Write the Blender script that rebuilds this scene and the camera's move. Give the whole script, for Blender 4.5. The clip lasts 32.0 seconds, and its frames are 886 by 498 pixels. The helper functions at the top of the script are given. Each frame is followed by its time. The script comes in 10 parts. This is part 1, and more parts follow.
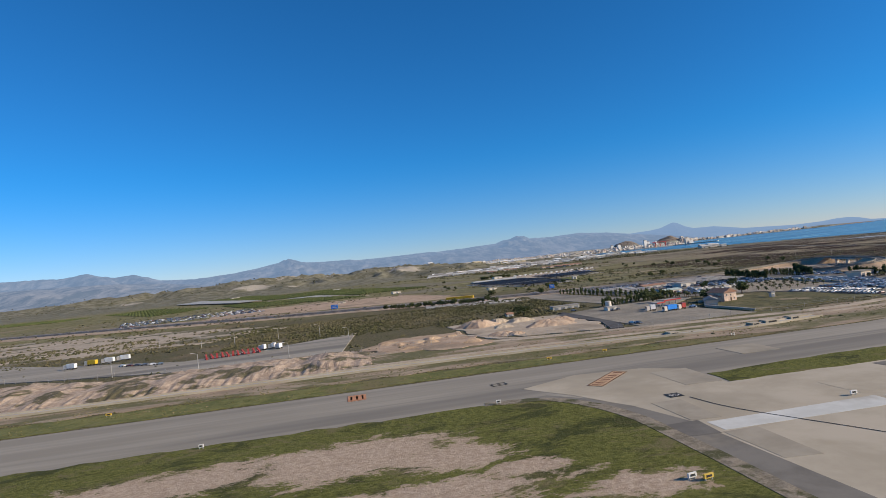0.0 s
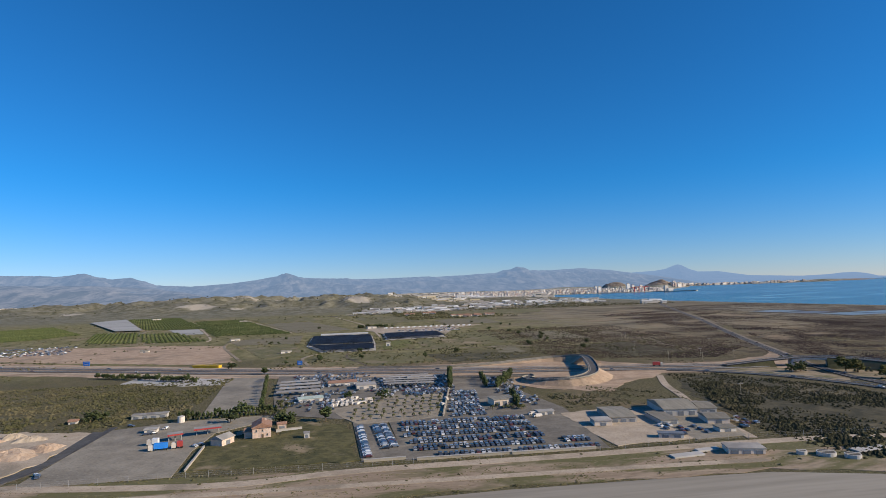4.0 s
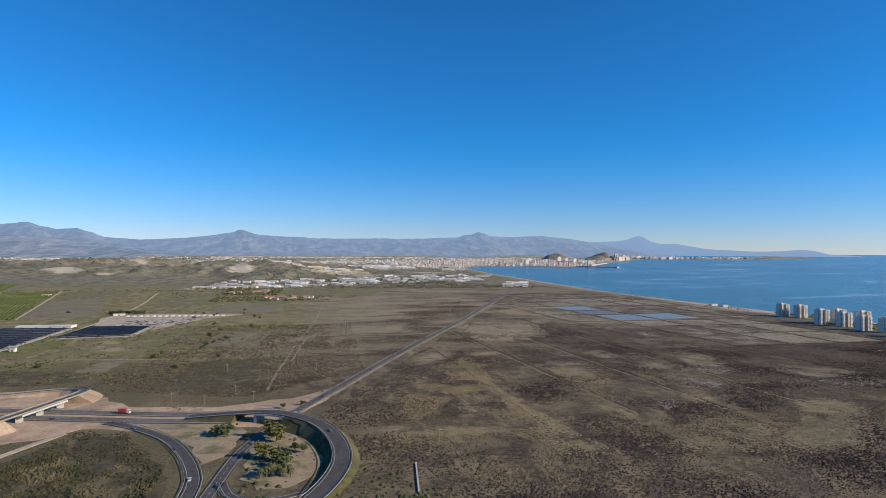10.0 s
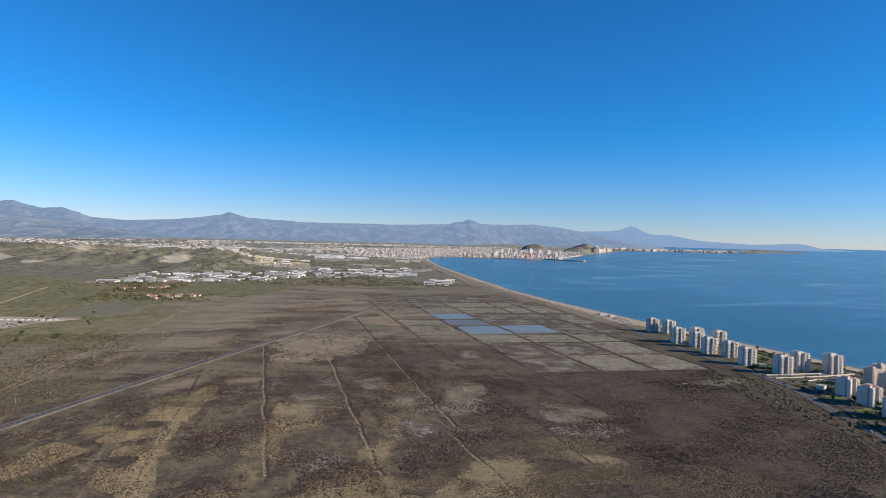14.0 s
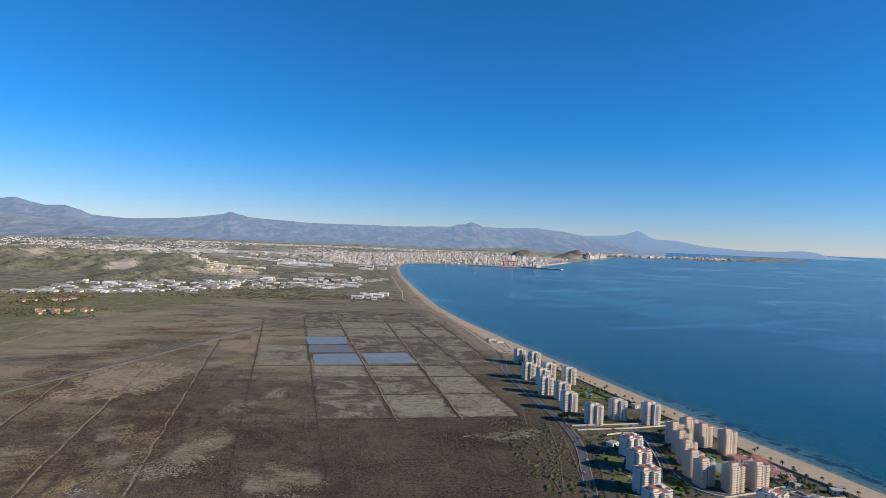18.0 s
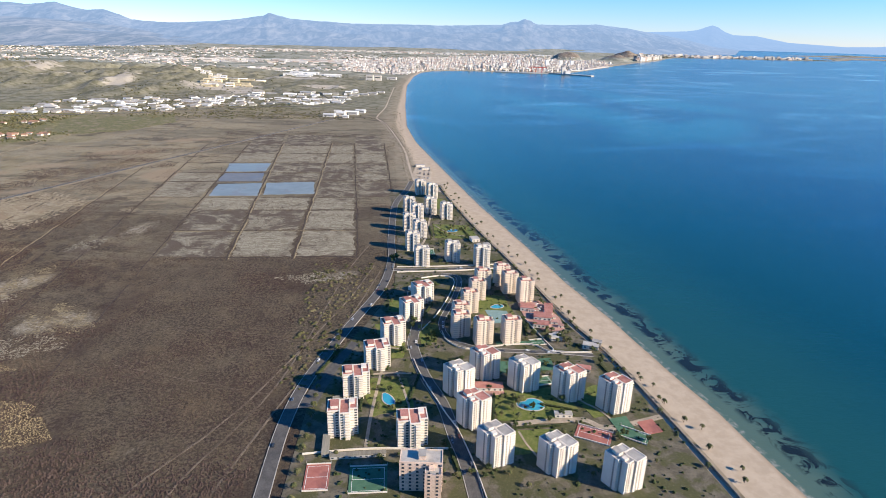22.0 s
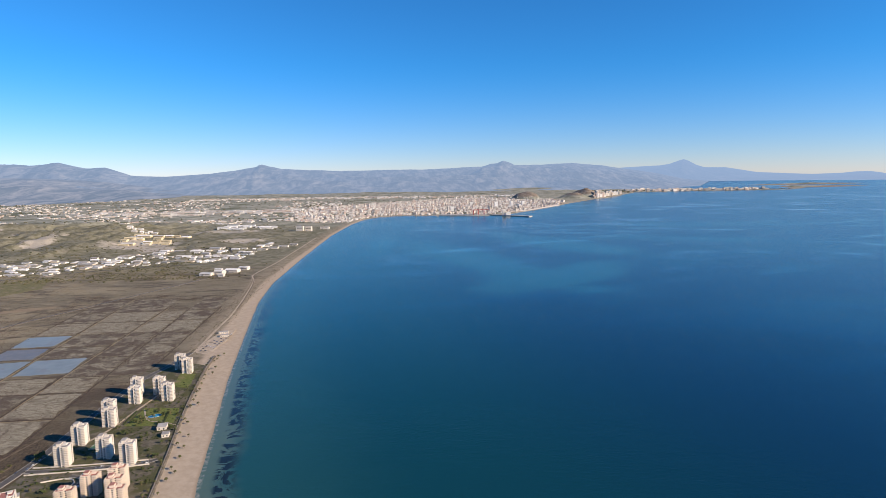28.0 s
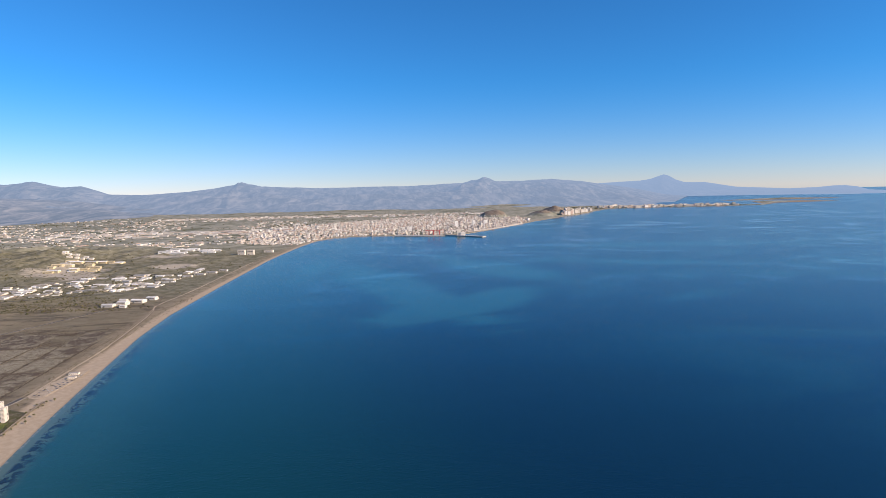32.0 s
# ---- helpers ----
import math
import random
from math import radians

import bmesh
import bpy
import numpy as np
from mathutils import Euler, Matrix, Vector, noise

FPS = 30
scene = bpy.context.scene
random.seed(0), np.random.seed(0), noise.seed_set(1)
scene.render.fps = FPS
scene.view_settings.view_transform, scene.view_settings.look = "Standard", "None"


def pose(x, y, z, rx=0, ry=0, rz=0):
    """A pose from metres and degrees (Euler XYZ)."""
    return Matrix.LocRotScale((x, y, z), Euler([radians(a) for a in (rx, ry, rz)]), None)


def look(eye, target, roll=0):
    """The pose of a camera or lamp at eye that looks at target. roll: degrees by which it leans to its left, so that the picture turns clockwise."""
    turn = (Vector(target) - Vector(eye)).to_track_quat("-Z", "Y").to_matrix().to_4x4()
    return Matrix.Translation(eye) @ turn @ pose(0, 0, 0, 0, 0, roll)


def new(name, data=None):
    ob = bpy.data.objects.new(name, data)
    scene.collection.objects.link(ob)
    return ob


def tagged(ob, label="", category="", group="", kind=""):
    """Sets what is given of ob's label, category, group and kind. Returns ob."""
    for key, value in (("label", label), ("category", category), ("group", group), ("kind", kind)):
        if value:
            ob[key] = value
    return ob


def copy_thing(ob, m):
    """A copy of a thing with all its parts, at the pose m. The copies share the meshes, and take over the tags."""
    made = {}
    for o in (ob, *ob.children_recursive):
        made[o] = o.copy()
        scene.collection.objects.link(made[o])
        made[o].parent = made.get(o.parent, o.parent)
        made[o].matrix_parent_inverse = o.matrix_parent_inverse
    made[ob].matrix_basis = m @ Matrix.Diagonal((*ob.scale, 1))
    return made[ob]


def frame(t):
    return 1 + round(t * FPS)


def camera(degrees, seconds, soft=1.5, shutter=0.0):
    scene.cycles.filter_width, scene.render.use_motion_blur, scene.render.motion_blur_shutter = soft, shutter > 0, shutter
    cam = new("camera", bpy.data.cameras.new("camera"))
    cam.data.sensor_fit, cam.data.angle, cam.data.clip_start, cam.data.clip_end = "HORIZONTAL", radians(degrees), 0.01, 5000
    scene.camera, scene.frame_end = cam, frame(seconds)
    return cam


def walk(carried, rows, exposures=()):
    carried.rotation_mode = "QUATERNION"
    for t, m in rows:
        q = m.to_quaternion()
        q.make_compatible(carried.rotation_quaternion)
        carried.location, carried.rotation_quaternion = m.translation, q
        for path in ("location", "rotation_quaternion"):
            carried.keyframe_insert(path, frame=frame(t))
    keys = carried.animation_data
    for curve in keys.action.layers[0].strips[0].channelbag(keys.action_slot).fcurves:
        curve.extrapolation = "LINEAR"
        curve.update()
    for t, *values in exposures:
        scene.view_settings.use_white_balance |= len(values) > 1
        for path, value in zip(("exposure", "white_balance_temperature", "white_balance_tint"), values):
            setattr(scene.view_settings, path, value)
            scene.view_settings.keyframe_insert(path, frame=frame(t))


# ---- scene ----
# One unit is ten metres: the flight, the town and the far ranges stand at one tenth.
cam = camera(74.22, 32.0, soft=0.7)
PATH = [
    (0.0, 0.00, -0.00, 4.69, 1.59, 6.09, -8.92),
    (0.5, 3.76, 0.09, 5.15, 1.64, 5.43, -8.83),
    (1.0, 7.52, 0.18, 5.60, 2.35, 4.76, -8.77),
    (1.5, 11.28, 0.27, 6.06, 3.13, 4.10, -8.50),
    (2.0, 15.04, 0.35, 6.51, 3.58, 3.54, -8.35),
    (2.5, 18.79, 0.43, 6.97, 3.80, 3.12, -8.32),
    (3.0, 22.55, 0.52, 7.43, 3.92, 2.70, -8.26),
    (3.5, 26.31, 0.60, 7.88, 3.94, 2.27, -8.29),
    (4.0, 30.07, 0.68, 8.34, 3.97, 1.87, -8.31),
    (4.5, 33.82, 0.77, 8.78, 4.04, 1.50, -8.33),
    (6.5, 48.81, 1.11, 10.54, 3.72, 0.77, -8.43),
    (7.0, 52.56, 1.19, 10.98, 3.42, 0.54, -8.79),
    (7.5, 56.30, 1.28, 11.43, 2.37, 0.38, -9.86),
    (8.0, 60.03, 1.36, 11.90, 1.36, 0.20, -10.87),
    (8.5, 63.76, 1.45, 12.37, 0.75, 0.12, -11.31),
    (9.0, 67.49, 1.53, 12.86, 0.37, -0.09, -11.50),
    (9.5, 71.21, 1.62, 13.37, 0.22, -0.20, -11.37),
    (10.0, 74.93, 1.71, 13.89, 0.19, -0.34, -11.06),
    (10.5, 78.65, 1.79, 14.43, 0.18, -0.50, -10.85),
    (11.0, 82.37, 1.87, 14.99, 0.14, -0.66, -10.67),
    (11.5, 86.08, 1.94, 15.56, -0.01, -0.79, -10.65),
    (12.0, 89.80, 2.00, 16.14, -0.23, -0.89, -10.64),
    (12.5, 93.52, 2.06, 16.73, -0.35, -1.03, -10.65),
    (13.0, 97.23, 2.11, 17.33, -0.52, -1.17, -10.91),
    (13.5, 100.96, 2.16, 17.95, -0.96, -1.37, -11.16),
    (14.0, 104.68, 2.20, 18.59, -1.22, -1.53, -11.24),
    (14.5, 108.42, 2.24, 19.24, -1.25, -1.71, -11.24),
    (15.0, 112.15, 2.27, 19.91, -1.27, -1.99, -11.18),
    (15.5, 115.90, 2.29, 20.59, -1.30, -2.00, -11.13),
    (17.5, 130.92, 2.37, 23.34, -1.18, -2.26, -10.42),
    (18.0, 134.68, 2.38, 24.02, -1.13, -2.37, -10.29),
    (18.5, 138.45, 2.38, 24.69, -1.08, -2.49, -10.23),
    (19.0, 142.22, 2.37, 25.35, -1.01, -2.61, -10.03),
    (19.5, 145.99, 2.36, 26.00, -0.86, -2.64, -9.62),
    (20.0, 149.77, 2.33, 26.63, -5.76, -2.32, -8.76),
    (20.5, 153.55, 2.30, 27.25, -14.39, -2.16, -7.24),
    (21.0, 157.33, 2.26, 27.86, -17.92, -2.01, -6.28),
    (21.5, 161.11, 2.22, 28.45, -19.22, -1.64, -5.56),
    (22.0, 164.89, 2.16, 29.03, -20.12, -1.37, -4.86),
    (22.5, 168.66, 2.10, 29.60, -20.40, -1.03, -4.20),
    (23.0, 172.44, 2.03, 30.15, -20.27, -0.74, -3.55),
    (23.5, 176.21, 1.95, 30.69, -20.06, -0.44, -3.08),
    (24.0, 179.97, 1.86, 31.22, -18.59, -0.15, -2.99),
    (24.5, 183.73, 1.77, 31.75, -15.91, 0.10, -3.28),
    (25.0, 187.49, 1.67, 32.27, -14.44, 0.34, -3.54),
    (25.5, 191.25, 1.57, 32.79, -12.19, 0.46, -3.78),
    (26.0, 195.00, 1.46, 33.31, -9.52, 0.57, -4.17),
    (26.5, 198.76, 1.34, 33.83, -7.80, 0.67, -4.62),
    (28.5, 213.76, 0.87, 35.89, -7.09, 0.90, -5.41),
    (29.0, 217.51, 0.74, 36.41, -6.97, 1.03, -5.56),
    (29.5, 221.26, 0.62, 36.92, -6.89, 0.99, -5.76),
    (30.0, 225.00, 0.50, 37.44, -6.78, 1.01, -5.97),
    (30.5, 228.75, 0.37, 37.95, -6.54, 1.07, -6.11),
    (31.0, 232.50, 0.25, 38.47, -6.18, 1.00, -6.23),
    (31.5, 236.25, 0.12, 38.98, -5.87, 0.99, -6.34),
    (32.0, 240.00, 0.00, 39.49, -5.70, 1.12, -6.36),
]
walk(cam, [(t, pose(x, y, z, 90 + p, r, yaw)) for t, x, y, z, p, r, yaw in PATH],
     exposures=[(0, 0.22, 6500, 10), (4, 0.20, 6400, 10), (7, 0.26, 6350, 10), (15, 0.34, 6350, 10), (20.2, 0.22, 6350, 10), (21.2, 0.70, 6350, 10), (22.5, 1.0, 6350, 10), (24, 1.08, 6500, 10), (26.5, 0.62, 6650, 13), (29, 0.52, 6850, 15), (32, 0.50, 6950, 17)])

# ---- world and sun ----
SUN_EL, SUN_AZ = 25.0, -26.0      # degrees; azimuth from +x towards +y
world = bpy.data.worlds.new("sky")
scene.world = world
world.use_nodes = True
wn = world.node_tree
sky = wn.nodes.new("ShaderNodeTexSky")
sky.sky_type, sky.sun_disc = "NISHITA", False
sky.sun_elevation = radians(SUN_EL)
sky.sun_rotation = radians(90 - SUN_AZ)
sky.altitude, sky.air_density, sky.dust_density, sky.ozone_density = 1500.0, 1.0, 0.0, 6.0
wn.nodes["Background"].inputs["Strength"].default_value = 0.080
tint = wn.nodes.new("ShaderNodeMix")
tint.data_type, tint.blend_type = "RGBA", "MULTIPLY"
tint.inputs[0].default_value = 1.0
view = wn.nodes.new("ShaderNodeTexCoord")
split = wn.nodes.new("ShaderNodeSeparateXYZ")
wn.links.new(view.outputs["Generated"], split.inputs[0])
climb = wn.nodes.new("ShaderNodeMapRange")
climb.interpolation_type = "SMOOTHSTEP"
climb.inputs[1].default_value, climb.inputs[2].default_value = -0.03, 0.19
wn.links.new(split.outputs[2], climb.inputs[0])
deepen = wn.nodes.new("ShaderNodeMix")
deepen.data_type = "RGBA"
deepen.inputs[6].default_value, deepen.inputs[7].default_value = (1.12, 1.04, 1.18, 1), (0.27, 1.06, 1.44, 1)   # hazy horizon to clear blue
wn.links.new(climb.outputs[0], deepen.inputs[0])
wn.links.new(deepen.outputs[2], tint.inputs[7])
wn.links.new(sky.outputs["Color"], tint.inputs[6])
wn.links.new(tint.outputs[2], wn.nodes["Background"].inputs["Color"])
sun_data = bpy.data.lights.new("sun", "SUN")
sun_data.energy, sun_data.angle, sun_data.color = 5.0, radians(0.5), (1.0, 0.84, 0.63)
sun = new("sun", sun_data)
sa, se = radians(SUN_AZ), radians(SUN_EL)
sun.matrix_world = look((math.cos(sa) * math.cos(se) * 50, math.sin(sa) * math.cos(se) * 50, math.sin(se) * 50), (0, 0, 0))


# ---- materials ----
def mixer(nt, a, b, fac, kind="MIX"):
    n = nt.nodes.new("ShaderNodeMix")
    n.data_type, n.blend_type = "RGBA", kind
    for sock, v in ((n.inputs[0], fac), (n.inputs[6], a), (n.inputs[7], b)):
        if hasattr(v, "links"):
            nt.links.new(v, sock)
        else:
            sock.default_value = v if isinstance(v, float) else (*v, 1)
    return n.outputs[2]


def noise_at(nt, scale, detail=4.0, rough=0.55, dist=0.0, stretch=None, space=None):
    n = nt.nodes.new("ShaderNodeTexNoise")
    n.inputs["Scale"].default_value, n.inputs["Detail"].default_value = scale, detail
    n.inputs["Roughness"].default_value, n.inputs["Distortion"].default_value = rough, dist
    src = space or nt.nodes.new("ShaderNodeNewGeometry").outputs["Position"]
    if stretch:
        m = nt.nodes.new("ShaderNodeMapping")
        m.inputs["Rotation"].default_value[2] = radians(stretch[3]) if len(stretch) > 3 else 0.0
        m.inputs["Scale"].default_value = stretch[:3]
        nt.links.new(src, m.inputs["Vector"])
        src = m.outputs["Vector"]
    nt.links.new(src, n.inputs["Vector"])
    return n.outputs["Fac"]


def ramp(nt, fac, lo, hi, a=0.0, b=1.0):
    n = nt.nodes.new("ShaderNodeMapRange")
    n.interpolation_type = "SMOOTHSTEP"
    for i, v in enumerate((lo, hi, a, b)):
        n.inputs[i + 1].default_value = v
    nt.links.new(fac, n.inputs[0])
    return n.outputs[0]


def maths(nt, op, a, b=0.0):
    n = nt.nodes.new("ShaderNodeMath")
    n.operation = op
    for sock, v in zip(n.inputs, (a, b)):
        if hasattr(v, "links"):
            nt.links.new(v, sock)
        else:
            sock.default_value = v
    return n.outputs[0]


def blank(name, rough=0.8, metal=0.0):
    m = bpy.data.materials.new(name)
    m.use_nodes = True
    p = m.node_tree.nodes["Principled BSDF"]
    p.inputs["Roughness"].default_value, p.inputs["Metallic"].default_value = rough, metal
    return m, m.node_tree, p


def bump(nt, p, height, strength, distance):
    b = nt.nodes.new("ShaderNodeBump")
    b.inputs["Strength"].default_value, b.inputs["Distance"].default_value = strength, distance
    nt.links.new(height, b.inputs["Height"])
    nt.links.new(b.outputs["Normal"], p.inputs["Normal"])


def surface(name, c1, c2, scale, rough=0.85, c3=None, scale3=0.1, lo3=0.5, hi3=0.7, relief=0.3, deep=0.05,
            vary=0.0, metal=0.0, stretch=None, spec=0.3):
    """Two colours in a grain, a third in patches, relief from the grain, a random shift from object to object."""
    m, nt, p = blank(name, rough, metal)
    p.inputs["Specular IOR Level"].default_value = spec
    grain = noise_at(nt, scale, 5.0, 0.65, 0.2, stretch)
    col = mixer(nt, c1, c2, ramp(nt, grain, 0.35, 0.65))
    if c3:
        col = mixer(nt, col, c3, ramp(nt, noise_at(nt, scale3, 4.0, 0.6, 0.4, stretch), lo3, hi3))
    if relief >= 0.2 and not metal:
        grit = noise_at(nt, scale * 7.0, 4.0, 0.72, 0.0, stretch)
        col = mixer(nt, col, tuple(0.42 * v for v in c1), ramp(nt, grit, 0.50, 0.72, 0.0, 0.55))
        col = mixer(nt, col, tuple(min(0.8, 1.28 * v) for v in c2), ramp(nt, grit, 0.46, 0.28, 0.0, 0.5))
    if vary:
        info = nt.nodes.new("ShaderNodeObjectInfo")
        hsv = nt.nodes.new("ShaderNodeHueSaturation")
        nt.links.new(ramp(nt, info.outputs["Random"], 0.0, 1.0, 1 - vary, 1 + vary), hsv.inputs["Value"])
        nt.links.new(col, hsv.inputs["Color"])
        col = hsv.outputs["Color"]
    nt.links.new(col, p.inputs["Base Color"])
    if relief:
        bump(nt, p, grain, relief, deep)
    return m

# ---- land, sea and far ranges ----
LAND = 0.3
COAST = [(205, -4800), (200, -60), (196, 0), (194, 25), (192.3, 41), (190.8, 48.5), (189.3, 58), (187.2, 68), (184.8, 83), (181.2, 104),
         (177.6, 130), (175.2, 148), (172.4, 170), (170.6, 200), (171.0, 225), (171.5, 255), (173, 305), (175, 360), (182, 440),
         (190, 490), (203, 518), (228, 528), (270, 516), (300, 512), (318, 520), (345, 560), (385, 622), (424, 686), (500, 800),
         (572, 900), (625, 985), (668, 1052), (760, 1062), (900, 1052), (985, 1058), (1000, 1075), (930, 1110), (800, 1180),
         (790, 1400), (860, 2200), (1000, 4900)]


def coast_distance(px, py):
    """Signed distance to the shore: positive over land."""
    best = np.full(px.shape, 1e9)
    side = np.zeros(px.shape)
    for (ax, ay), (bx, by) in zip(COAST[:-1], COAST[1:]):
        dx, dy = bx - ax, by - ay
        u = np.clip(((px - ax) * dx + (py - ay) * dy) / (dx * dx + dy * dy), 0, 1)
        d = np.hypot(px - ax - u * dx, py - ay - u * dy)
        cross = dx * (py - ay) - dy * (px - ax)
        near = d < best - 1e-9
        best = np.where(near, d, best)
        side = np.where(near, np.sign(cross), side)
    return best * side


def fade(a, b, x):
    u = np.clip((x - a) / (b - a), 0, 1)
    return u * u * (3 - 2 * u)


def lumps(px, py, size, seed, octaves=4):
    """Smooth value noise on arrays."""
    total, amp = np.zeros(px.shape), 1.0
    for k in range(octaves):
        gx, gy = px / size + 17.3 * k + seed, py / size + 9.1 * k + seed * 1.7
        ix, iy = np.floor(gx), np.floor(gy)
        fx, fy = gx - ix, gy - iy
        fx, fy = fx * fx * (3 - 2 * fx), fy * fy * (3 - 2 * fy)

        def cell(i, j):
            h = np.sin(i * 127.1 + j * 311.7 + seed * 74.7) * 43758.5453
            return h - np.floor(h)
        total += amp * ((cell(ix, iy) * (1 - fx) + cell(ix + 1, iy) * fx) * (1 - fy)
                        + (cell(ix, iy + 1) * (1 - fx) + cell(ix + 1, iy + 1) * fx) * fy - 0.5)
        amp, size = amp * 0.5, size * 0.5
    return total


TOWN_HILLS = ((401, 811, 20, 12.0), (478, 832, 22, 9.0), (512, 875, 27, 11.0), (548, 925, 24, 8.0))


def height(px, py):
    px, py = np.asarray(px, float), np.asarray(py, float)
    d = coast_distance(px, py)
    z = np.full(px.shape, LAND)
    ridge = 1 - np.abs(lumps(px, py, 60.0, 3.0)) * 2.2
    hills = fade(250, 345, py + 0.25 * px) * (1 - fade(400, 520, py)) * (0.3 * fade(172, 120, px) + 0.7 * fade(95, 45, px))
    fine = 1 - np.abs(lumps(px, py, 22.0, 6.0, 4)) * 2.6
    z = z + hills * (1.3 + 2.0 * np.clip(ridge, 0, 1) + 3.9 * np.clip(fine, 0, 1) ** 1.5 + 3.0 * lumps(px, py, 90.0, 8.0))
    z = z + fade(420, 620, py) * (1.2 + 2.5 * lumps(px, py, 160.0, 5.0, 3)) * fade(0, 60, d)
    z = z + fade(900, 1700, py) * 4 * fade(0, 300, d)
    # the castle rock and the long ridge in the town
    for hx, hy, hr, hh in TOWN_HILLS:
        q = np.hypot(px - hx, (py - hy) * 0.8) / hr
        z = z + hh * np.clip(1 - q, 0, 1) ** 0.75 * (1 + 0.9 * lumps(px, py, 16.0, 2.0))
    z = np.where(d < 9, np.minimum(z, LAND) * fade(-0.5, 7.0, d) - 0.6 * fade(1.0, -8.0, d), z)
    return z


def axis(*steps):
    """A row of grid lines: pieces of (start, end, spacing)."""
    out = []
    for a, b, s in steps:
        out += list(np.arange(a, b, s))
    return np.array(out + [steps[-1][1]], float)


def sheet(name, xs, ys, zfun):
    gx, gy = np.meshgrid(xs, ys)
    gz = zfun(gx, gy)
    n, m = len(xs), len(ys)
    verts = np.stack([gx.ravel(), gy.ravel(), gz.ravel()], 1)
    i = np.arange(n * m).reshape(m, n)
    quads = np.stack([i[:-1, :-1].ravel(), i[:-1, 1:].ravel(), i[1:, 1:].ravel(), i[1:, :-1].ravel()], 1)
    me = bpy.data.meshes.new(name)
    me.from_pydata(verts.tolist(), [], quads.tolist())
    me.polygons.foreach_set("use_smooth", [True] * len(me.polygons))
    return me, gx.ravel(), gy.ravel()


# natural patches of the marsh: x, y, half-length, half-width, turn of the long side from +x
REED_SWATHS = [(90.7, 63, 6.5, 1.0, 92), (91.6, 52, 7, 0.9, 94), (92.6, 42.5, 5, 1.0, 98), (99.6, 47.5, 6, 0.8, 100), (101, 39, 4, 1.0, 100), (118.2, 46.2, 3.2, 3.0, 20), (111, 39.5, 4.5, 2.2, 30), (127.2, 47.4, 3.4, 1.6, -20),
               (109.2, 51, 1.7, 1.9, 90), (109.6, 45.4, 4.0, 0.9, 95), (85.6, 44.8, 4.5, 1.0, 0), (79, 46, 3.0, 0.9, 10), (87.6, 53, 4.2, 1.0, 80), (82, 58, 6, 0.7, 60)]
TAN_FLATS = [(104, 99, 6.0, 6.5, 60), (100.5, 88, 3.0, 2.4, 20), (87.5, 75, 5.5, 2.2, 62), (95.6, 77, 2.4, 1.8, 10), (90, 83, 3.2, 1.6, 70), (101, 150, 9, 4, 10), (91, 134, 8, 2.6, 15), (83, 126, 6, 3, 20), (97, 112, 4, 2.2, 40),
             (118, 126, 7, 5, 110), (124, 114, 4, 8, 0), (86, 105, 7, 1.6, 70), (76, 92, 6, 1.6, 80), (110, 168, 9, 3, 20)]
PALE_CRUSTS = [(113.6, 57.4, 1.9, 1.5, 10), (101.8, 46.6, 0.8, 1.5, 0), (119.9, 67.6, 1.9, 3.6, 0), (102.4, 64, 2.2, 2.8, 0), (128.3, 58.6, 2.9, 2.0, -30), (131.8, 60, 3.0, 2.2, -35), (113.8, 66.2, 1.8, 2.6, 0), (110.2, 73, 1.6, 2.2, 0),
               (158.4, 71.6, 3.2, 1.1, -8), (122, 70, 2.2, 3.0, -30), (149.7, 50.8, 1.1, 0.6, 40), (127, 90, 2.2, 4.2, -15), (107.5, 102.5, 3.0, 3.6, 30), (109.4, 75.2, 2.6, 0.9, 30), (103, 68.4, 2.2, 1.3, 20), (146.4, 38.6, 1.4, 0.8, 20)]


def patch_field(px, py, rows):
    """How deep a place lies inside the nearest of the patches, in units; negative outside."""
    best = np.full(px.shape, -30.0)
    for x, y, a, b, turn in rows:
        c, q = math.cos(radians(turn)), math.sin(radians(turn))
        u, v = ((px - x) * c + (py - y) * q) / a, ((py - y) * c - (px - x) * q) / b
        best = np.maximum(best, (1 - np.sqrt(u * u + v * v)) * min(a, b))
    return np.maximum(best, -30.0)


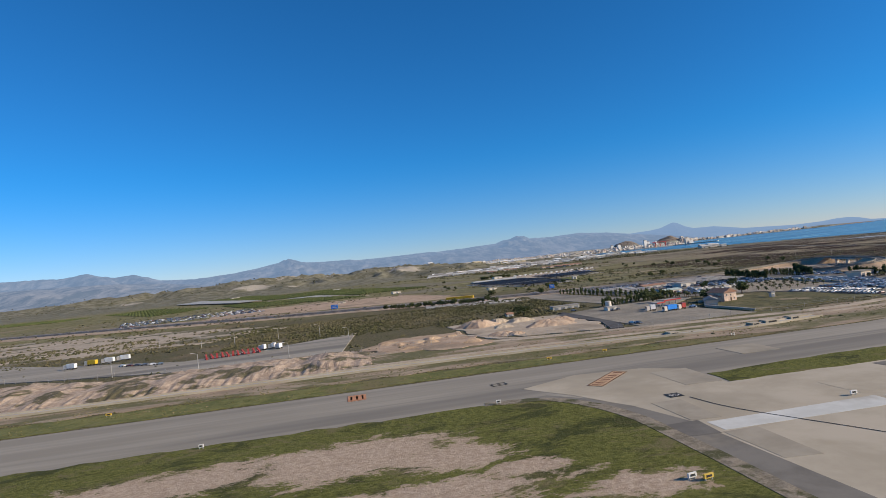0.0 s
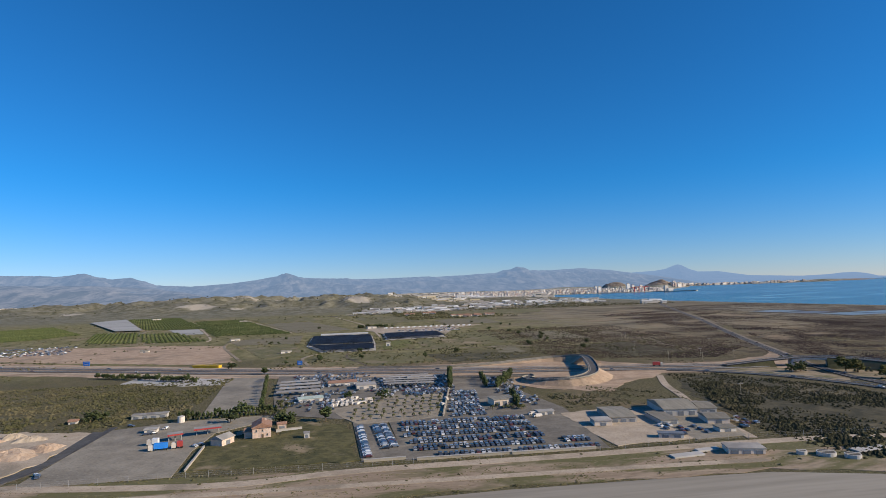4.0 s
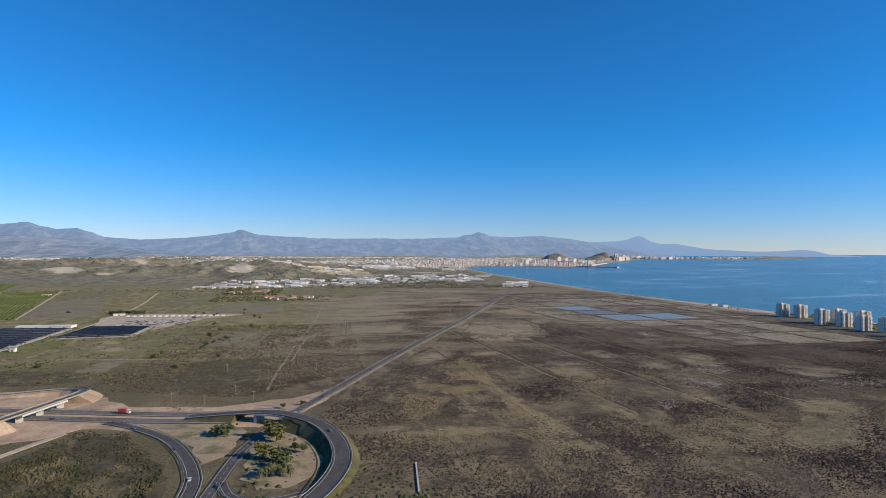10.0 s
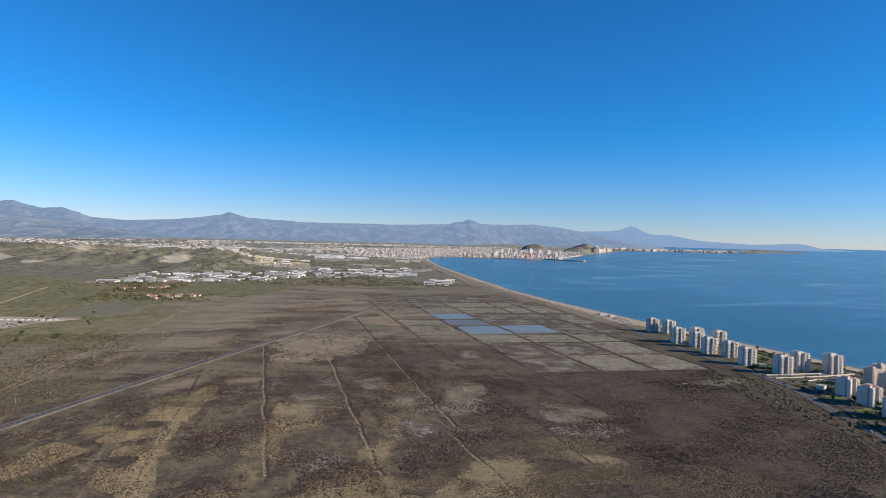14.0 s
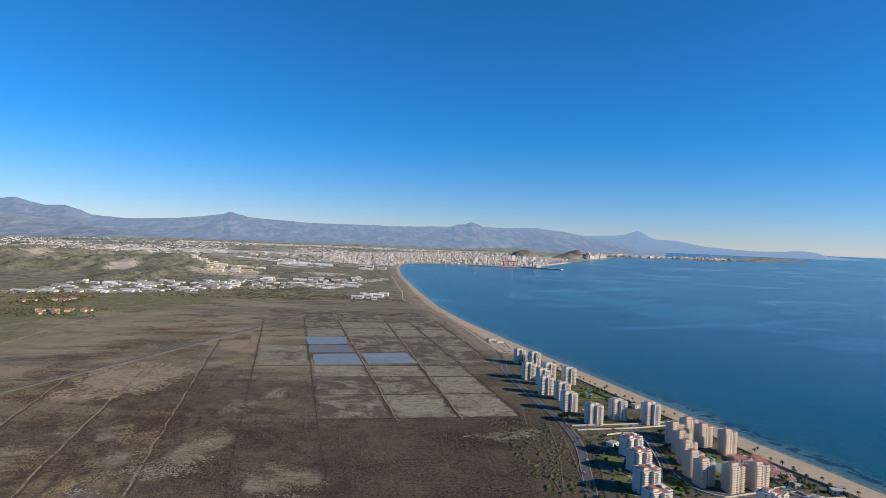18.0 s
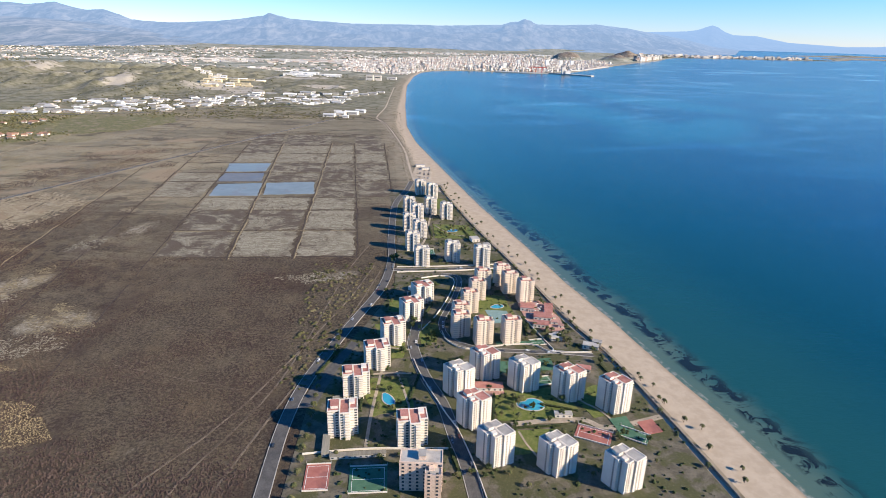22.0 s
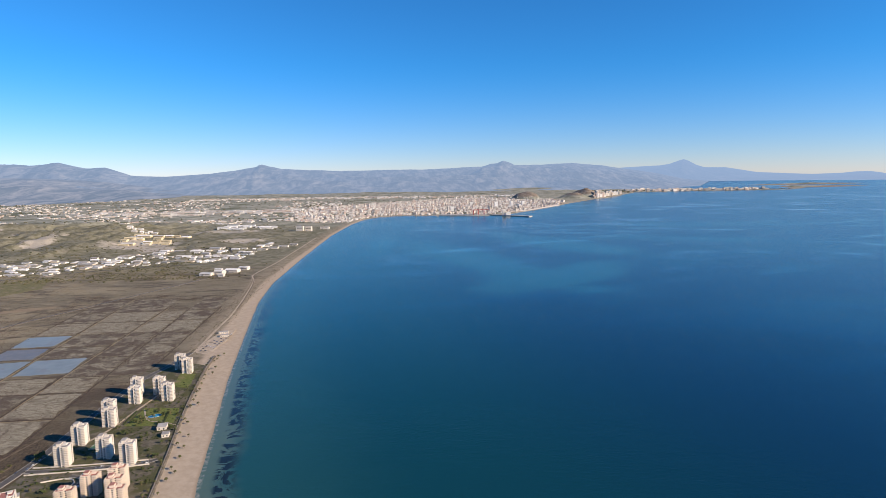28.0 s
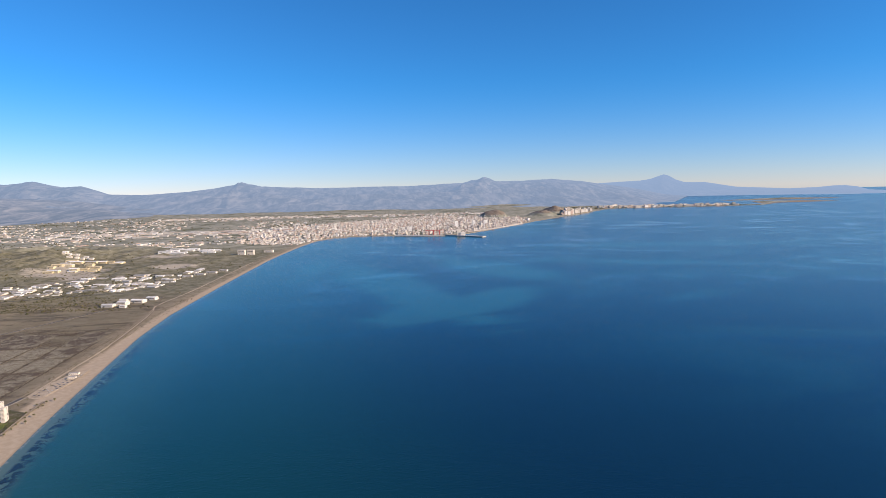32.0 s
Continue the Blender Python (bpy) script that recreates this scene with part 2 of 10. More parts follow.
def ground_material():
    m, nt, p = blank("dry_ground", 0.95)
    p.inputs["Specular IOR Level"].default_value = 0.1
    geo = nt.nodes.new("ShaderNodeNewGeometry")
    pos = geo.outputs["Position"]
    xyz = nt.nodes.new("ShaderNodeSeparateXYZ")
    nt.links.new(pos, xyz.inputs[0])
    x, y = xyz.outputs[0], xyz.outputs[1]
    wob = maths(nt, "MULTIPLY", maths(nt, "SUBTRACT", noise_at(nt, 0.05, 5.0, 0.6), 0.5), 60.0)
    xw, yw = maths(nt, "ADD", x, wob), maths(nt, "ADD", y, wob)
    tiny = noise_at(nt, 2.6, 6.0, 0.75)
    small = noise_at(nt, 6.5, 6.0, 0.75)
    mid = noise_at(nt, 0.35, 5.0, 0.7)
    big = noise_at(nt, 0.045, 4.0, 0.6, 0.6)
    # salt marsh: dark shrubs, paler inland, with reed swaths, tan flats and salt crusts of their own shape
    def deep(name):
        a = nt.nodes.new("ShaderNodeAttribute")
        a.attribute_name = name
        return a.outputs["Fac"]
    drift = maths(nt, "MULTIPLY", maths(nt, "SUBTRACT", noise_at(nt, 0.30, 7.0, 0.72, 0.8, (1, 0.6, 1, 10)), 0.5), 6.0)
    shred = maths(nt, "MULTIPLY", maths(nt, "SUBTRACT", noise_at(nt, 1.9, 6.0, 0.74, 0.3), 0.5), 3.2)
    marsh = mixer(nt, (0.042, 0.033, 0.025), (0.128, 0.102, 0.072), ramp(nt, noise_at(nt, 4.2, 6.0, 0.78), 0.42, 0.60))
    marsh = mixer(nt, marsh, (0.045, 0.031, 0.026), maths(nt, "MULTIPLY", ramp(nt, noise_at(nt, 0.085, 6.0, 0.68, 0.5, (1, 0.7, 1, 20)), 0.50, 0.62, 0.0, 0.65), ramp(nt, xw, 92.0, 112.0, 0.35, 1.0)))
    marsh = mixer(nt, marsh, (0.168, 0.140, 0.086), maths(nt, "MULTIPLY", ramp(nt, mid, 0.44, 0.62), ramp(nt, xw, 140.0, 95.0, 0.2, 0.9)))
    inland = maths(nt, "MULTIPLY", ramp(nt, yw, 78.0, 125.0), ramp(nt, noise_at(nt, 0.16, 7.0, 0.74, 0.5, (0.45, 1.2, 1, 12)), 0.36, 0.60, 0.30, 0.95))
    marsh = mixer(nt, marsh, (0.214, 0.190, 0.136), inland)
    worn = maths(nt, "MULTIPLY", ramp(nt, noise_at(nt, 0.060, 6.0, 0.70, 0.8, (0.45, 1.3, 1, 12)), 0.46, 0.55), ramp(nt, tiny, 0.30, 0.62, 0.35, 1.0))
    marsh = mixer(nt, marsh, (0.298, 0.254, 0.170), maths(nt, "MULTIPLY", worn, maths(nt, "MULTIPLY", ramp(nt, yw, 60.0, 105.0, 0.15, 0.9), ramp(nt, xw, 150.0, 112.0, 0.25, 1.0))))
    tufts = maths(nt, "MULTIPLY", ramp(nt, noise_at(nt, 0.42, 7.0, 0.74, 0.8, (1.0, 0.45, 1, -5)), 0.50, 0.60), ramp(nt, tiny, 0.30, 0.60, 0.3, 1.0))
    marsh = mixer(nt, marsh, (0.235, 0.182, 0.108), maths(nt, "MULTIPLY", tufts, ramp(nt, xw, 132.0, 96.0, 0.12, 0.75)))
    gloom = maths(nt, "MULTIPLY", ramp(nt, noise_at(nt, 0.10, 7.0, 0.72, 0.7, (0.5, 1.2, 1, 8)), 0.54, 0.60), ramp(nt, yw, 66.0, 96.0))
    marsh = mixer(nt, marsh, (0.078, 0.063, 0.048), maths(nt, "MULTIPLY", gloom, 0.75))
    for name, wide, tint in (("flat", 1.6, mixer(nt, (0.25, 0.19, 0.125), (0.33, 0.26, 0.175), ramp(nt, small, 0.36, 0.64))),
                             ("crust", 1.9, mixer(nt, (0.20, 0.172, 0.120), (0.36, 0.32, 0.25), ramp(nt, tiny, 0.40, 0.60))),
                             ("reed", 1.2, mixer(nt, (0.235, 0.185, 0.105), (0.385, 0.310, 0.180), ramp(nt, small, 0.36, 0.64)))):
        inner = maths(nt, "ADD", maths(nt, "ADD", deep(name), maths(nt, "MULTIPLY", drift, 0.95)), maths(nt, "MULTIPLY", shred, 1.25))
        marsh = mixer(nt, marsh, tint, ramp(nt, inner, 0.0, wide, 0.0, 0.84))
    # scrub by the airfield and round the fields
    scrub = mixer(nt, (0.072, 0.066, 0.033), (0.200, 0.173, 0.100), ramp(nt, small, 0.36, 0.66))
    scrub = mixer(nt, scrub, (0.21, 0.165, 0.105), ramp(nt, big, 0.52, 0.68))
    scrub = mixer(nt, scrub, (0.105, 0.105, 0.045), maths(nt, "MULTIPLY", ramp(nt, mid, 0.48, 0.68), 0.5))
    olive = mixer(nt, (0.132, 0.128, 0.052), (0.268, 0.236, 0.126), ramp(nt, noise_at(nt, 0.5, 6.0, 0.72, 0.3, (1, 0.5, 1, -20)), 0.36, 0.66))
    olive = mixer(nt, olive, (0.27, 0.215, 0.14), ramp(nt, noise_at(nt, 0.06, 5.0, 0.65, 0.5), 0.56, 0.66))
    scrub = mixer(nt, scrub, olive, ramp(nt, yw, 62.0, 84.0))
    col = mixer(nt, scrub, marsh, ramp(nt, xw, 56.0, 84.0))
    # hills, pale bare earth showing
    hill = mixer(nt, (0.125, 0.121, 0.078), (0.240, 0.226, 0.165), ramp(nt, noise_at(nt, 0.25, 6.0, 0.7), 0.38, 0.62))
    hill = mixer(nt, hill, (0.30, 0.265, 0.215), ramp(nt, noise_at(nt, 0.06, 6.0, 0.7), 0.58, 0.72, 0.0, 0.7))
    rags = noise_at(nt, 0.13, 7.0, 0.78, 0.6)
    for qx, qy, qa, qb in ((-40, 372, 10, 26), (-12, 352, 11, 22), (28, 318, 9, 14), (95, 300, 9, 12), (130, 330, 12, 14), (-95, 420, 16, 30), (-52, 316, 10, 7), (-26, 304, 11, 7), (26, 336, 7, 12), (-110, 318, 9, 8), (82, 316, 20, 20), (110, 380, 22, 10)):
        u = maths(nt, "POWER", maths(nt, "DIVIDE", maths(nt, "SUBTRACT", x, qx), qa), 2.0)
        v = maths(nt, "POWER", maths(nt, "DIVIDE", maths(nt, "SUBTRACT", y, qy), qb), 2.0)
        cut = maths(nt, "ADD", maths(nt, "ADD", u, v), maths(nt, "MULTIPLY", maths(nt, "SUBTRACT", rags, 0.5), 5.6))
        hill = mixer(nt, (0.41, 0.37, 0.305), hill, ramp(nt, cut, 0.35, 0.95))
    far = mixer(nt, (0.19, 0.198, 0.152), (0.375, 0.366, 0.300), ramp(nt, noise_at(nt, 0.06, 6.0, 0.72), 0.38, 0.62))
    far = mixer(nt, far, (0.14, 0.15, 0.10), ramp(nt, noise_at(nt, 0.02, 4.0, 0.6), 0.54, 0.64))
    col = mixer(nt, col, hill, ramp(nt, yw, 205.0, 260.0))
    col = mixer(nt, col, far, ramp(nt, yw, 380.0, 480.0))
    rock = mixer(nt, (0.15, 0.125, 0.10), (0.30, 0.25, 0.20), ramp(nt, noise_at(nt, 0.3, 6.0, 0.75), 0.4, 0.62))
    col = mixer(nt, col, rock, maths(nt, "MULTIPLY", ramp(nt, xyz.outputs[2], 3.5, 6.0), maths(nt, "MULTIPLY", ramp(nt, y, 900.0, 880.0), ramp(nt, y, 590.0, 640.0))))
    grit = noise_at(nt, 13.0, 4.0, 0.72)
    col = mixer(nt, col, (0.030, 0.026, 0.018), ramp(nt, grit, 0.52, 0.72, 0.0, 0.5))
    # sand along the shore
    att = nt.nodes.new("ShaderNodeAttribute")
    att.attribute_name = "shore"
    edge = maths(nt, "ADD", att.outputs["Fac"], maths(nt, "MULTIPLY", maths(nt, "SUBTRACT", mid, 0.5), 2.2))
    sand = mixer(nt, (0.355, 0.290, 0.218), (0.420, 0.347, 0.266), ramp(nt, noise_at(nt, 0.9, 5.0, 0.7), 0.35, 0.65))
    sand = mixer(nt, (0.27, 0.21, 0.15), sand, ramp(nt, att.outputs["Fac"], 0.2, 0.9))
    narrow = maths(nt, "ADD", edge, maths(nt, "ADD", ramp(nt, y, 118.0, 175.0, 0.0, 2.8), ramp(nt, y, 200.0, 330.0, 0.0, 1.6)))
    dune = maths(nt, "MULTIPLY", ramp(nt, narrow, 14.5, 9.0), maths(nt, "MULTIPLY", ramp(nt, y, 100.0, 125.0), ramp(nt, noise_at(nt, 0.5, 6.0, 0.74), 0.36, 0.60, 0.15, 0.85)))
    col = mixer(nt, col, (0.285, 0.238, 0.172), dune)
    col = mixer(nt, sand, col, ramp(nt, narrow, 6.0, 7.6))
    nt.links.new(col, p.inputs["Base Color"])
    bump(nt, p, maths(nt, "MULTIPLY", tiny, ramp(nt, narrow, 5.0, 7.6, 0.06, 1.0)), 0.9, 0.12)
    return m


def sea_material():
    m, nt, p = blank("sea_water", 0.16)
    p.inputs["IOR"].default_value = 1.33
    att = nt.nodes.new("ShaderNodeAttribute")
    att.attribute_name = "offshore"
    off = att.outputs["Fac"]
    streak = noise_at(nt, 0.009, 6.0, 0.62, 2.0, (1, 1.9, 1, 20))
    wob = maths(nt, "ADD", off, maths(nt, "MULTIPLY", maths(nt, "SUBTRACT", noise_at(nt, 0.12, 5.0, 0.6), 0.5), 7.0))
    col = mixer(nt, (0.075, 0.125, 0.100), (0.010, 0.066, 0.070), ramp(nt, wob, 0.5, 5.0))
    col = mixer(nt, col, (0.002, 0.044, 0.056), ramp(nt, wob, 5.0, 26.0))
    col = mixer(nt, col, (0.001, 0.023, 0.053), ramp(nt, wob, 24.0, 85.0))
    # swirls of cyan sheen far out, painted as a paler colour
    col = mixer(nt, col, (0.014, 0.105, 0.135), maths(nt, "MULTIPLY", ramp(nt, noise_at(nt, 0.011, 7.0, 0.66, 2.2, (0.8, 1.5, 1, 20)), 0.48, 0.62), ramp(nt, off, 90.0, 280.0, 0.0, 0.85)))
    # long smooth slicks, paler than ruffled water: sky sheen put into the colour
    slick = nt.nodes.new("ShaderNodeAttribute")
    slick.attribute_name = "slick"
    ragged = maths(nt, "ADD", slick.outputs["Fac"], maths(nt, "MULTIPLY", maths(nt, "SUBTRACT", noise_at(nt, 0.022, 8.0, 0.72, 1.6, (0.55, 1.5, 1, 25)), 0.5), 46.0))
    calm = ramp(nt, ragged, -4.0, 6.0)
    col = mixer(nt, col, (0.018, 0.150, 0.195), maths(nt, "MULTIPLY", calm, 0.5))
    # distant streaks of sheen, likewise painted in paler blue
    lines = maths(nt, "MULTIPLY", ramp(nt, noise_at(nt, 0.012, 8.0, 0.70, 1.2, (0.30, 2.4, 1, 12)), 0.52, 0.60), ramp(nt, off, 160.0, 420.0))
    col = mixer(nt, col, (0.030, 0.150, 0.205), maths(nt, "MULTIPLY", lines, 0.8))
    # sea-grass in a band off the beach
    weed = maths(nt, "MULTIPLY", ramp(nt, noise_at(nt, 0.42, 5.0, 0.65, 1.4), 0.47, 0.54), maths(nt, "MULTIPLY", ramp(nt, off, 1.0, 1.8), ramp(nt, off, 4.6, 2.6)))
    col = mixer(nt, col, (0.010, 0.016, 0.016), weed)
    # broken foam at the edge
    foam = maths(nt, "MULTIPLY", ramp(nt, off, 0.26, 0.05), ramp(nt, noise_at(nt, 1.2, 4.0, 0.7), 0.44, 0.66))
    col = mixer(nt, col, (0.40, 0.38, 0.33), maths(nt, "MULTIPLY", foam, 0.5))
    nt.links.new(col, p.inputs["Base Color"])
    nt.links.new(ramp(nt, streak, 0.50, 0.68, 0.20, 0.13), p.inputs["Roughness"])
    wave = maths(nt, "ADD", noise_at(nt, 1.1, 4.0, 0.6, 0.3, (1.0, 2.2, 1, -30)), maths(nt, "MULTIPLY", noise_at(nt, 0.22, 3.0, 0.6), 1.5))
    wave = maths(nt, "ADD", wave, maths(nt, "MULTIPLY", noise_at(nt, 3.2, 4.0, 0.62, 0.2, (0.8, 2.0, 1, -25)), 0.5))
    bump(nt, p, wave, 0.32, 0.08)
    return m


GX = axis((-4800, -1200, 200), (-1200, -400, 40), (-400, -120, 10), (-120, -20, 4), (-20, 70, 1.6), (70, 165, 0.9), (165, 215, 1.4), (215, 560, 5), (560, 1100, 20), (1100, 4800, 200))
GY = axis((-4800, -300, 250), (-300, -20, 20), (-20, 30, 1.8), (30, 130, 0.9), (130, 200, 1.8), (200, 560, 4), (560, 1120, 8), (1120, 2000, 40), (2000, 4800, 200))
me, gx, gy = sheet("ground", GX, GY, height)
att = me.attributes.new("shore", "FLOAT", "POINT")
att.data.foreach_set("value", coast_distance(gx, gy).astype(np.float32))
for field, rows in (("reed", REED_SWATHS), ("flat", TAN_FLATS), ("crust", PALE_CRUSTS)):
    me.attributes.new(field, "FLOAT", "POINT").data.foreach_set("value", patch_field(gx, gy, rows).astype(np.float32))
ground = tagged(new("ground", me), "dry scrub and dark salt marsh behind a sandy beach", "ground", kind="structure")
me.materials.append(ground_material())

SX = axis((150, 260, 1.6), (260, 460, 4), (460, 700, 10), (700, 1500, 50), (1500, 4850, 150))
SY = axis((-4800, -300, 150), (-300, -10, 20), (-10, 560, 2.2), (560, 1200, 12), (1200, 4850, 150))
me, gx, gy = sheet("water", SX, SY, lambda a, b: np.zeros(a.shape))
att = me.attributes.new("offshore", "FLOAT", "POINT")
att.data.foreach_set("value", (-coast_distance(gx, gy)).astype(np.float32))
SLICKS = [(206, 310, 50, 7, 84), (232, 420, 40, 7, -35), (290, 388, 50, 8, -12), (246, 245, 75, 17, 108), (298, 290, 66, 18, 112), (272, 200, 40, 14, 40), (365, 300, 70, 10, -25), (440, 380, 120, 14, -10)]
me.attributes.new("slick", "FLOAT", "POINT").data.foreach_set("value", patch_field(gx, gy, SLICKS).astype(np.float32))
sea = tagged(new("water", me), "calm deep blue sea, teal over the shallows", "sea", kind="structure")
me.materials.append(sea_material())


def range_material():
    """Bare limestone far off, its haze painted on as blue emission (a distant backdrop)."""
    m, nt, p = blank("far_range", 1.0)
    p.inputs["Specular IOR Level"].default_value = 0.0
    rock = mixer(nt, (0.09, 0.095, 0.09), (0.33, 0.30, 0.27), ramp(nt, noise_at(nt, 0.018, 8.0, 0.74, 0.5, (2.4, 0.4, 2.8)), 0.40, 0.64))
    nt.links.new(rock, p.inputs["Base Color"])
    haze_glow = nt.nodes.new("ShaderNodeEmission")
    haze_glow.inputs["Color"].default_value, haze_glow.inputs["Strength"].default_value = (0.205, 0.306, 0.470, 1), 1.0
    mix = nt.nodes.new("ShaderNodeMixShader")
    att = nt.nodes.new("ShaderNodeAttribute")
    att.attribute_name = "haze_glow"
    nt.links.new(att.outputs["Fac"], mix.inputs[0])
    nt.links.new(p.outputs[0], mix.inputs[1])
    nt.links.new(haze_glow.outputs[0], mix.inputs[2])
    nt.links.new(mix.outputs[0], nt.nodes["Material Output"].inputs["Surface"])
    return m


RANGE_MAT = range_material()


def mountain_range(name, label, crest, near, deep, seed, haze_glow, rough=1.0):
    """crest: rows of azimuth (degrees from +y towards +x), distance, height; slopes run down towards the viewer and behind."""
    az, dist, top = (np.array([c[k] for c in crest], float) for k in range(3))
    a = np.linspace(az[0], az[-1], 1100)
    D, Z = np.interp(a, az, dist), np.interp(a, az, top)
    u = np.concatenate([np.linspace(0, 1, 46), [1.06, 1.15]])
    A, U = np.meshgrid(a, u)
    Dm = near + (D[None, :] - near) * U
    px, py = 140 + np.sin(np.radians(A)) * Dm, np.cos(np.radians(A)) * Dm
    rise = np.where(U <= 1, np.clip(U, 0, 1) ** deep, 1 - (U - 1) * 4)
    gully = lumps(px, py, 260.0, seed, 5)
    spurs = 1 - 2 * np.abs(lumps(px, py, 190.0, seed + 4, 4))
    H = Z[None, :] * (rise + rough * (0.55 * spurs * U * (1 - np.clip(U, 0, 1)) * 1.6 + 0.25 * gully * U * (1 - np.clip(U, 0, 1) ** 3)))
    H = H + Z[None, :] * rough * (0.10 * lumps(px, py, 70.0, seed + 9, 3) + 0.10 * (0.35 - np.abs(lumps(px, py, 40.0, seed + 2, 4)))) * U * (1 - 0.85 * np.clip(U, 0, 1) ** 4)
    n, m = len(a), len(u)
    i = np.arange(n * m).reshape(m, n)
    quads = np.stack([i[:-1, :-1].ravel(), i[:-1, 1:].ravel(), i[1:, 1:].ravel(), i[1:, :-1].ravel()], 1)
    me = bpy.data.meshes.new(name)
    me.from_pydata(np.stack([px.ravel(), py.ravel(), H.ravel() - 2], 1).tolist(), [], quads.tolist())
    me.polygons.foreach_set("use_smooth", [True] * len(me.polygons))
    # haze painted in: the emission's share over the rock grows with distance
    att = me.attributes.new("haze_glow", "FLOAT", "POINT")
    att.data.foreach_set("value", np.clip(haze_glow[0] + (haze_glow[1] - haze_glow[0]) * (Dm.ravel() - near) / (D.max() - near), 0, 1).astype(np.float32))
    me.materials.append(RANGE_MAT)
    return tagged(new(name, me), label, "mountain range", kind="structure")


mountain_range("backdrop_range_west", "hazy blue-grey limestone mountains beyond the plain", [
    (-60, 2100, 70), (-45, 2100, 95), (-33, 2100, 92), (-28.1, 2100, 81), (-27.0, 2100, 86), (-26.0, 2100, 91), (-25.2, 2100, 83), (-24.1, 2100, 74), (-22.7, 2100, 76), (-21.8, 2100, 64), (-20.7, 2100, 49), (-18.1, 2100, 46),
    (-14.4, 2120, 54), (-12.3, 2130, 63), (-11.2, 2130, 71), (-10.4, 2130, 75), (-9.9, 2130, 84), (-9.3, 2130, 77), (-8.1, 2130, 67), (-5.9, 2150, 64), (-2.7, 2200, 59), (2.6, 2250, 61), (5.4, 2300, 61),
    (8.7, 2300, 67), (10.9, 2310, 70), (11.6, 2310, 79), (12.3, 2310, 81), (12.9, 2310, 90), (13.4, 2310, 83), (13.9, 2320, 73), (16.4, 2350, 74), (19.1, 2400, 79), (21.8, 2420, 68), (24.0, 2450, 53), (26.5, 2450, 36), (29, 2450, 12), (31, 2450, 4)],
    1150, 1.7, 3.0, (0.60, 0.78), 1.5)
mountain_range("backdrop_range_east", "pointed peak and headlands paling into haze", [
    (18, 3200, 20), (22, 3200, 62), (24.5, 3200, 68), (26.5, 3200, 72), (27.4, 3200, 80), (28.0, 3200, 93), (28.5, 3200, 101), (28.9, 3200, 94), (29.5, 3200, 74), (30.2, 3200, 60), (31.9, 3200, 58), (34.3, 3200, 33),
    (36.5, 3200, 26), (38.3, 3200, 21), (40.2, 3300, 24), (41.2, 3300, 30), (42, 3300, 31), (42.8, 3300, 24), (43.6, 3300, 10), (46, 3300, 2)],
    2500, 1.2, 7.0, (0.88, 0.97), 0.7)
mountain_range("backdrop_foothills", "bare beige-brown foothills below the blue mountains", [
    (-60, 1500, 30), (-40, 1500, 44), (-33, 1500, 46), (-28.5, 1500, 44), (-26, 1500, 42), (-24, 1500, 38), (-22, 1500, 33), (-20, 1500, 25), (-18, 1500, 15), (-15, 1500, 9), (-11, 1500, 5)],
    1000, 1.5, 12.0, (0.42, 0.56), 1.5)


from mathutils import geometry

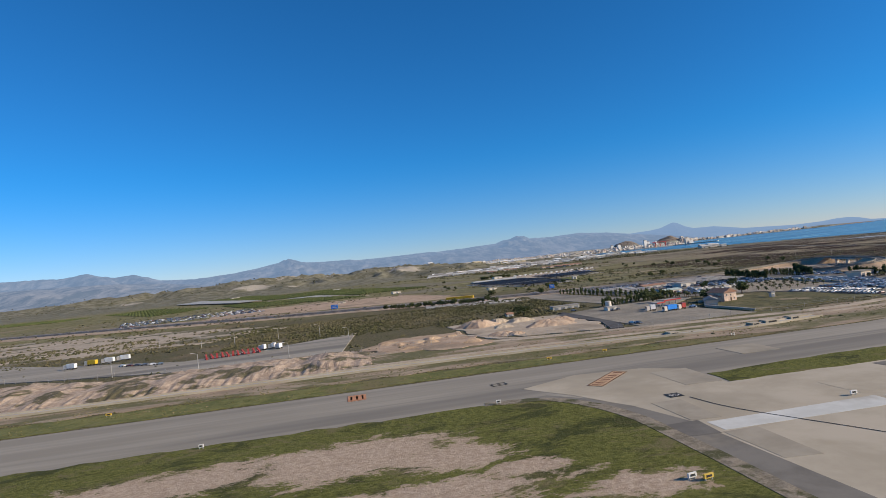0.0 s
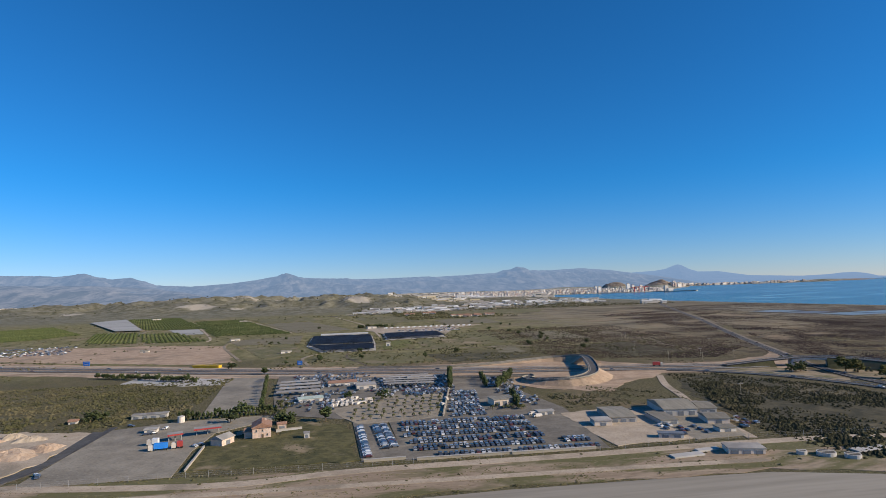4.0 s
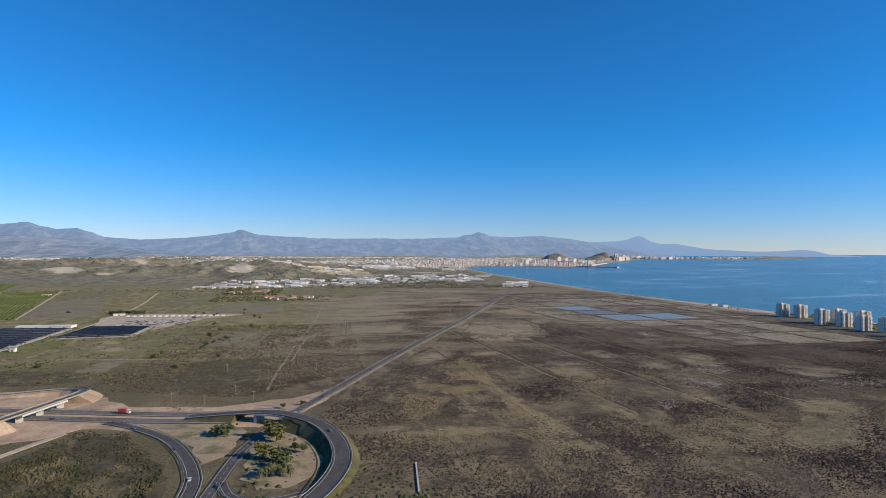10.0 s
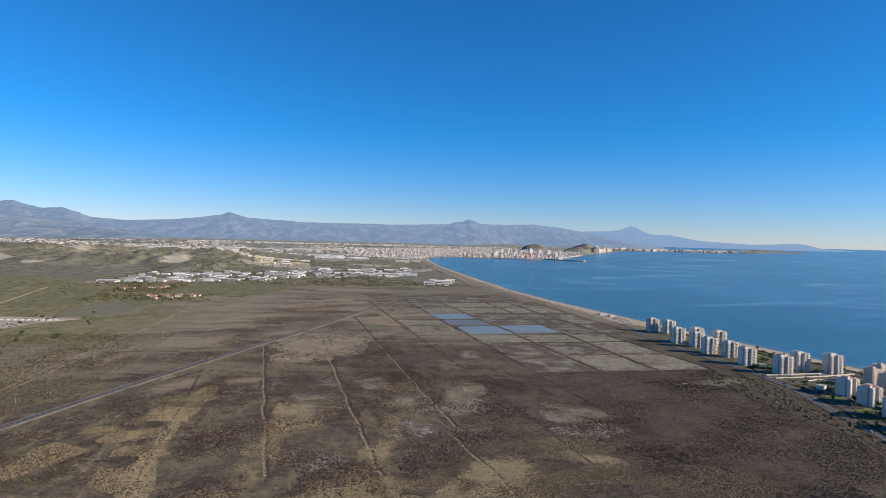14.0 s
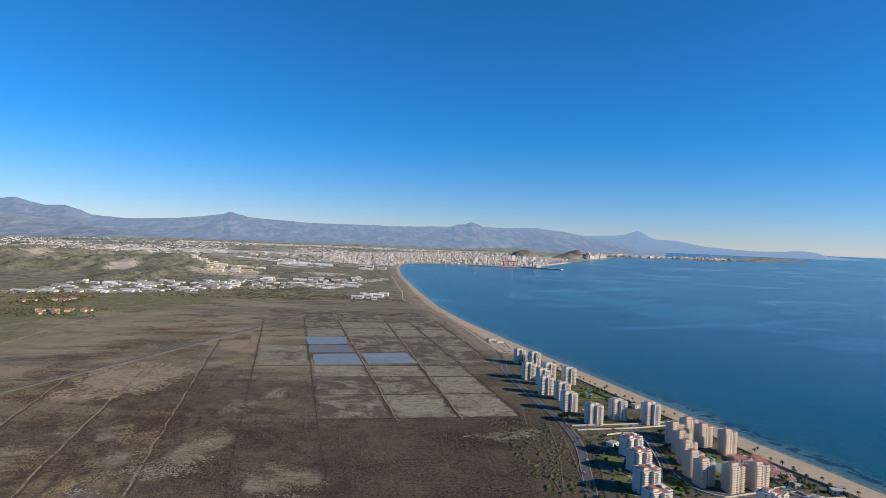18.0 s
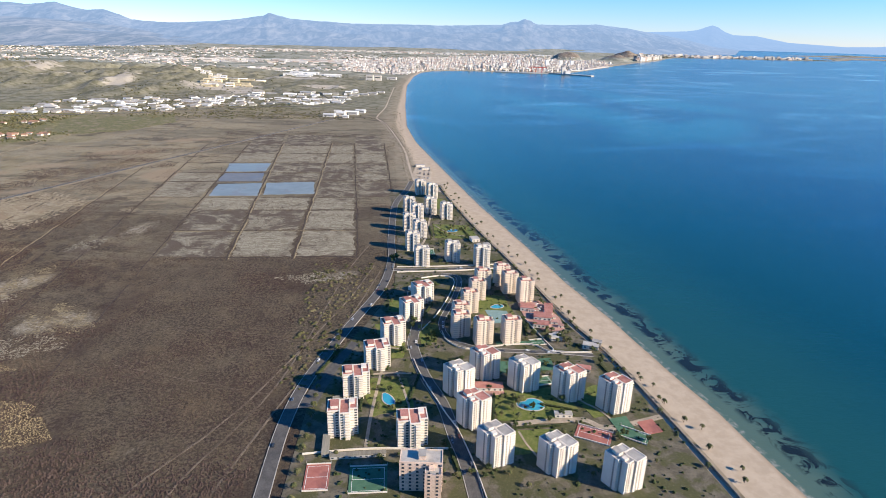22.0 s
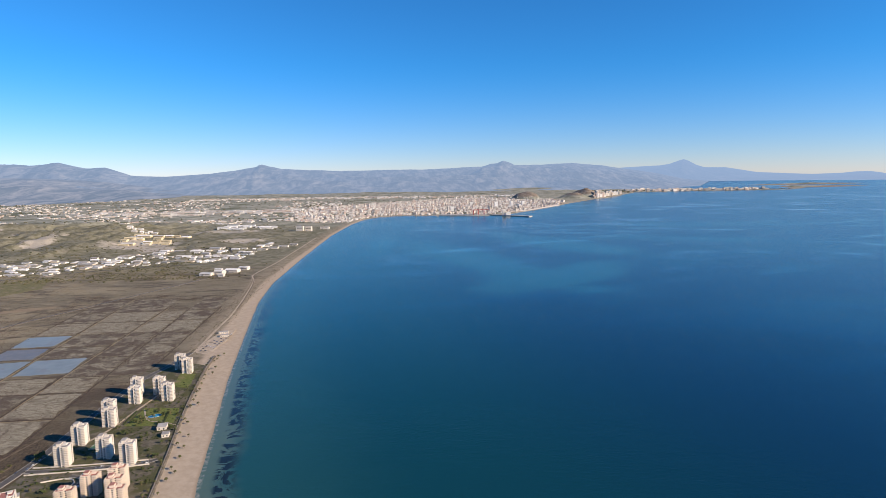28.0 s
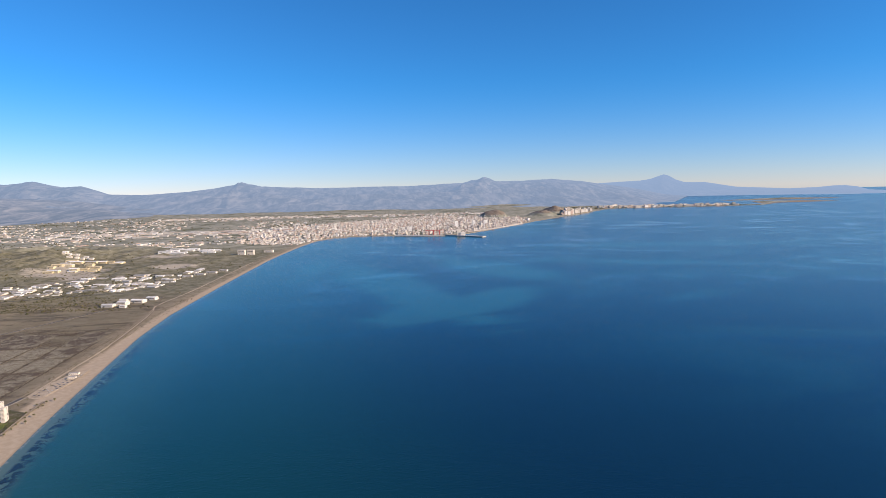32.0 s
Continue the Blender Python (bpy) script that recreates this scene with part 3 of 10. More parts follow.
# ---- makers ----
class Shape:
    """Collects vertices and faces for one mesh."""

    def __init__(self):
        self.v, self.f = [], []

    def add(self, verts, faces):
        n = len(self.v)
        self.v += [tuple(p) for p in verts]
        self.f += [tuple(n + i for i in f) for f in faces]
        return self

    def prism(self, poly, z0, z1, top=None):
        """An upright prism over poly; top: the outline at z1, if it differs."""
        n = len(poly)
        area = sum(poly[i][0] * poly[(i + 1) % n][1] - poly[(i + 1) % n][0] * poly[i][1] for i in range(n))
        if area < 0:
            poly = poly[::-1]
            top = top[::-1] if top else None
        top = top or poly
        v = [(x, y, z0) for x, y in poly] + [(x, y, z1) for x, y in top]
        f = [tuple(range(n - 1, -1, -1)), tuple(range(n, 2 * n))]
        f += [(i, (i + 1) % n, n + (i + 1) % n, n + i) for i in range(n)]
        return self.add(v, f)

    def box(self, x, y, z0, sx, sy, h, rot=0.0, taper=1.0):
        c, s = math.cos(radians(rot)), math.sin(radians(rot))

        def ring(k):
            return [(x + c * a * k - s * b * k, y + s * a * k + c * b * k)
                    for a, b in ((-sx / 2, -sy / 2), (sx / 2, -sy / 2), (sx / 2, sy / 2), (-sx / 2, sy / 2))]
        return self.prism(ring(1.0), z0, z0 + h, ring(taper))

    def gable(self, x, y, z0, sx, sy, h, rise, rot=0.0):
        """A ridged roof along x."""
        c, s = math.cos(radians(rot)), math.sin(radians(rot))
        p = [(-sx / 2, -sy / 2, 0), (sx / 2, -sy / 2, 0), (sx / 2, sy / 2, 0), (-sx / 2, sy / 2, 0),
             (-sx / 2, -sy / 2, h), (sx / 2, -sy / 2, h), (sx / 2, sy / 2, h), (-sx / 2, sy / 2, h), (-sx / 2, 0, h + rise), (sx / 2, 0, h + rise)]
        p = [(x + c * a - s * b, y + s * a + c * b, z0 + d) for a, b, d in p]
        return self.add(p, [(0, 3, 2, 1), (0, 1, 5, 4), (2, 3, 7, 6), (1, 2, 6, 9, 5), (3, 0, 4, 8, 7), (4, 5, 9, 8), (6, 7, 8, 9)])

    def tube(self, x, y, z0, r, h, n=8, r2=None):
        ring = [(x + r * math.cos(2 * math.pi * i / n), y + r * math.sin(2 * math.pi * i / n)) for i in range(n)]
        r2 = r if r2 is None else r2
        top = [(x + r2 * math.cos(2 * math.pi * i / n), y + r2 * math.sin(2 * math.pi * i / n)) for i in range(n)]
        return self.prism(ring, z0, z0 + h, top)

    def beam(self, a, b, w):
        """A square bar from a to b."""
        a, b = Vector(a), Vector(b)
        d = (b - a).normalized()
        u = d.cross(Vector((0, 0, 1)))
        u = (u if u.length > 0.01 else Vector((1, 0, 0))).normalized() * w / 2
        w2 = d.cross(u).normalized() * w / 2
        v = [p + q for p in (a, b) for q in (-u - w2, u - w2, u + w2, -u + w2)]
        return self.add(v, [(3, 2, 1, 0), (4, 5, 6, 7), (0, 1, 5, 4), (1, 2, 6, 5), (2, 3, 7, 6), (3, 0, 4, 7)])

    def mesh(self, name, mat, smooth=False):
        me = bpy.data.meshes.new(name)
        me.from_pydata(self.v, [], self.f)
        if smooth:
            me.polygons.foreach_set("use_smooth", [True] * len(me.polygons))
        me.materials.append(mat)
        return me


def part(name, shape, mat, parent, label="", smooth=False):
    me = shape if isinstance(shape, bpy.types.Mesh) else shape.mesh(name, mat, smooth)
    ob = new(name, me)
    ob.parent = parent
    return tagged(ob, label)


def thing(name, label, category, group="", shape=None, mat=None, at=None, kind="", smooth=False):
    """A top-level thing: an Empty at its base, or a mesh of its own."""
    ob = new(name, shape.mesh(name, mat, smooth) if shape else None)
    if at is not None:
        ob.matrix_basis = at
    return tagged(ob, label, category, group, kind)


def wavy(pts, jag, step, seed):
    """A closed outline with its edges broken up."""
    rng, out = random.Random(seed), []
    for (ax, ay), (bx, by) in zip(pts, pts[1:] + pts[:1]):
        n = max(1, int(math.hypot(bx - ax, by - ay) / step))
        for i in range(n):
            u = i / n
            out.append((ax + (bx - ax) * u + rng.uniform(-jag, jag), ay + (by - ay) * u + rng.uniform(-jag, jag)))
    return out


def plate(name, pts, mat, z, label, category="", kind="structure", thick=0.05):
    """A flat sheet with a visible edge, resting on the land."""
    n = len(pts)
    if sum(pts[i][0] * pts[(i + 1) % n][1] - pts[(i + 1) % n][0] * pts[i][1] for i in range(n)) < 0:
        pts = pts[::-1]
    flat, _, tris, _, _, _ = geometry.delaunay_2d_cdt([Vector(q) for q in pts], [(i, (i + 1) % n) for i in range(n)], [], 1, 1e-5)
    m = len(flat)
    verts = [(p[0], p[1], z) for p in flat] + [(p[0], p[1], z - thick) for p in flat]
    faces, rim = [], {}
    for f in tris:
        f = list(f)
        if sum(flat[f[i]][0] * flat[f[i - 2]][1] - flat[f[i - 2]][0] * flat[f[i]][1] for i in range(3)) < 0:
            f = f[::-1]
        faces.append(tuple(f))
        for i in range(3):
            a, b = f[i], f[(i + 1) % 3]
            if (b, a) in rim:
                del rim[(b, a)]
            else:
                rim[(a, b)] = 1
    faces += [(b, a, a + m, b + m) for a, b in rim]
    me = bpy.data.meshes.new(name)
    me.from_pydata(verts, [], faces)
    me.materials.append(mat)
    return tagged(new(name, me), label, category or name.split("_")[0], kind=kind)


def smooth_line(pts, step=1.0):
    """Catmull-Rom through pts, 2D or 3D."""
    p = [np.array(q, float) for q in pts]
    p = [2 * p[0] - p[1]] + p + [2 * p[-1] - p[-2]]
    out = []
    for i in range(1, len(p) - 2):
        n = max(2, int(np.linalg.norm(p[i + 1] - p[i]) / step))
        for k in range(n):
            u = k / n
            out.append(0.5 * (2 * p[i] + (p[i + 1] - p[i - 1]) * u + (2 * p[i - 1] - 5 * p[i] + 4 * p[i + 1] - p[i + 2]) * u * u
                              + (3 * p[i] - p[i - 1] - 3 * p[i + 1] + p[i + 2]) * u ** 3))
    return out + [p[-2]]


def band(line, width, z, off=0.0, thick=0.06, shape=None, dash=None):
    """A ribbon along a line of points; z where they carry none. off: to the right of the line."""
    s = shape or Shape()
    pts = [np.array((q[0], q[1], q[2] if len(q) > 2 else 0.0)) for q in line]
    rows = []
    for i, q in enumerate(pts):
        d = pts[min(i + 1, len(pts) - 1)] - pts[max(i - 1, 0)]
        nrm = np.array((d[1], -d[0], 0)) / max(1e-6, math.hypot(d[0], d[1]))
        a, b = q + nrm * (off - width / 2), q + nrm * (off + width / 2)
        rows.append([(a[0], a[1], a[2] + z), (b[0], b[1], b[2] + z), (b[0], b[1], b[2] + z - thick), (a[0], a[1], a[2] + z - thick)])
    for i in range(len(rows) - 1):
        if dash and (i // dash[0]) % 2:
            continue
        s.add(rows[i] + rows[i + 1], [(0, 1, 5, 4), (1, 2, 6, 5), (2, 3, 7, 6), (3, 0, 4, 7), (3, 2, 1, 0), (4, 5, 6, 7)])
    return s


# ---- the common materials ----
ASPHALT = surface("asphalt", (0.075, 0.072, 0.069), (0.110, 0.106, 0.100), 1.6, 0.9, (0.06, 0.06, 0.062), 0.25, 0.55, 0.75, 0.3, 0.02)
ROAD = surface("dark_asphalt", (0.055, 0.053, 0.052), (0.080, 0.077, 0.074), 2.2, 0.85, (0.105, 0.100, 0.093), 0.3, 0.55, 0.75, 0.2, 0.01)
TAXIWAY = surface("worn_taxiway", (0.252, 0.228, 0.184), (0.335, 0.305, 0.250), 0.9, 0.9, (0.180, 0.165, 0.138), 0.42, 0.48, 0.68, 0.15, 0.02, stretch=(0.06, 1, 1))
CONCRETE = surface("apron_concrete", (0.37, 0.322, 0.240), (0.45, 0.395, 0.305), 0.5, 0.9, (0.31, 0.272, 0.205), 0.16, 0.5, 0.7, 0.1, 0.02)
PALE_CONCRETE = surface("pale_concrete", (0.40, 0.385, 0.36), (0.48, 0.46, 0.43), 1.1, 0.9, (0.33, 0.32, 0.30), 0.3, 0.5, 0.7, 0.1, 0.02)
EARTH = surface("bare_earth", (0.36, 0.255, 0.17), (0.47, 0.35, 0.245), 0.8, 0.95, (0.27, 0.205, 0.14), 0.18, 0.5, 0.65, 0.8, 0.08)
TRACK = surface("tan_track", (0.22, 0.18, 0.125), (0.31, 0.26, 0.19), 1.6, 0.95, (0.15, 0.125, 0.08), 0.4, 0.5, 0.66, 0.5, 0.04)
MARSH_TRACK = surface("trodden_marsh", (0.125, 0.100, 0.074), (0.185, 0.150, 0.112), 1.6, 0.95, (0.09, 0.07, 0.05), 0.5, 0.46, 0.62, 0.5, 0.04)
PALE_EARTH = surface("pale_track", (0.38, 0.31, 0.23), (0.47, 0.39, 0.295), 1.2, 0.95, (0.27, 0.225, 0.165), 0.25, 0.52, 0.68, 0.5, 0.04)
GRASS = surface("mown_grass", (0.095, 0.105, 0.026), (0.178, 0.172, 0.052), 1.8, 0.95, (0.165, 0.135, 0.065), 0.2, 0.5, 0.64, 0.8, 0.06)
LAWN = surface("garden_lawn", (0.085, 0.115, 0.022), (0.15, 0.165, 0.05), 2.5, 0.95, (0.19, 0.165, 0.075), 0.3, 0.52, 0.7, 0.6, 0.04)
DRY_GRASS = surface("dry_grass", (0.12, 0.115, 0.045), (0.21, 0.175, 0.09), 2.0, 0.95, (0.30, 0.235, 0.15), 0.22, 0.5, 0.66, 0.8, 0.06)
LINE_WHITE = surface("road_paint_white", (0.60, 0.59, 0.56), (0.75, 0.74, 0.71), 3.0, 0.7, relief=0.0)
LINE_YELLOW = surface("road_paint_yellow", (0.55, 0.36, 0.05), (0.65, 0.46, 0.10), 3.0, 0.7, relief=0.0)
LINE_ORANGE = surface("ground_paint_orange", (0.40, 0.185, 0.095), (0.50, 0.25, 0.135), 2.0, 0.8, relief=0.0)
WORN_LINE = surface("worn_road_line", (0.26, 0.25, 0.235), (0.40, 0.39, 0.37), 3.0, 0.8, relief=0.0)
BLACK_PAINT = surface("black_paint", (0.02, 0.02, 0.02), (0.04, 0.04, 0.04), 3.0, 0.7, relief=0.0)
STEEL = surface("galvanised_steel", (0.34, 0.33, 0.31), (0.44, 0.43, 0.41), 4.0, 0.6, relief=0.1, deep=0.01, metal=0.3)
WHITE_WALL = surface("white_render", (0.60, 0.545, 0.475), (0.68, 0.625, 0.55), 0.9, 0.85, (0.50, 0.455, 0.39), 0.5, 0.55, 0.8, 0.08, 0.01, vary=0.05)
CREAM_WALL = surface("cream_render", (0.64, 0.535, 0.435), (0.71, 0.605, 0.50), 0.9, 0.85, (0.57, 0.49, 0.39), 0.5, 0.55, 0.8, 0.08, 0.01, vary=0.06)
RED_ROOF = surface("red_terrace_tile", (0.32, 0.14, 0.11), (0.42, 0.20, 0.165), 2.2, 0.85, (0.26, 0.10, 0.085), 0.7, 0.5, 0.7, 0.2, 0.02, vary=0.1)
GREY_ROOF = surface("grey_flat_roof", (0.30, 0.285, 0.265), (0.40, 0.38, 0.35), 1.3, 0.9, (0.22, 0.21, 0.20), 0.5, 0.5, 0.7, 0.15, 0.02, vary=0.1)
TAN_ROOF = surface("sheet_roof", (0.215, 0.198, 0.155), (0.285, 0.262, 0.210), 1.0, 0.7, (0.19, 0.178, 0.145), 0.4, 0.5, 0.7, 0.3, 0.02, vary=0.12, stretch=(6, 0.4, 1))
TILE_ROOF = surface("clay_tile_roof", (0.27, 0.155, 0.105), (0.36, 0.22, 0.155), 5.0, 0.85, (0.30, 0.16, 0.10), 0.8, 0.5, 0.7, 0.5, 0.03, vary=0.1, stretch=(1, 5, 1))
PINK_WALL = surface("pinkish_plaster", (0.58, 0.43, 0.34), (0.68, 0.53, 0.43), 1.2, 0.9, (0.47, 0.36, 0.29), 0.6, 0.5, 0.7, 0.2, 0.02, vary=0.06)
DARK_GLASS = surface("window_glass", (0.035, 0.045, 0.055), (0.07, 0.085, 0.10), 1.5, 0.12, relief=0.0, spec=0.6)
BARK = surface("bark", (0.12, 0.085, 0.055), (0.20, 0.15, 0.10), 6.0, 0.95, relief=0.5, deep=0.02)
LEAF = surface("pine_foliage", (0.028, 0.042, 0.014), (0.075, 0.092, 0.030), 3.0, 0.9, (0.11, 0.115, 0.045), 0.9, 0.55, 0.75, 0.4, 0.03, vary=0.18)
YELLOW_LEAF = surface("yellowing_foliage", (0.065, 0.068, 0.018), (0.14, 0.130, 0.036), 3.0, 0.9, (0.07, 0.075, 0.02), 0.9, 0.5, 0.7, 0.4, 0.03, vary=0.12)
PALM_LEAF = surface("palm_frond", (0.040, 0.050, 0.017), (0.095, 0.094, 0.038), 3.0, 0.85, relief=0.2, deep=0.02, vary=0.15)
SHRUB = surface("scrub_leaves", (0.040, 0.042, 0.016), (0.098, 0.092, 0.038), 1.5, 0.95, (0.125, 0.108, 0.058), 0.12, 0.46, 0.62, 0.4, 0.04)
MARSH_SHRUB = surface("glasswort", (0.040, 0.026, 0.023), (0.084, 0.058, 0.047), 1.2, 0.95, (0.115, 0.088, 0.058), 0.07, 0.56, 0.68, 0.4, 0.04)
REED = surface("dry_reeds", (0.225, 0.180, 0.105), (0.345, 0.280, 0.165), 2.4, 0.95, (0.18, 0.145, 0.085), 0.4, 0.5, 0.7, 0.6, 0.06)
MUD = surface("salt_mud", (0.23, 0.20, 0.165), (0.34, 0.30, 0.255), 1.6, 0.8, (0.09, 0.07, 0.055), 0.9, 0.44, 0.58, 0.4, 0.04)
POOL = surface("pool_water", (0.04, 0.28, 0.42), (0.06, 0.36, 0.50), 0.8, 0.08, relief=0.1, deep=0.01, spec=0.5)
RUBBER = surface("tyre_rubber", (0.02, 0.02, 0.02), (0.04, 0.04, 0.04), 6.0, 0.9, relief=0.0)


def clump(rng, r, flat=0.8, n=7):
    """A small ragged lump of foliage: an uneven double cone."""
    ring = [(r * rng.uniform(0.6, 1.15) * math.cos(2 * math.pi * i / n), r * rng.uniform(0.6, 1.15) * math.sin(2 * math.pi * i / n), r * flat * rng.uniform(-0.25, 0.35)) for i in range(n)]
    v = ring + [(rng.uniform(-0.2, 0.2) * r, rng.uniform(-0.2, 0.2) * r, r * flat), (0, 0, -r * flat * 0.7)]
    return v, [(i, (i + 1) % n, n) for i in range(n)] + [((i + 1) % n, i, n + 1) for i in range(n)]


def tree_meshes(seed, tall=1.0, spread=1.0, count=110, leaf=LEAF, low=0.34):
    """Trunk with limbs, and a crown of many clumps with gaps; a unit-high tree."""
    rng = random.Random(seed)
    trunk = Shape().tube(0, 0, -0.06, 0.05, 0.42 * tall, 7, 0.032)
    tips = []
    for k in range(6):
        a, z = 2 * math.pi * k / 6 + rng.uniform(-0.4, 0.4), rng.uniform(0.26, 0.36) * tall
        tip = (spread * rng.uniform(0.16, 0.3) * math.cos(a), spread * rng.uniform(0.16, 0.3) * math.sin(a), rng.uniform(low, 0.8) * tall)
        trunk.beam((0, 0, z), tip, 0.028)
        tips.append(tip)
    crown = Shape()
    for k in range(count):
        t = rng.choice(tips)
        x, y, z = (t[i] + rng.gauss(0, 0.10) * (spread if i < 2 else 1.0) for i in range(3))
        v, f = clump(rng, rng.uniform(0.07, 0.14))
        crown.add([(a + x, b + y, c + max(z, 0.14)) for a, b, c in v], f)
    return trunk.mesh("trunk", BARK), crown.mesh("crown", leaf)


def palm_meshes(seed):
    rng = random.Random(seed)
    trunk = Shape()
    lean = rng.uniform(-0.05, 0.05)
    for k in range(5):
        trunk.tube(lean * k / 4, 0, -0.05 + 0.15 * k, 0.045 - 0.004 * k, 0.16, 7, 0.040 - 0.004 * k)
    crown = Shape()
    for k in range(17):
        a, up = 2 * math.pi * k / 17 + rng.uniform(-0.15, 0.15), rng.uniform(-0.15, 0.8)
        pts = []
        for j in range(5):
            u = j / 4
            r = 0.38 * u
            pts.append((lean + r * math.cos(a), r * math.sin(a), 0.70 + up * 0.34 * u - 0.42 * u * u))
        side = Vector((-math.sin(a), math.cos(a), 0))
        for j in range(4):
            w0, w1 = (0.075 * math.sin(math.pi * (0.12 + 0.86 * q / 4)) for q in (j, j + 1))
            p, q = Vector(pts[j]), Vector(pts[j + 1])
            dip = Vector((0, 0, -0.03))
            crown.add([p - side * w0 + dip, p, p + side * w0 + dip, q - side * w1 + dip, q, q + side * w1 + dip], [(0, 1, 4, 3), (1, 2, 5, 4)])
    return trunk.mesh("trunk", BARK), crown.mesh("crown", PALM_LEAF)


TREES = [tree_meshes(k, 1.0, 1.0 + 0.25 * (k % 3), 110) for k in range(4)]
YELLOW_TREES = [tree_meshes(20 + k, 1.0, 1.2, 110, YELLOW_LEAF) for k in range(2)]
CYPRESSES = [tree_meshes(40 + k, 1.15, 0.42, 90, LEAF, 0.16) for k in range(2)]
PALMS = [palm_meshes(k) for k in range(3)]


def plant(kind, x, y, size, label, category, group="", z=None):
    meshes = {"tree": TREES, "yellow": YELLOW_TREES, "cypress": CYPRESSES, "palm": PALMS}[kind]
    rng = random.Random(int(x * 131 + y * 977))
    base = thing({"palm": "palm_tree", "cypress": "cypress"}.get(kind, "tree"), label, category, group,
                 at=Matrix.Translation((x, y, LAND if z is None else z)) @ Matrix.Rotation(rng.uniform(0, 6.28), 4, "Z") @ Matrix.Scale(size, 4))
    trunk, crown = rng.choice(meshes)
    part("trunk", trunk, None, base)
    part("crown", crown, None, base)
    return base


def scatter(name, label, category, mat, spots, seed, flat=0.6, n=6):
    """Many low bushes in one mesh: rows of x, y, radius, z."""
    rng, s = random.Random(seed), Shape()
    kinds = [clump(rng, 1.0, flat, n) for _ in range(12)]
    for x, y, r, z in spots:
        v, f = kinds[rng.randrange(12)]
        a = rng.uniform(0, 6.28)
        ca, sa = math.cos(a) * r, math.sin(a) * r
        s.add([(x + ca * p - sa * q, y + sa * p + ca * q, z + r * (w * 0.9 + 0.12)) for p, q, w in v], f)
    return thing(name, label, category, shape=s, mat=mat, kind="stuff")


# ---- the seaside towers ----
BALCONY_WHITE = surface("balcony_front", (0.62, 0.57, 0.50), (0.72, 0.66, 0.59), 1.4, 0.85, relief=0.05, deep=0.01)
# loggias are flat panels; their recess shade is put into this darker colour
LOGGIA_SHADE = surface("shaded_loggia", (0.40, 0.35, 0.29), (0.50, 0.44, 0.37), 1.8, 0.85, relief=0.1, deep=0.01)


def tower(kind, blocks, floors, rise, wall, roof, label, rot):
    """blocks: rows of x, y, width, depth, extra height. Every floor has a row of windows and of balconies."""
    top = floors * rise
    t = thing("apartment_tower", label, "tower block", "towers along the beach")
    for bx, by, w, d, up in blocks:
        part("wall_block", Shape().box(bx, by, 0, w, d, top + up), wall, t)
        part("roof_terrace", Shape().box(bx, by, top + up + 0.004, w - 0.10, d - 0.10, 0.02), roof, t, "red tiled roof terrace" if roof is RED_ROOF else "pale roof terrace")
        par = Shape()
        z = top + up
        for sx, sy, lx, ly in ((0, -1, w, 0.06), (0, 1, w, 0.06), (-1, 0, 0.06, d - 0.12), (1, 0, 0.06, d - 0.12)):
            par.box(bx + sx * (w / 2 - 0.03), by + sy * (d / 2 - 0.03), z, lx, ly, 0.07)
        part("parapet", par, wall, t)
    bx, by, w, d, up = blocks[0]
    head = part("stair_head", Shape().box(bx + 0.05, by - 0.05, top + up, 0.42, 0.5, 0.34), wall, t)
    part("head_roof", Shape().box(bx + 0.05, by - 0.05, top + up + 0.34, 0.48, 0.56, 0.03), roof, head)
    bx, by, w, d, up = blocks[-1]
    part("lift_housing", Shape().box(bx - 0.1, by + 0.1, top + up, 0.34, 0.3, 0.22), wall, t)
    win, bal, log = Shape(), Shape(), Shape()
    for k in range(floors):
        z = k * rise
        for i, (bx, by, w, d, up) in enumerate(blocks):
            n = max(2, int(w / 0.42))
            for sgn in (-1, 1):
                for j in range(n):
                    cx = bx - w / 2 + (j + 0.5) * w / n
                    if (j + i + (sgn > 0)) % 2 or kind == "slab":
                        win.box(cx, by + sgn * (d / 2 + 0.002), z + 0.10, 0.15, 0.016, 0.13)
                    else:
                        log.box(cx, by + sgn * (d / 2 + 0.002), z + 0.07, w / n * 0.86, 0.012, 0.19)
                        bal.box(cx, by + sgn * (d / 2 + 0.04), z + 0.03, w / n * 0.9, 0.10, 0.10)
            m = max(2, int(d / 0.45))
            for sgn in (-1, 1):
                for j in range(m):
                    cy = by - d / 2 + (j + 0.5) * d / m
                    if kind == "banded":
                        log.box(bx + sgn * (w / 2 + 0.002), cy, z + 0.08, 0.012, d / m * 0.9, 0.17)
                        bal.box(bx + sgn * (w / 2 + 0.05), cy, z + 0.03, 0.12, d / m * 0.94, 0.10)
                    elif j % 2 == i % 2:
                        win.box(bx + sgn * (w / 2 + 0.002), cy, z + 0.10, 0.016, 0.14, 0.13)
    for name, shape, mat in (("window", win, DARK_GLASS), ("loggia", log, LOGGIA_SHADE), ("balcony", bal, BALCONY_WHITE if wall is WHITE_WALL else wall)):
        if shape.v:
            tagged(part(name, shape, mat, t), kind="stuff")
    t.matrix_basis = Matrix.Translation((0, 0, -50))
    return t


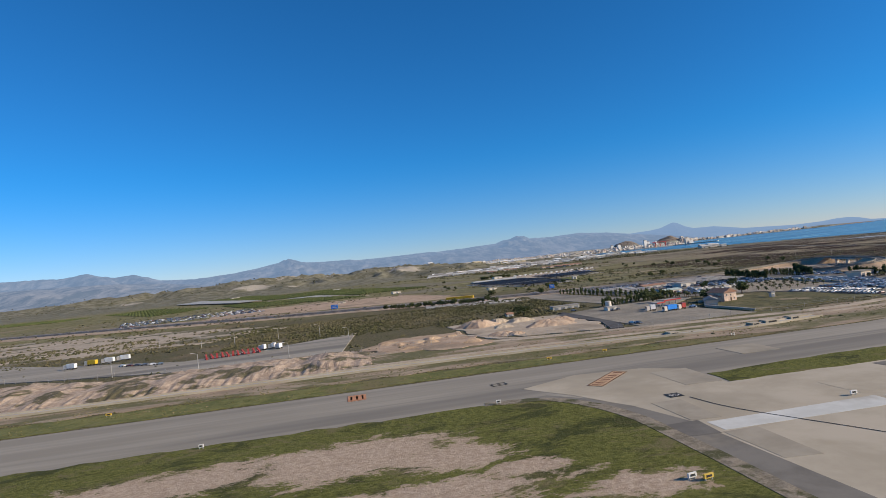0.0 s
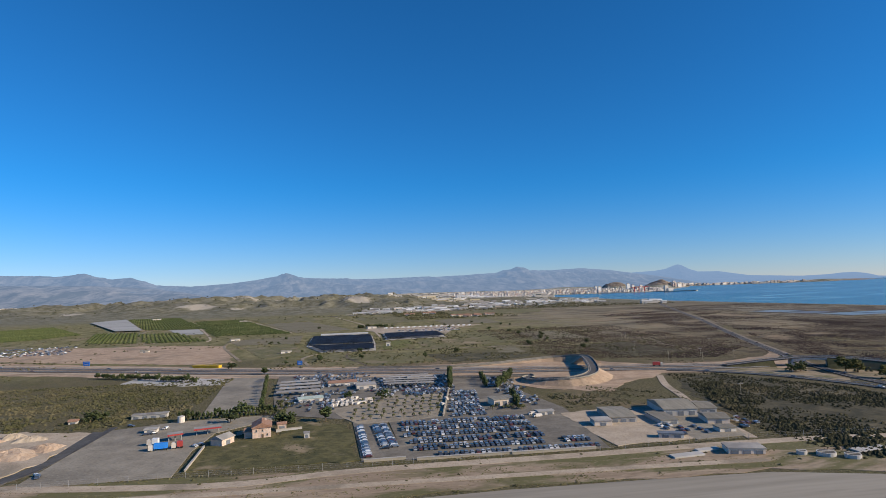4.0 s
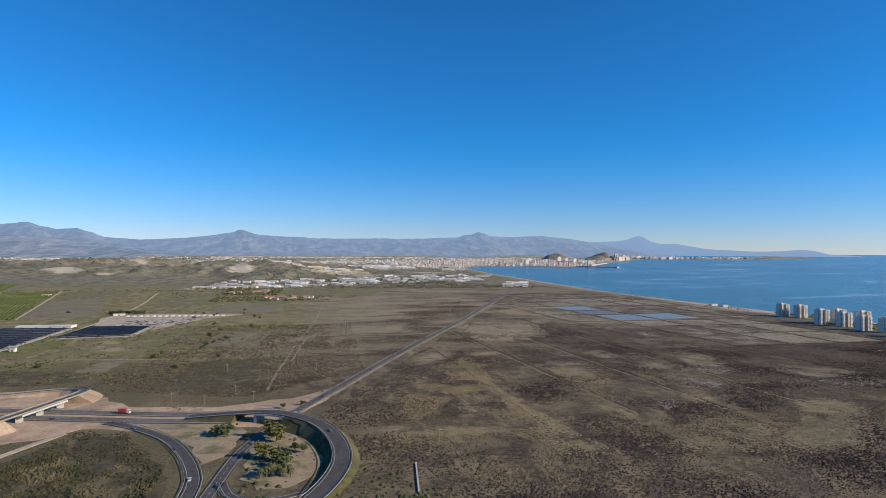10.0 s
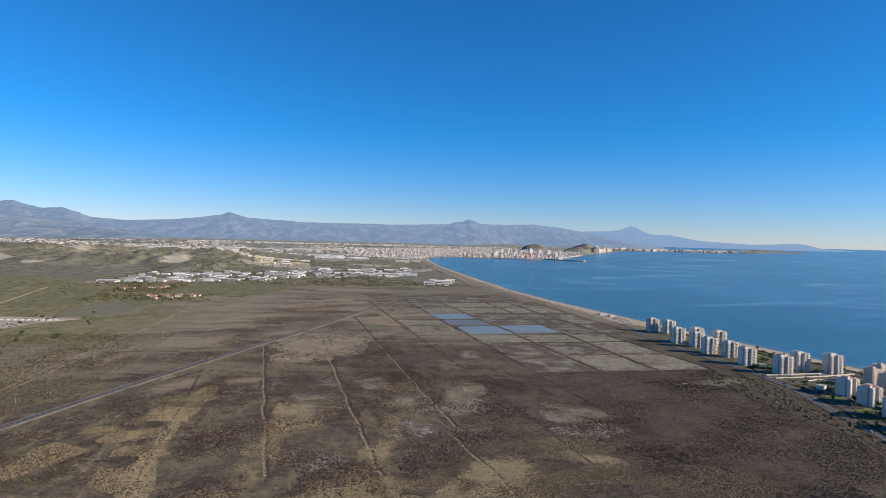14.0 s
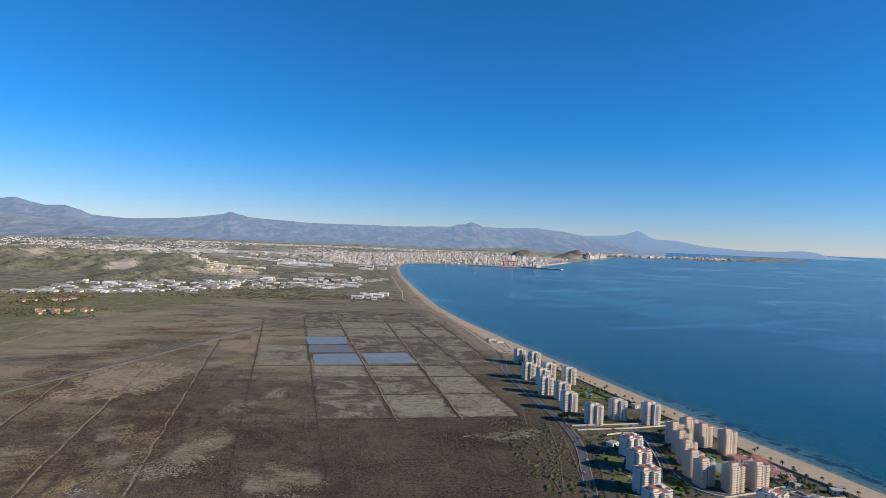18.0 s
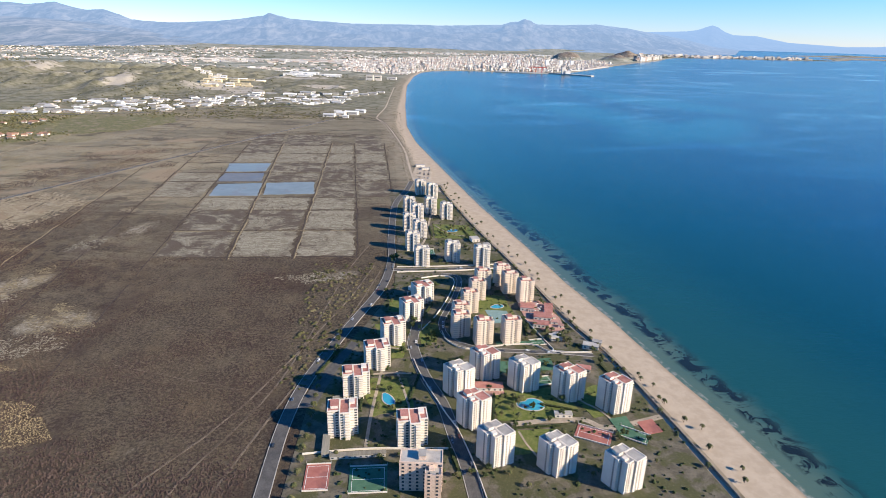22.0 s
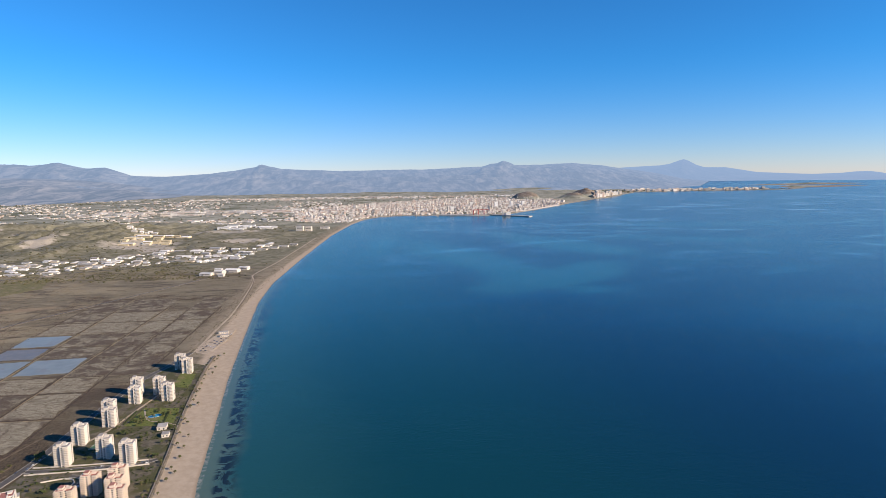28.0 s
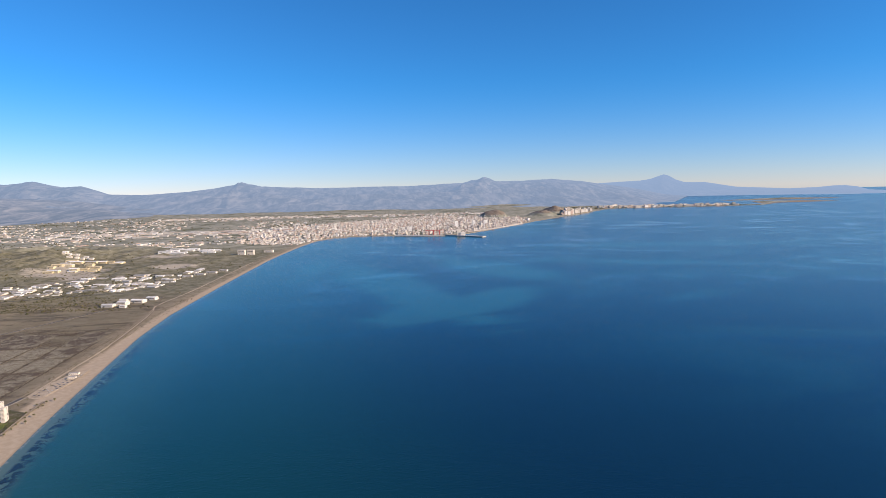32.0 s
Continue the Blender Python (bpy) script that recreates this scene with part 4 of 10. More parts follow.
TWIN = [(-0.42, 0.38, 0.92, 1.05, 0.0), (0.42, -0.38, 0.92, 1.05, 0.0), (0.34, 0.48, 0.62, 0.68, 0.0), (-0.36, -0.40, 0.60, 0.62, 0.0)]
STEP = [(-0.48, 0.05, 0.72, 1.05, 0.0), (0.15, -0.08, 0.60, 1.25, 0.0), (0.66, 0.12, 0.48, 0.95, 0.0)]
SLIM = [(-0.38, 0.12, 0.72, 0.95, 0.0), (0.33, -0.12, 0.74, 0.95, 0.0)]
CREAM = [(-0.30, 0.0, 0.80, 1.15, 0.0), (0.42, 0.06, 0.68, 0.95, -0.15)]
GREY = [(0.0, 0.0, 2.6, 1.1, 0.0), (0.75, -0.75, 1.0, 0.8, -0.3)]

SIZES = {id(TWIN): (1.08, 1.08, 0.74), id(STEP): (1.3, 1.5, 0.72), id(SLIM): (1.25, 1.5, 0.82), id(CREAM): (1.12, 1.15, 0.84), id(GREY): (1.1, 1.25, 0.85)}   # widening along x and y, and of the height
# kind, blocks, floors, wall, roof, label, spots (x, y, height, turn)
TOWNSCAPE = [
    ("slot", SLIM, 11, WHITE_WALL, GREY_ROOF, "slim white apartment tower with balconies beside the beach",
     [(170.5, 110.9, 3.2, 8), (172.6, 108.4, 3.1, 8), (168.0, 98.2, 3.3, 6), (171.6, 98.0, 3.3, 6), (174.0, 95.0, 3.2, 6), (169.2, 94.4, 3.1, 6), (167.7, 89.0, 3.1, 6),
      (169.2, 85.8, 3.0, 6), (167.9, 80.2, 3.1, 6), (168.9, 74.2, 3.1, 6), (173.1, 75.8, 3.2, 6), (176.8, 73.8, 3.3, 6)]),
    ("banded", CREAM, 11, CREAM_WALL, RED_ROOF, "cream apartment tower with banded balconies and red roof",
     [(178.3, 67.6, 3.1, 4), (178.9, 65.4, 3.0, 4), (180.2, 62.8, 3.2, 4), (175.8, 66.5, 2.9, 4), (174.7, 63.4, 2.9, 4), (173.4, 60.2, 3.0, 4), (172.1, 57.1, 3.0, 4), (171.8, 54.9, 3.0, 4), (173.9, 53.3, 3.1, 4), (176.7, 53.4, 3.1, 4)]),
    ("slot", STEP, 10, WHITE_WALL, RED_ROOF, "stepped off-white apartment block with red roof terraces",
     [(168.4, 63.2, 2.9, 22), (167.0, 58.9, 3.0, 22), (165.0, 53.8, 3.2, 14), (163.5, 49.4, 3.1, 10), (161.8, 45.2, 3.0, 6), (161.1, 40.0, 3.2, 3), (166.3, 38.5, 3.2, 3)]),
    ("slot", TWIN, 12, WHITE_WALL, RED_ROOF, "tall white twin tower with red roof terraces and gardens",
     [(173.1, 47.2, 3.5, 30), (179.7, 43.6, 3.7, 30), (183.0, 41.8, 3.8, 30), (171.2, 40.4, 3.5, 30)]),
    ("slot", TWIN, 12, WHITE_WALL, GREY_ROOF, "tall white twin tower with pale roof terraces",
     [(170.5, 44.7, 3.5, 30), (176.2, 45.2, 3.6, 30), (172.2, 36.2, 3.5, 30), (176.4, 35.0, 3.3, 30), (180.5, 33.2, 3.4, 30)]),
    ("slab", GREY, 8, PINK_WALL, GREY_ROOF, "broad grey-beige apartment slab with flat plant roof",
     [(166.8, 34.0, 2.7, -6), (167.5, 29.0, 2.7, -6)]),
]
for kind, blocks, floors, wall, roof, label, spots in TOWNSCAPE:
    wide, deep, lower = SIZES[id(blocks)]
    first = tower(kind, blocks, floors, 0.27, wall, roof, label, 0)
    for k, (x, y, h, turn) in enumerate(spots):
        h *= lower
        m = Matrix.Translation((x, y, LAND)) @ Matrix.Rotation(radians(turn), 4, "Z") @ Matrix.Diagonal((wide, deep, h / (floors * 0.27), 1))
        if k == 0:
            first.matrix_basis = m
        else:
            c = copy_thing(first, m)
            c.scale = (wide, deep, h / (floors * 0.27))

# streets, pavements and gardens of the quarter
Z0 = LAND + 0.03
plate("pavement_quarter", [(164.6, 112), (171, 114), (174.6, 112), (176.6, 98), (178.6, 86), (180.6, 75.5), (182.2, 66), (183.4, 57), (185.2, 50.5), (186.2, 44), (187.5, 32), (188, 20), (157, 20), (158.2, 48), (162, 57), (165.2, 66), (165.8, 84)],
      surface("planted_yards", (0.085, 0.076, 0.055), (0.150, 0.132, 0.098), 1.1, 0.95, (0.070, 0.072, 0.030), 0.45, 0.44, 0.56, 0.6, 0.03), Z0, "worn paving and planted yards between apartment towers", "pavement")
STREETS = [
    ("road_seafront", [(169.2, 121), (167.8, 113), (165.6, 103), (164.9, 85), (164.9, 76), (163.7, 67), (160.6, 57.5), (157.8, 48.5), (156.6, 42), (156.3, 34), (156.4, 20)], 0.95),
    ("road_cross", [(164.9, 72.6), (168, 72.5), (173, 72.7), (178, 73.0), (180.0, 74.2)], 0.7),
    ("road_loop", [(171.2, 70.9), (172.9, 70.4), (173.3, 68.6), (172.2, 64), (171.0, 60.5), (170.1, 57.5), (170.5, 54.2), (173, 52.1), (177, 51.3), (181.0, 50.9), (184.2, 50.2)], 0.55),
    ("road_inner", [(167.2, 66), (167.6, 58), (166.9, 53.5), (167.7, 47.7), (169.0, 43.2), (169.6, 38.7), (170.2, 34.9), (170.8, 24)], 0.95),
]
for name, line, w in STREETS:
    pts = smooth_line(line, 1.2)
    thing(name, "grey street with kerbs beside the towers", "road", shape=band(pts, w, Z0 + 0.012), mat=ASPHALT, kind="structure")
    kerb = Shape()
    for side in (-1, 1):
        band(pts, 0.06, Z0 + 0.026, side * (w / 2 + 0.03), 0.06, kerb)
    thing("kerb_" + name[5:], "pale concrete kerb along the street", "kerb", shape=kerb, mat=GREY_ROOF, kind="structure")
plate("road_parking_strip", [(157.0, 43), (159.2, 49.5), (160.9, 54), (161.6, 53.4), (160.0, 49), (158.6, 43.2)], ASPHALT, Z0 + 0.008, "shaded parking strip along the street", "road")
LAWNS = [[(161.5, 47.4), (166.2, 47.0), (166.6, 42.6), (163.2, 41.6), (162.8, 44.0)], [(173.0, 44.6), (179.0, 45.0), (180.2, 41.8), (177.6, 40.4), (173.2, 40.6)], [(173.0, 39.2), (177.6, 39.4), (178.2, 36.8), (173.8, 36.6)],
         [(180.2, 43.4), (182.6, 45.2), (184.6, 44.6), (184.4, 42.0), (181.0, 40.4)], [(171.6, 91.8), (177.0, 91.0), (178.2, 84.4), (171.4, 85.0)], [(174.4, 64.8), (178.0, 64.0), (178.4, 58.0), (174.6, 57.4)],
         [(163.0, 57.4), (166.2, 57.6), (166.0, 50.6), (164.8, 50.6)], [(164.6, 63.6), (166.6, 63.2), (166.2, 60.2), (164.4, 60.4)], [(167.6, 57.0), (169.6, 57.6), (169.4, 53.4), (167.8, 53.2)], [(171.6, 108), (174.4, 107), (175.4, 100.2), (172.4, 100.6)]]
for k, pts in enumerate(LAWNS):
    plate("lawn", wavy(pts, 0.12, 0.7, k), LAWN, Z0 + 0.02 + 0.002 * (k % 2), "irregular green garden lawn round the towers", "lawn", "structure")


def swimming_pool(x, y, a, b, turn, kidney):
    """A curved pool with a pale rim."""
    def ring(grow):
        out = []
        for i in range(28):
            t = 2 * math.pi * i / 28
            r = 1 - kidney * math.exp(-((t - 2.4) ** 2) / 0.35)
            out.append((math.cos(t) * (a * r + grow), math.sin(t) * (b * r + grow)))
        return out
    p = thing("swimming_pool", "bright blue curved swimming pool with pale rim on a lawn", "pool", "garden pools",
              at=Matrix.Translation((x, y, Z0 + 0.02)) @ Matrix.Rotation(radians(turn), 4, "Z"))
    part("rim", Shape().prism(ring(0.10), 0, 0.03), PALE_CONCRETE, p)
    part("water_surface", Shape().prism(ring(0.0), 0.0, 0.036), POOL, p, "bright blue pool water")


for q in ((174.3, 88.3, 0.9, 0.6, 20, 0.3), (176.7, 61.2, 0.75, 0.45, 10, 0.25), (164.5, 43.9, 0.42, 0.95, 25, 0.25), (176.3, 42.6, 1.15, 0.85, -15, 0.5)):
    swimming_pool(*q)

COURT_RED = surface("red_court", (0.30, 0.11, 0.09), (0.37, 0.15, 0.12), 1.4, 0.9, (0.22, 0.09, 0.08), 0.5, 0.5, 0.7, 0.1, 0.01)
COURT_GREEN = surface("green_court", (0.05, 0.12, 0.075), (0.075, 0.16, 0.10), 1.4, 0.9, relief=0.1, deep=0.01)
for k, (x, y, w, d, turn, mat, col) in enumerate(((159.7, 35.0, 1.7, 2.6, 0, COURT_RED, "red"), (163.2, 34.6, 2.6, 2.6, 0, COURT_GREEN, "dark green"), (180.3, 38.4, 2.7, 1.7, -28, COURT_RED, "red"), (183.4, 38.2, 2.3, 1.3, -35, COURT_GREEN, "green"),
                                                  (178.2, 46.0, 1.6, 1.3, 10, COURT_GREEN, "green"), (179.4, 52.9, 1.5, 1.1, 5, COURT_GREEN, "green"), (170.4, 79.0, 1.0, 2.2, 0, COURT_GREEN, "green"))):
    c = thing("sports_court", "fenced %s sports court between apartment towers" % col, "sports court", "courts", at=Matrix.Translation((x, y, Z0 + 0.026)) @ Matrix.Rotation(radians(turn), 4, "Z"))
    part("playing_surface", Shape().box(0, 0, 0, w, d, 0.012), mat, c)
    marks = Shape()
    for sx, sy, lx, ly in ((0, -0.42, 0.84, 0), (0, 0.42, 0.84, 0), (-0.42, 0, 0, 0.84), (0.42, 0, 0, 0.84), (0, 0, 0.84, 0)):
        marks.box(sx * w, sy * d, 0.013, lx * w + 0.03, ly * d + 0.03, 0.004)
    part("court_lines", marks, LINE_WHITE, c)
    for i in range(4):
        part("fence_post", Shape().tube((-0.5 if i % 2 else 0.5) * w, (-0.5 if i < 2 else 0.5) * d, 0, 0.015, 0.32, 5), STEEL, c)
    for side in (-0.5, 0.5):
        part("low_wall", Shape().box(0, side * d, 0, w, 0.05, 0.10), WHITE_WALL, c)

# low buildings on the beach side
for k, (x, y, w, d, h, turn, wall, roof, label) in enumerate((
        (180.0, 60.4, 1.5, 1.2, 0.45, -14, WHITE_WALL, RED_ROOF, "low white club house with red terraces"), (181.2, 58.2, 1.9, 1.3, 0.4, -14, WHITE_WALL, RED_ROOF, "low white club house with red terraces"),
        (180.6, 56.4, 1.6, 1.0, 0.4, -14, WHITE_WALL, RED_ROOF, "low white club house with red terraces"), (182.3, 60.0, 0.9, 2.4, 0.35, -14, WHITE_WALL, RED_ROOF, "long low terrace with red paving"),
        (181.4, 53.6, 1.2, 0.9, 0.35, 0, WHITE_WALL, GREY_ROOF, "round-cornered white pavilion among palms"), (184.4, 51.6, 1.5, 0.8, 0.4, -25, WHITE_WALL, GREY_ROOF, "white beach restaurant with pale roof"),
        (185.3, 52.4, 0.9, 0.6, 0.3, -25, WHITE_WALL, GREY_ROOF, "white beach bar on the sand"), (177.2, 83.6, 1.2, 1.4, 0.5, 10, WHITE_WALL, GREY_ROOF, "white pool house near the beach"),
        (178.6, 81.0, 0.9, 1.0, 0.45, 10, WHITE_WALL, GREY_ROOF, "white pool house near the beach"), (182.4, 47.6, 1.3, 0.7, 0.35, -20, CREAM_WALL, RED_ROOF, "low cream house with red roof"),
        (178.6, 40.9, 1.4, 0.5, 0.3, -5, WHITE_WALL, GREY_ROOF, "low white changing block by the pool"), (173.2, 45.1, 2.4, 0.9, 0.35, -4, WHITE_WALL, RED_ROOF, "low white arcade with red roof"),
        (167.6, 66.2, 1.2, 0.9, 0.4, 30, WHITE_WALL, GREY_ROOF, "small white shop under pointed canopies"), (171.6, 135.5, 2.0, 1.0, 0.4, 8, WHITE_WALL, GREY_ROOF, "low white beach house at the dunes"),
        (172.6, 132.5, 1.6, 0.9, 0.4, 8, WHITE_WALL, GREY_ROOF, "low white beach house at the dunes"), (160.3, 43.2, 0.5, 2.0, 0.26, 4, GREY_ROOF, TAN_ROOF, "long grey car shelter beside the street"),
        (160.0, 38.2, 0.5, 2.2, 0.26, 2, GREY_ROOF, TAN_ROOF, "long grey car shelter beside the street"), (162.4, 37.0, 4.0, 0.4, 0.26, 2, GREY_ROOF, TAN_ROOF, "long grey car shelter beside the street"))):
    b = thing("low_building", label, "building", at=Matrix.Translation((x, y, Z0)) @ Matrix.Rotation(radians(turn), 4, "Z"))
    part("wall", Shape().box(0, 0, 0, w, d, h), wall, b)
    part("roof", Shape().box(0, 0, h, w + 0.06, d + 0.06, 0.04), roof, b)
    for j in range(max(2, int(w / 0.4))):
        part("window", Shape().box(-w / 2 + (j + 0.5) * w / max(2, int(w / 0.4)), -d / 2 - 0.004, h * 0.3, 0.16, 0.012, h * 0.4), DARK_GLASS, b)

# promenade wall and palms between towers and sand
PROM = [(174.8, 118), (175.6, 109), (177.2, 97), (179.0, 86), (181.0, 75.5), (182.6, 66.5), (184.0, 58), (185.8, 50.8), (187.0, 43), (188.4, 30), (189, 18)]
prom = smooth_line(PROM, 1.5)
thing("pavement_promenade", "pale paved promenade behind a low wall at the beach", "promenade", shape=band(prom, 0.26, Z0 + 0.02), mat=TRACK, kind="structure")
thing("wall_promenade", "low grey sea wall between promenade and sand", "wall", shape=band(prom, 0.07, Z0 + 0.14, 0.26, 0.2), mat=surface("sea_wall", (0.16, 0.14, 0.12), (0.24, 0.21, 0.18), 2.0), kind="structure")
rng = random.Random(5)
for x, y in [tuple(p[:2]) for p in smooth_line(PROM, 1.1)]:
    if rng.random() < 0.9:
        plant("palm", x + rng.choice((-0.5, -0.4, 0.5, 0.6, 0.9, 1.6)) + rng.uniform(-0.15, 0.15), y + rng.uniform(-0.5, 0.5), rng.uniform(0.5, 0.75), "palm tree with drooping fronds beside the beach promenade", "palm tree", "promenade palms", LAND - 0.02)
for x, y in [(181.6 + rng.uniform(-1.3, 1.6), 54.2 + rng.uniform(-1.6, 1.6)) for _ in range(16)] + [(163.5 + rng.uniform(-1, 2.6), 44 + rng.uniform(-3, 4)) for _ in range(8)] + [(158.6 - 0.03 * k, 47 - k * 1.3) for k in range(14)] + [
        (175 + rng.uniform(-1.5, 2), 42 + rng.uniform(-1.5, 2)) for _ in range(8)] + [(175 + rng.uniform(-2.5, 2), 88 + rng.uniform(-3, 3)) for _ in range(10)]:
    plant("palm", x, y, rng.uniform(0.6, 0.9), "palm tree in a garden between apartment towers", "palm tree", "garden palms", Z0)
for x, y, s in [(165.2, 75.5, 1.3)] + [(rng.uniform(164, 170), rng.uniform(50, 66), rng.uniform(0.5, 0.85)) for _ in range(16)] + [(rng.uniform(170, 182), rng.uniform(34, 50), rng.uniform(0.45, 0.7)) for _ in range(16)] + [(159.6, 51 + 1.5 * k, 0.6) for k in range(4)]:
    plant("tree", x, y, s, "dark green broad-leaved tree in the tower gardens", "tree", "garden trees", Z0)


# street lamps along the sea road
def street_lamp(x, y, turn, h=1.0):
    p = thing("street_lamp", "tall grey street lamp with one curved arm", "street lamp", "street lamps", at=Matrix.Translation((x, y, LAND)) @ Matrix.Rotation(radians(turn), 4, "Z"))
    part("pole", Shape().tube(0, 0, -0.05, 0.022, h + 0.05, 6, 0.014), STEEL, p)
    part("arm", Shape().beam((0, 0, h - 0.02), (0.26, 0, h + 0.06), 0.018), STEEL, p)
    part("lamp_head", Shape().box(0.31, 0, h + 0.045, 0.14, 0.05, 0.03), STEEL, p)


for k in range(9):
    q = smooth_line(STREETS[0][1], 4.5)[22 + 3 * k] if 22 + 3 * k < len(smooth_line(STREETS[0][1], 4.5)) else None
    if q is not None:
        street_lamp(q[0] - 0.6, q[1], 0)


# ---- motorway, interchange and roads ----
def road(name, label, line, width, mat=ROAD, z=LAND + 0.05, edge=True, centre=None, step=1.2, rails=()):
    pts = smooth_line(line, step)
    if name == "road_coast":
        thing("ground_road_verge", "worn tan verge beside the coast road", "verge", shape=band([q for q in pts if q[1] > 57], width + 0.6, LAND + 0.022, 0.1, thick=0.05), mat=TRACK, kind="structure")
    thing(name, label, "road", shape=band(pts, width, z, thick=0.08), mat=mat, kind="structure")
    if edge:
        s = Shape()
        for side in (-1, 1):
            band(pts, 0.035, z + 0.006, side * (width / 2 - 0.10), 0.004, s)
        if centre:
            band(smooth_line(line, 0.35), 0.03, z + 0.006, 0, 0.004, s, dash=(1,))
        thing("trim_lines_" + name[5:], "white painted lines on the road", "road marking", shape=s, mat=WORN_LINE, kind="structure")
    for side in rails:
        s = Shape()
        band(pts, 0.02, z + 0.085, side * (width / 2 + 0.06), 0.035, s)
        for q in pts[::2]:
            s.box(q[0], q[1], (q[2] if len(q) > 2 else 0) + z - 0.05, 0.015, 0.015, 0.12)
        thing("trim_guard_rail_" + name[5:], "galvanised guard rail along the road edge", "guard rail", shape=s, mat=STEEL, kind="structure")
    return pts


DUSTY_TAR = surface("dusty_motorway", (0.108, 0.098, 0.086), (0.155, 0.142, 0.124), 1.6, 0.9, (0.085, 0.080, 0.073), 0.5, 0.5, 0.68, 0.2, 0.01, stretch=(0.2, 1, 1, -22))
MOTORWAY = [(-60, 107), (-30, 90.5), (-13, 80), (2.5, 72.8), (16.2, 66.2), (30, 61.3), (38.4, 58.5), (45, 56.6), (52, 54.8), (62, 52.2), (68, 51.2)]
plate("ground_verge", wavy([(-60, 112), (-28, 95), (-11, 84.5), (3, 77), (17, 70), (30, 65.5), (38, 63.8), (46, 64), (51, 64.6), (55, 60), (58, 56.4), (67, 55), (73, 58), (75.4, 60.8), (76, 59), (72.4, 51.4), (70, 48.6), (62, 48.9), (57, 50), (52, 46.6), (46, 45.2), (43, 47.4),
                                   (42.4, 51), (38, 54.6), (28, 57.8), (15, 62), (1, 68.6), (-14, 75.5), (-34, 86), (-62, 101)], 0.35, 1.5, 3), EARTH, LAND + 0.015, "bare orange earth verges of the motorway", "verge")
off = [(x + 0.35, y + 0.95) for x, y in MOTORWAY]
low = [(x - 0.30, y - 0.80) for x, y in MOTORWAY]
road("road_motorway_far", "dark two-lane motorway carriageway", off, 1.25, DUSTY_TAR, centre=True, rails=(-1, 1))
road("road_motorway_near", "dark two-lane motorway carriageway", low, 1.25, DUSTY_TAR, centre=True, rails=(1,))
road("road_service", "pale service road beside the motorway", [(x + 0.9, y + 2.6) for x, y in MOTORWAY[:8]], 0.7, PALE_EARTH, LAND + 0.03, edge=False)
road("road_frontage", "pale frontage road beside the car lots", [(x - 0.8, y - 2.3) for x, y in MOTORWAY[:7]], 0.7, PALE_EARTH, LAND + 0.03, edge=False)
SLIP = [(58, 51.6), (60, 50.3), (63.4, 46.9), (65.5, 43.3), (66.9, 39.6), (67.4, 37.0), (67.3, 33.6), (66.6, 28), (65, 20), (63, 8)]
road("road_slip", "curving dark slip road with rails", SLIP, 0.85, rails=(-1, 1))
COASTROAD = [(67.4, 24), (68.0, 30), (68.6, 37), (69.3, 43.2), (70.7, 47.8), (72.1, 51.9), (76.4, 61.6), (83, 76.5), (90, 91.5), (100, 112.5), (112, 139.5), (128, 175), (146, 215), (156, 236)]
road("road_coast", "long straight dark road across the salt marsh", COASTROAD, 0.85, centre=True, step=1.6)
# the fly-over loop climbs over the coast road and comes round
LOOP = [(64, 51.9, 0.1), (68, 50.7, 0.55), (71, 49.6, 0.75), (74, 46.8, 0.7), (75.4, 43.6, 0.55), (75.9, 40, 0.4), (75.5, 37.2, 0.3), (74.5, 34.6, 0.2), (73.1, 32.4, 0.1), (71, 29.6, 0.0), (68, 25, 0.0), (65, 14, 0)]
loop = road("road_loop_ramp", "dark curving loop ramp with white edge lines", LOOP, 1.15, rails=(-1, 1), z=LAND + 0.06)
def bank_rows(line, half, spread, keep):
    """Sloping earth sides under a raised road."""
    rows = []
    for i, q in enumerate(line):
        d = line[min(i + 3, len(line) - 1)] - line[max(i - 3, 0)]
        n = np.array((d[1], -d[0])) / max(1e-6, math.hypot(d[0], d[1]))
        w1 = half + spread * q[2]
        rows.append(([(q[0] - n[0] * w1, q[1] - n[1] * w1, LAND - 0.05), (q[0] + n[0] * w1, q[1] + n[1] * w1, LAND - 0.05), (q[0] + n[0] * half, q[1] + n[1] * half, LAND + q[2]), (q[0] - n[0] * half, q[1] - n[1] * half, LAND + q[2])], keep(q)))
    out = Shape()
    for (a, ka), (b, kb) in zip(rows[:-1], rows[1:]):
        if ka and kb:
            out.add(a + b, [(0, 1, 2, 3), (7, 6, 5, 4), (1, 5, 6, 2), (0, 3, 7, 4), (3, 2, 6, 7)])
    return out


s = bank_rows(loop, 0.62, 1.5, lambda q: q[2] > 0.06 and not (69.4 < q[0] < 72.0 and q[1] > 47))
thing("ground_loop_bank", "scrubby earth embankment under the loop ramp", "embankment", shape=s, mat=SHRUB, kind="structure")
road("road_loop_inner", "dark inner loop joining the ramp", [(69.0, 37.6), (69.6, 35.8), (70.6, 34.9), (72, 34.7), (73.6, 35.3), (74.8, 36.6)], 0.6, rails=(1,))
SANDY_SCRUB = surface("sandy_scrub", (0.24, 0.19, 0.12), (0.33, 0.265, 0.175), 1.2, 0.95, (0.13, 0.125, 0.06), 0.4, 0.5, 0.66, 0.6, 0.05)
plate("ground_loop_island", wavy([(70.0, 46.5), (72.4, 47.2), (74.0, 44.6), (74.8, 41), (74.4, 38), (72.8, 36.2), (71, 36.2), (70.0, 38.2), (69.8, 42)], 0.25, 0.9, 8), SANDY_SCRUB, LAND + 0.02, "dry grass and earth inside the loop", "verge")
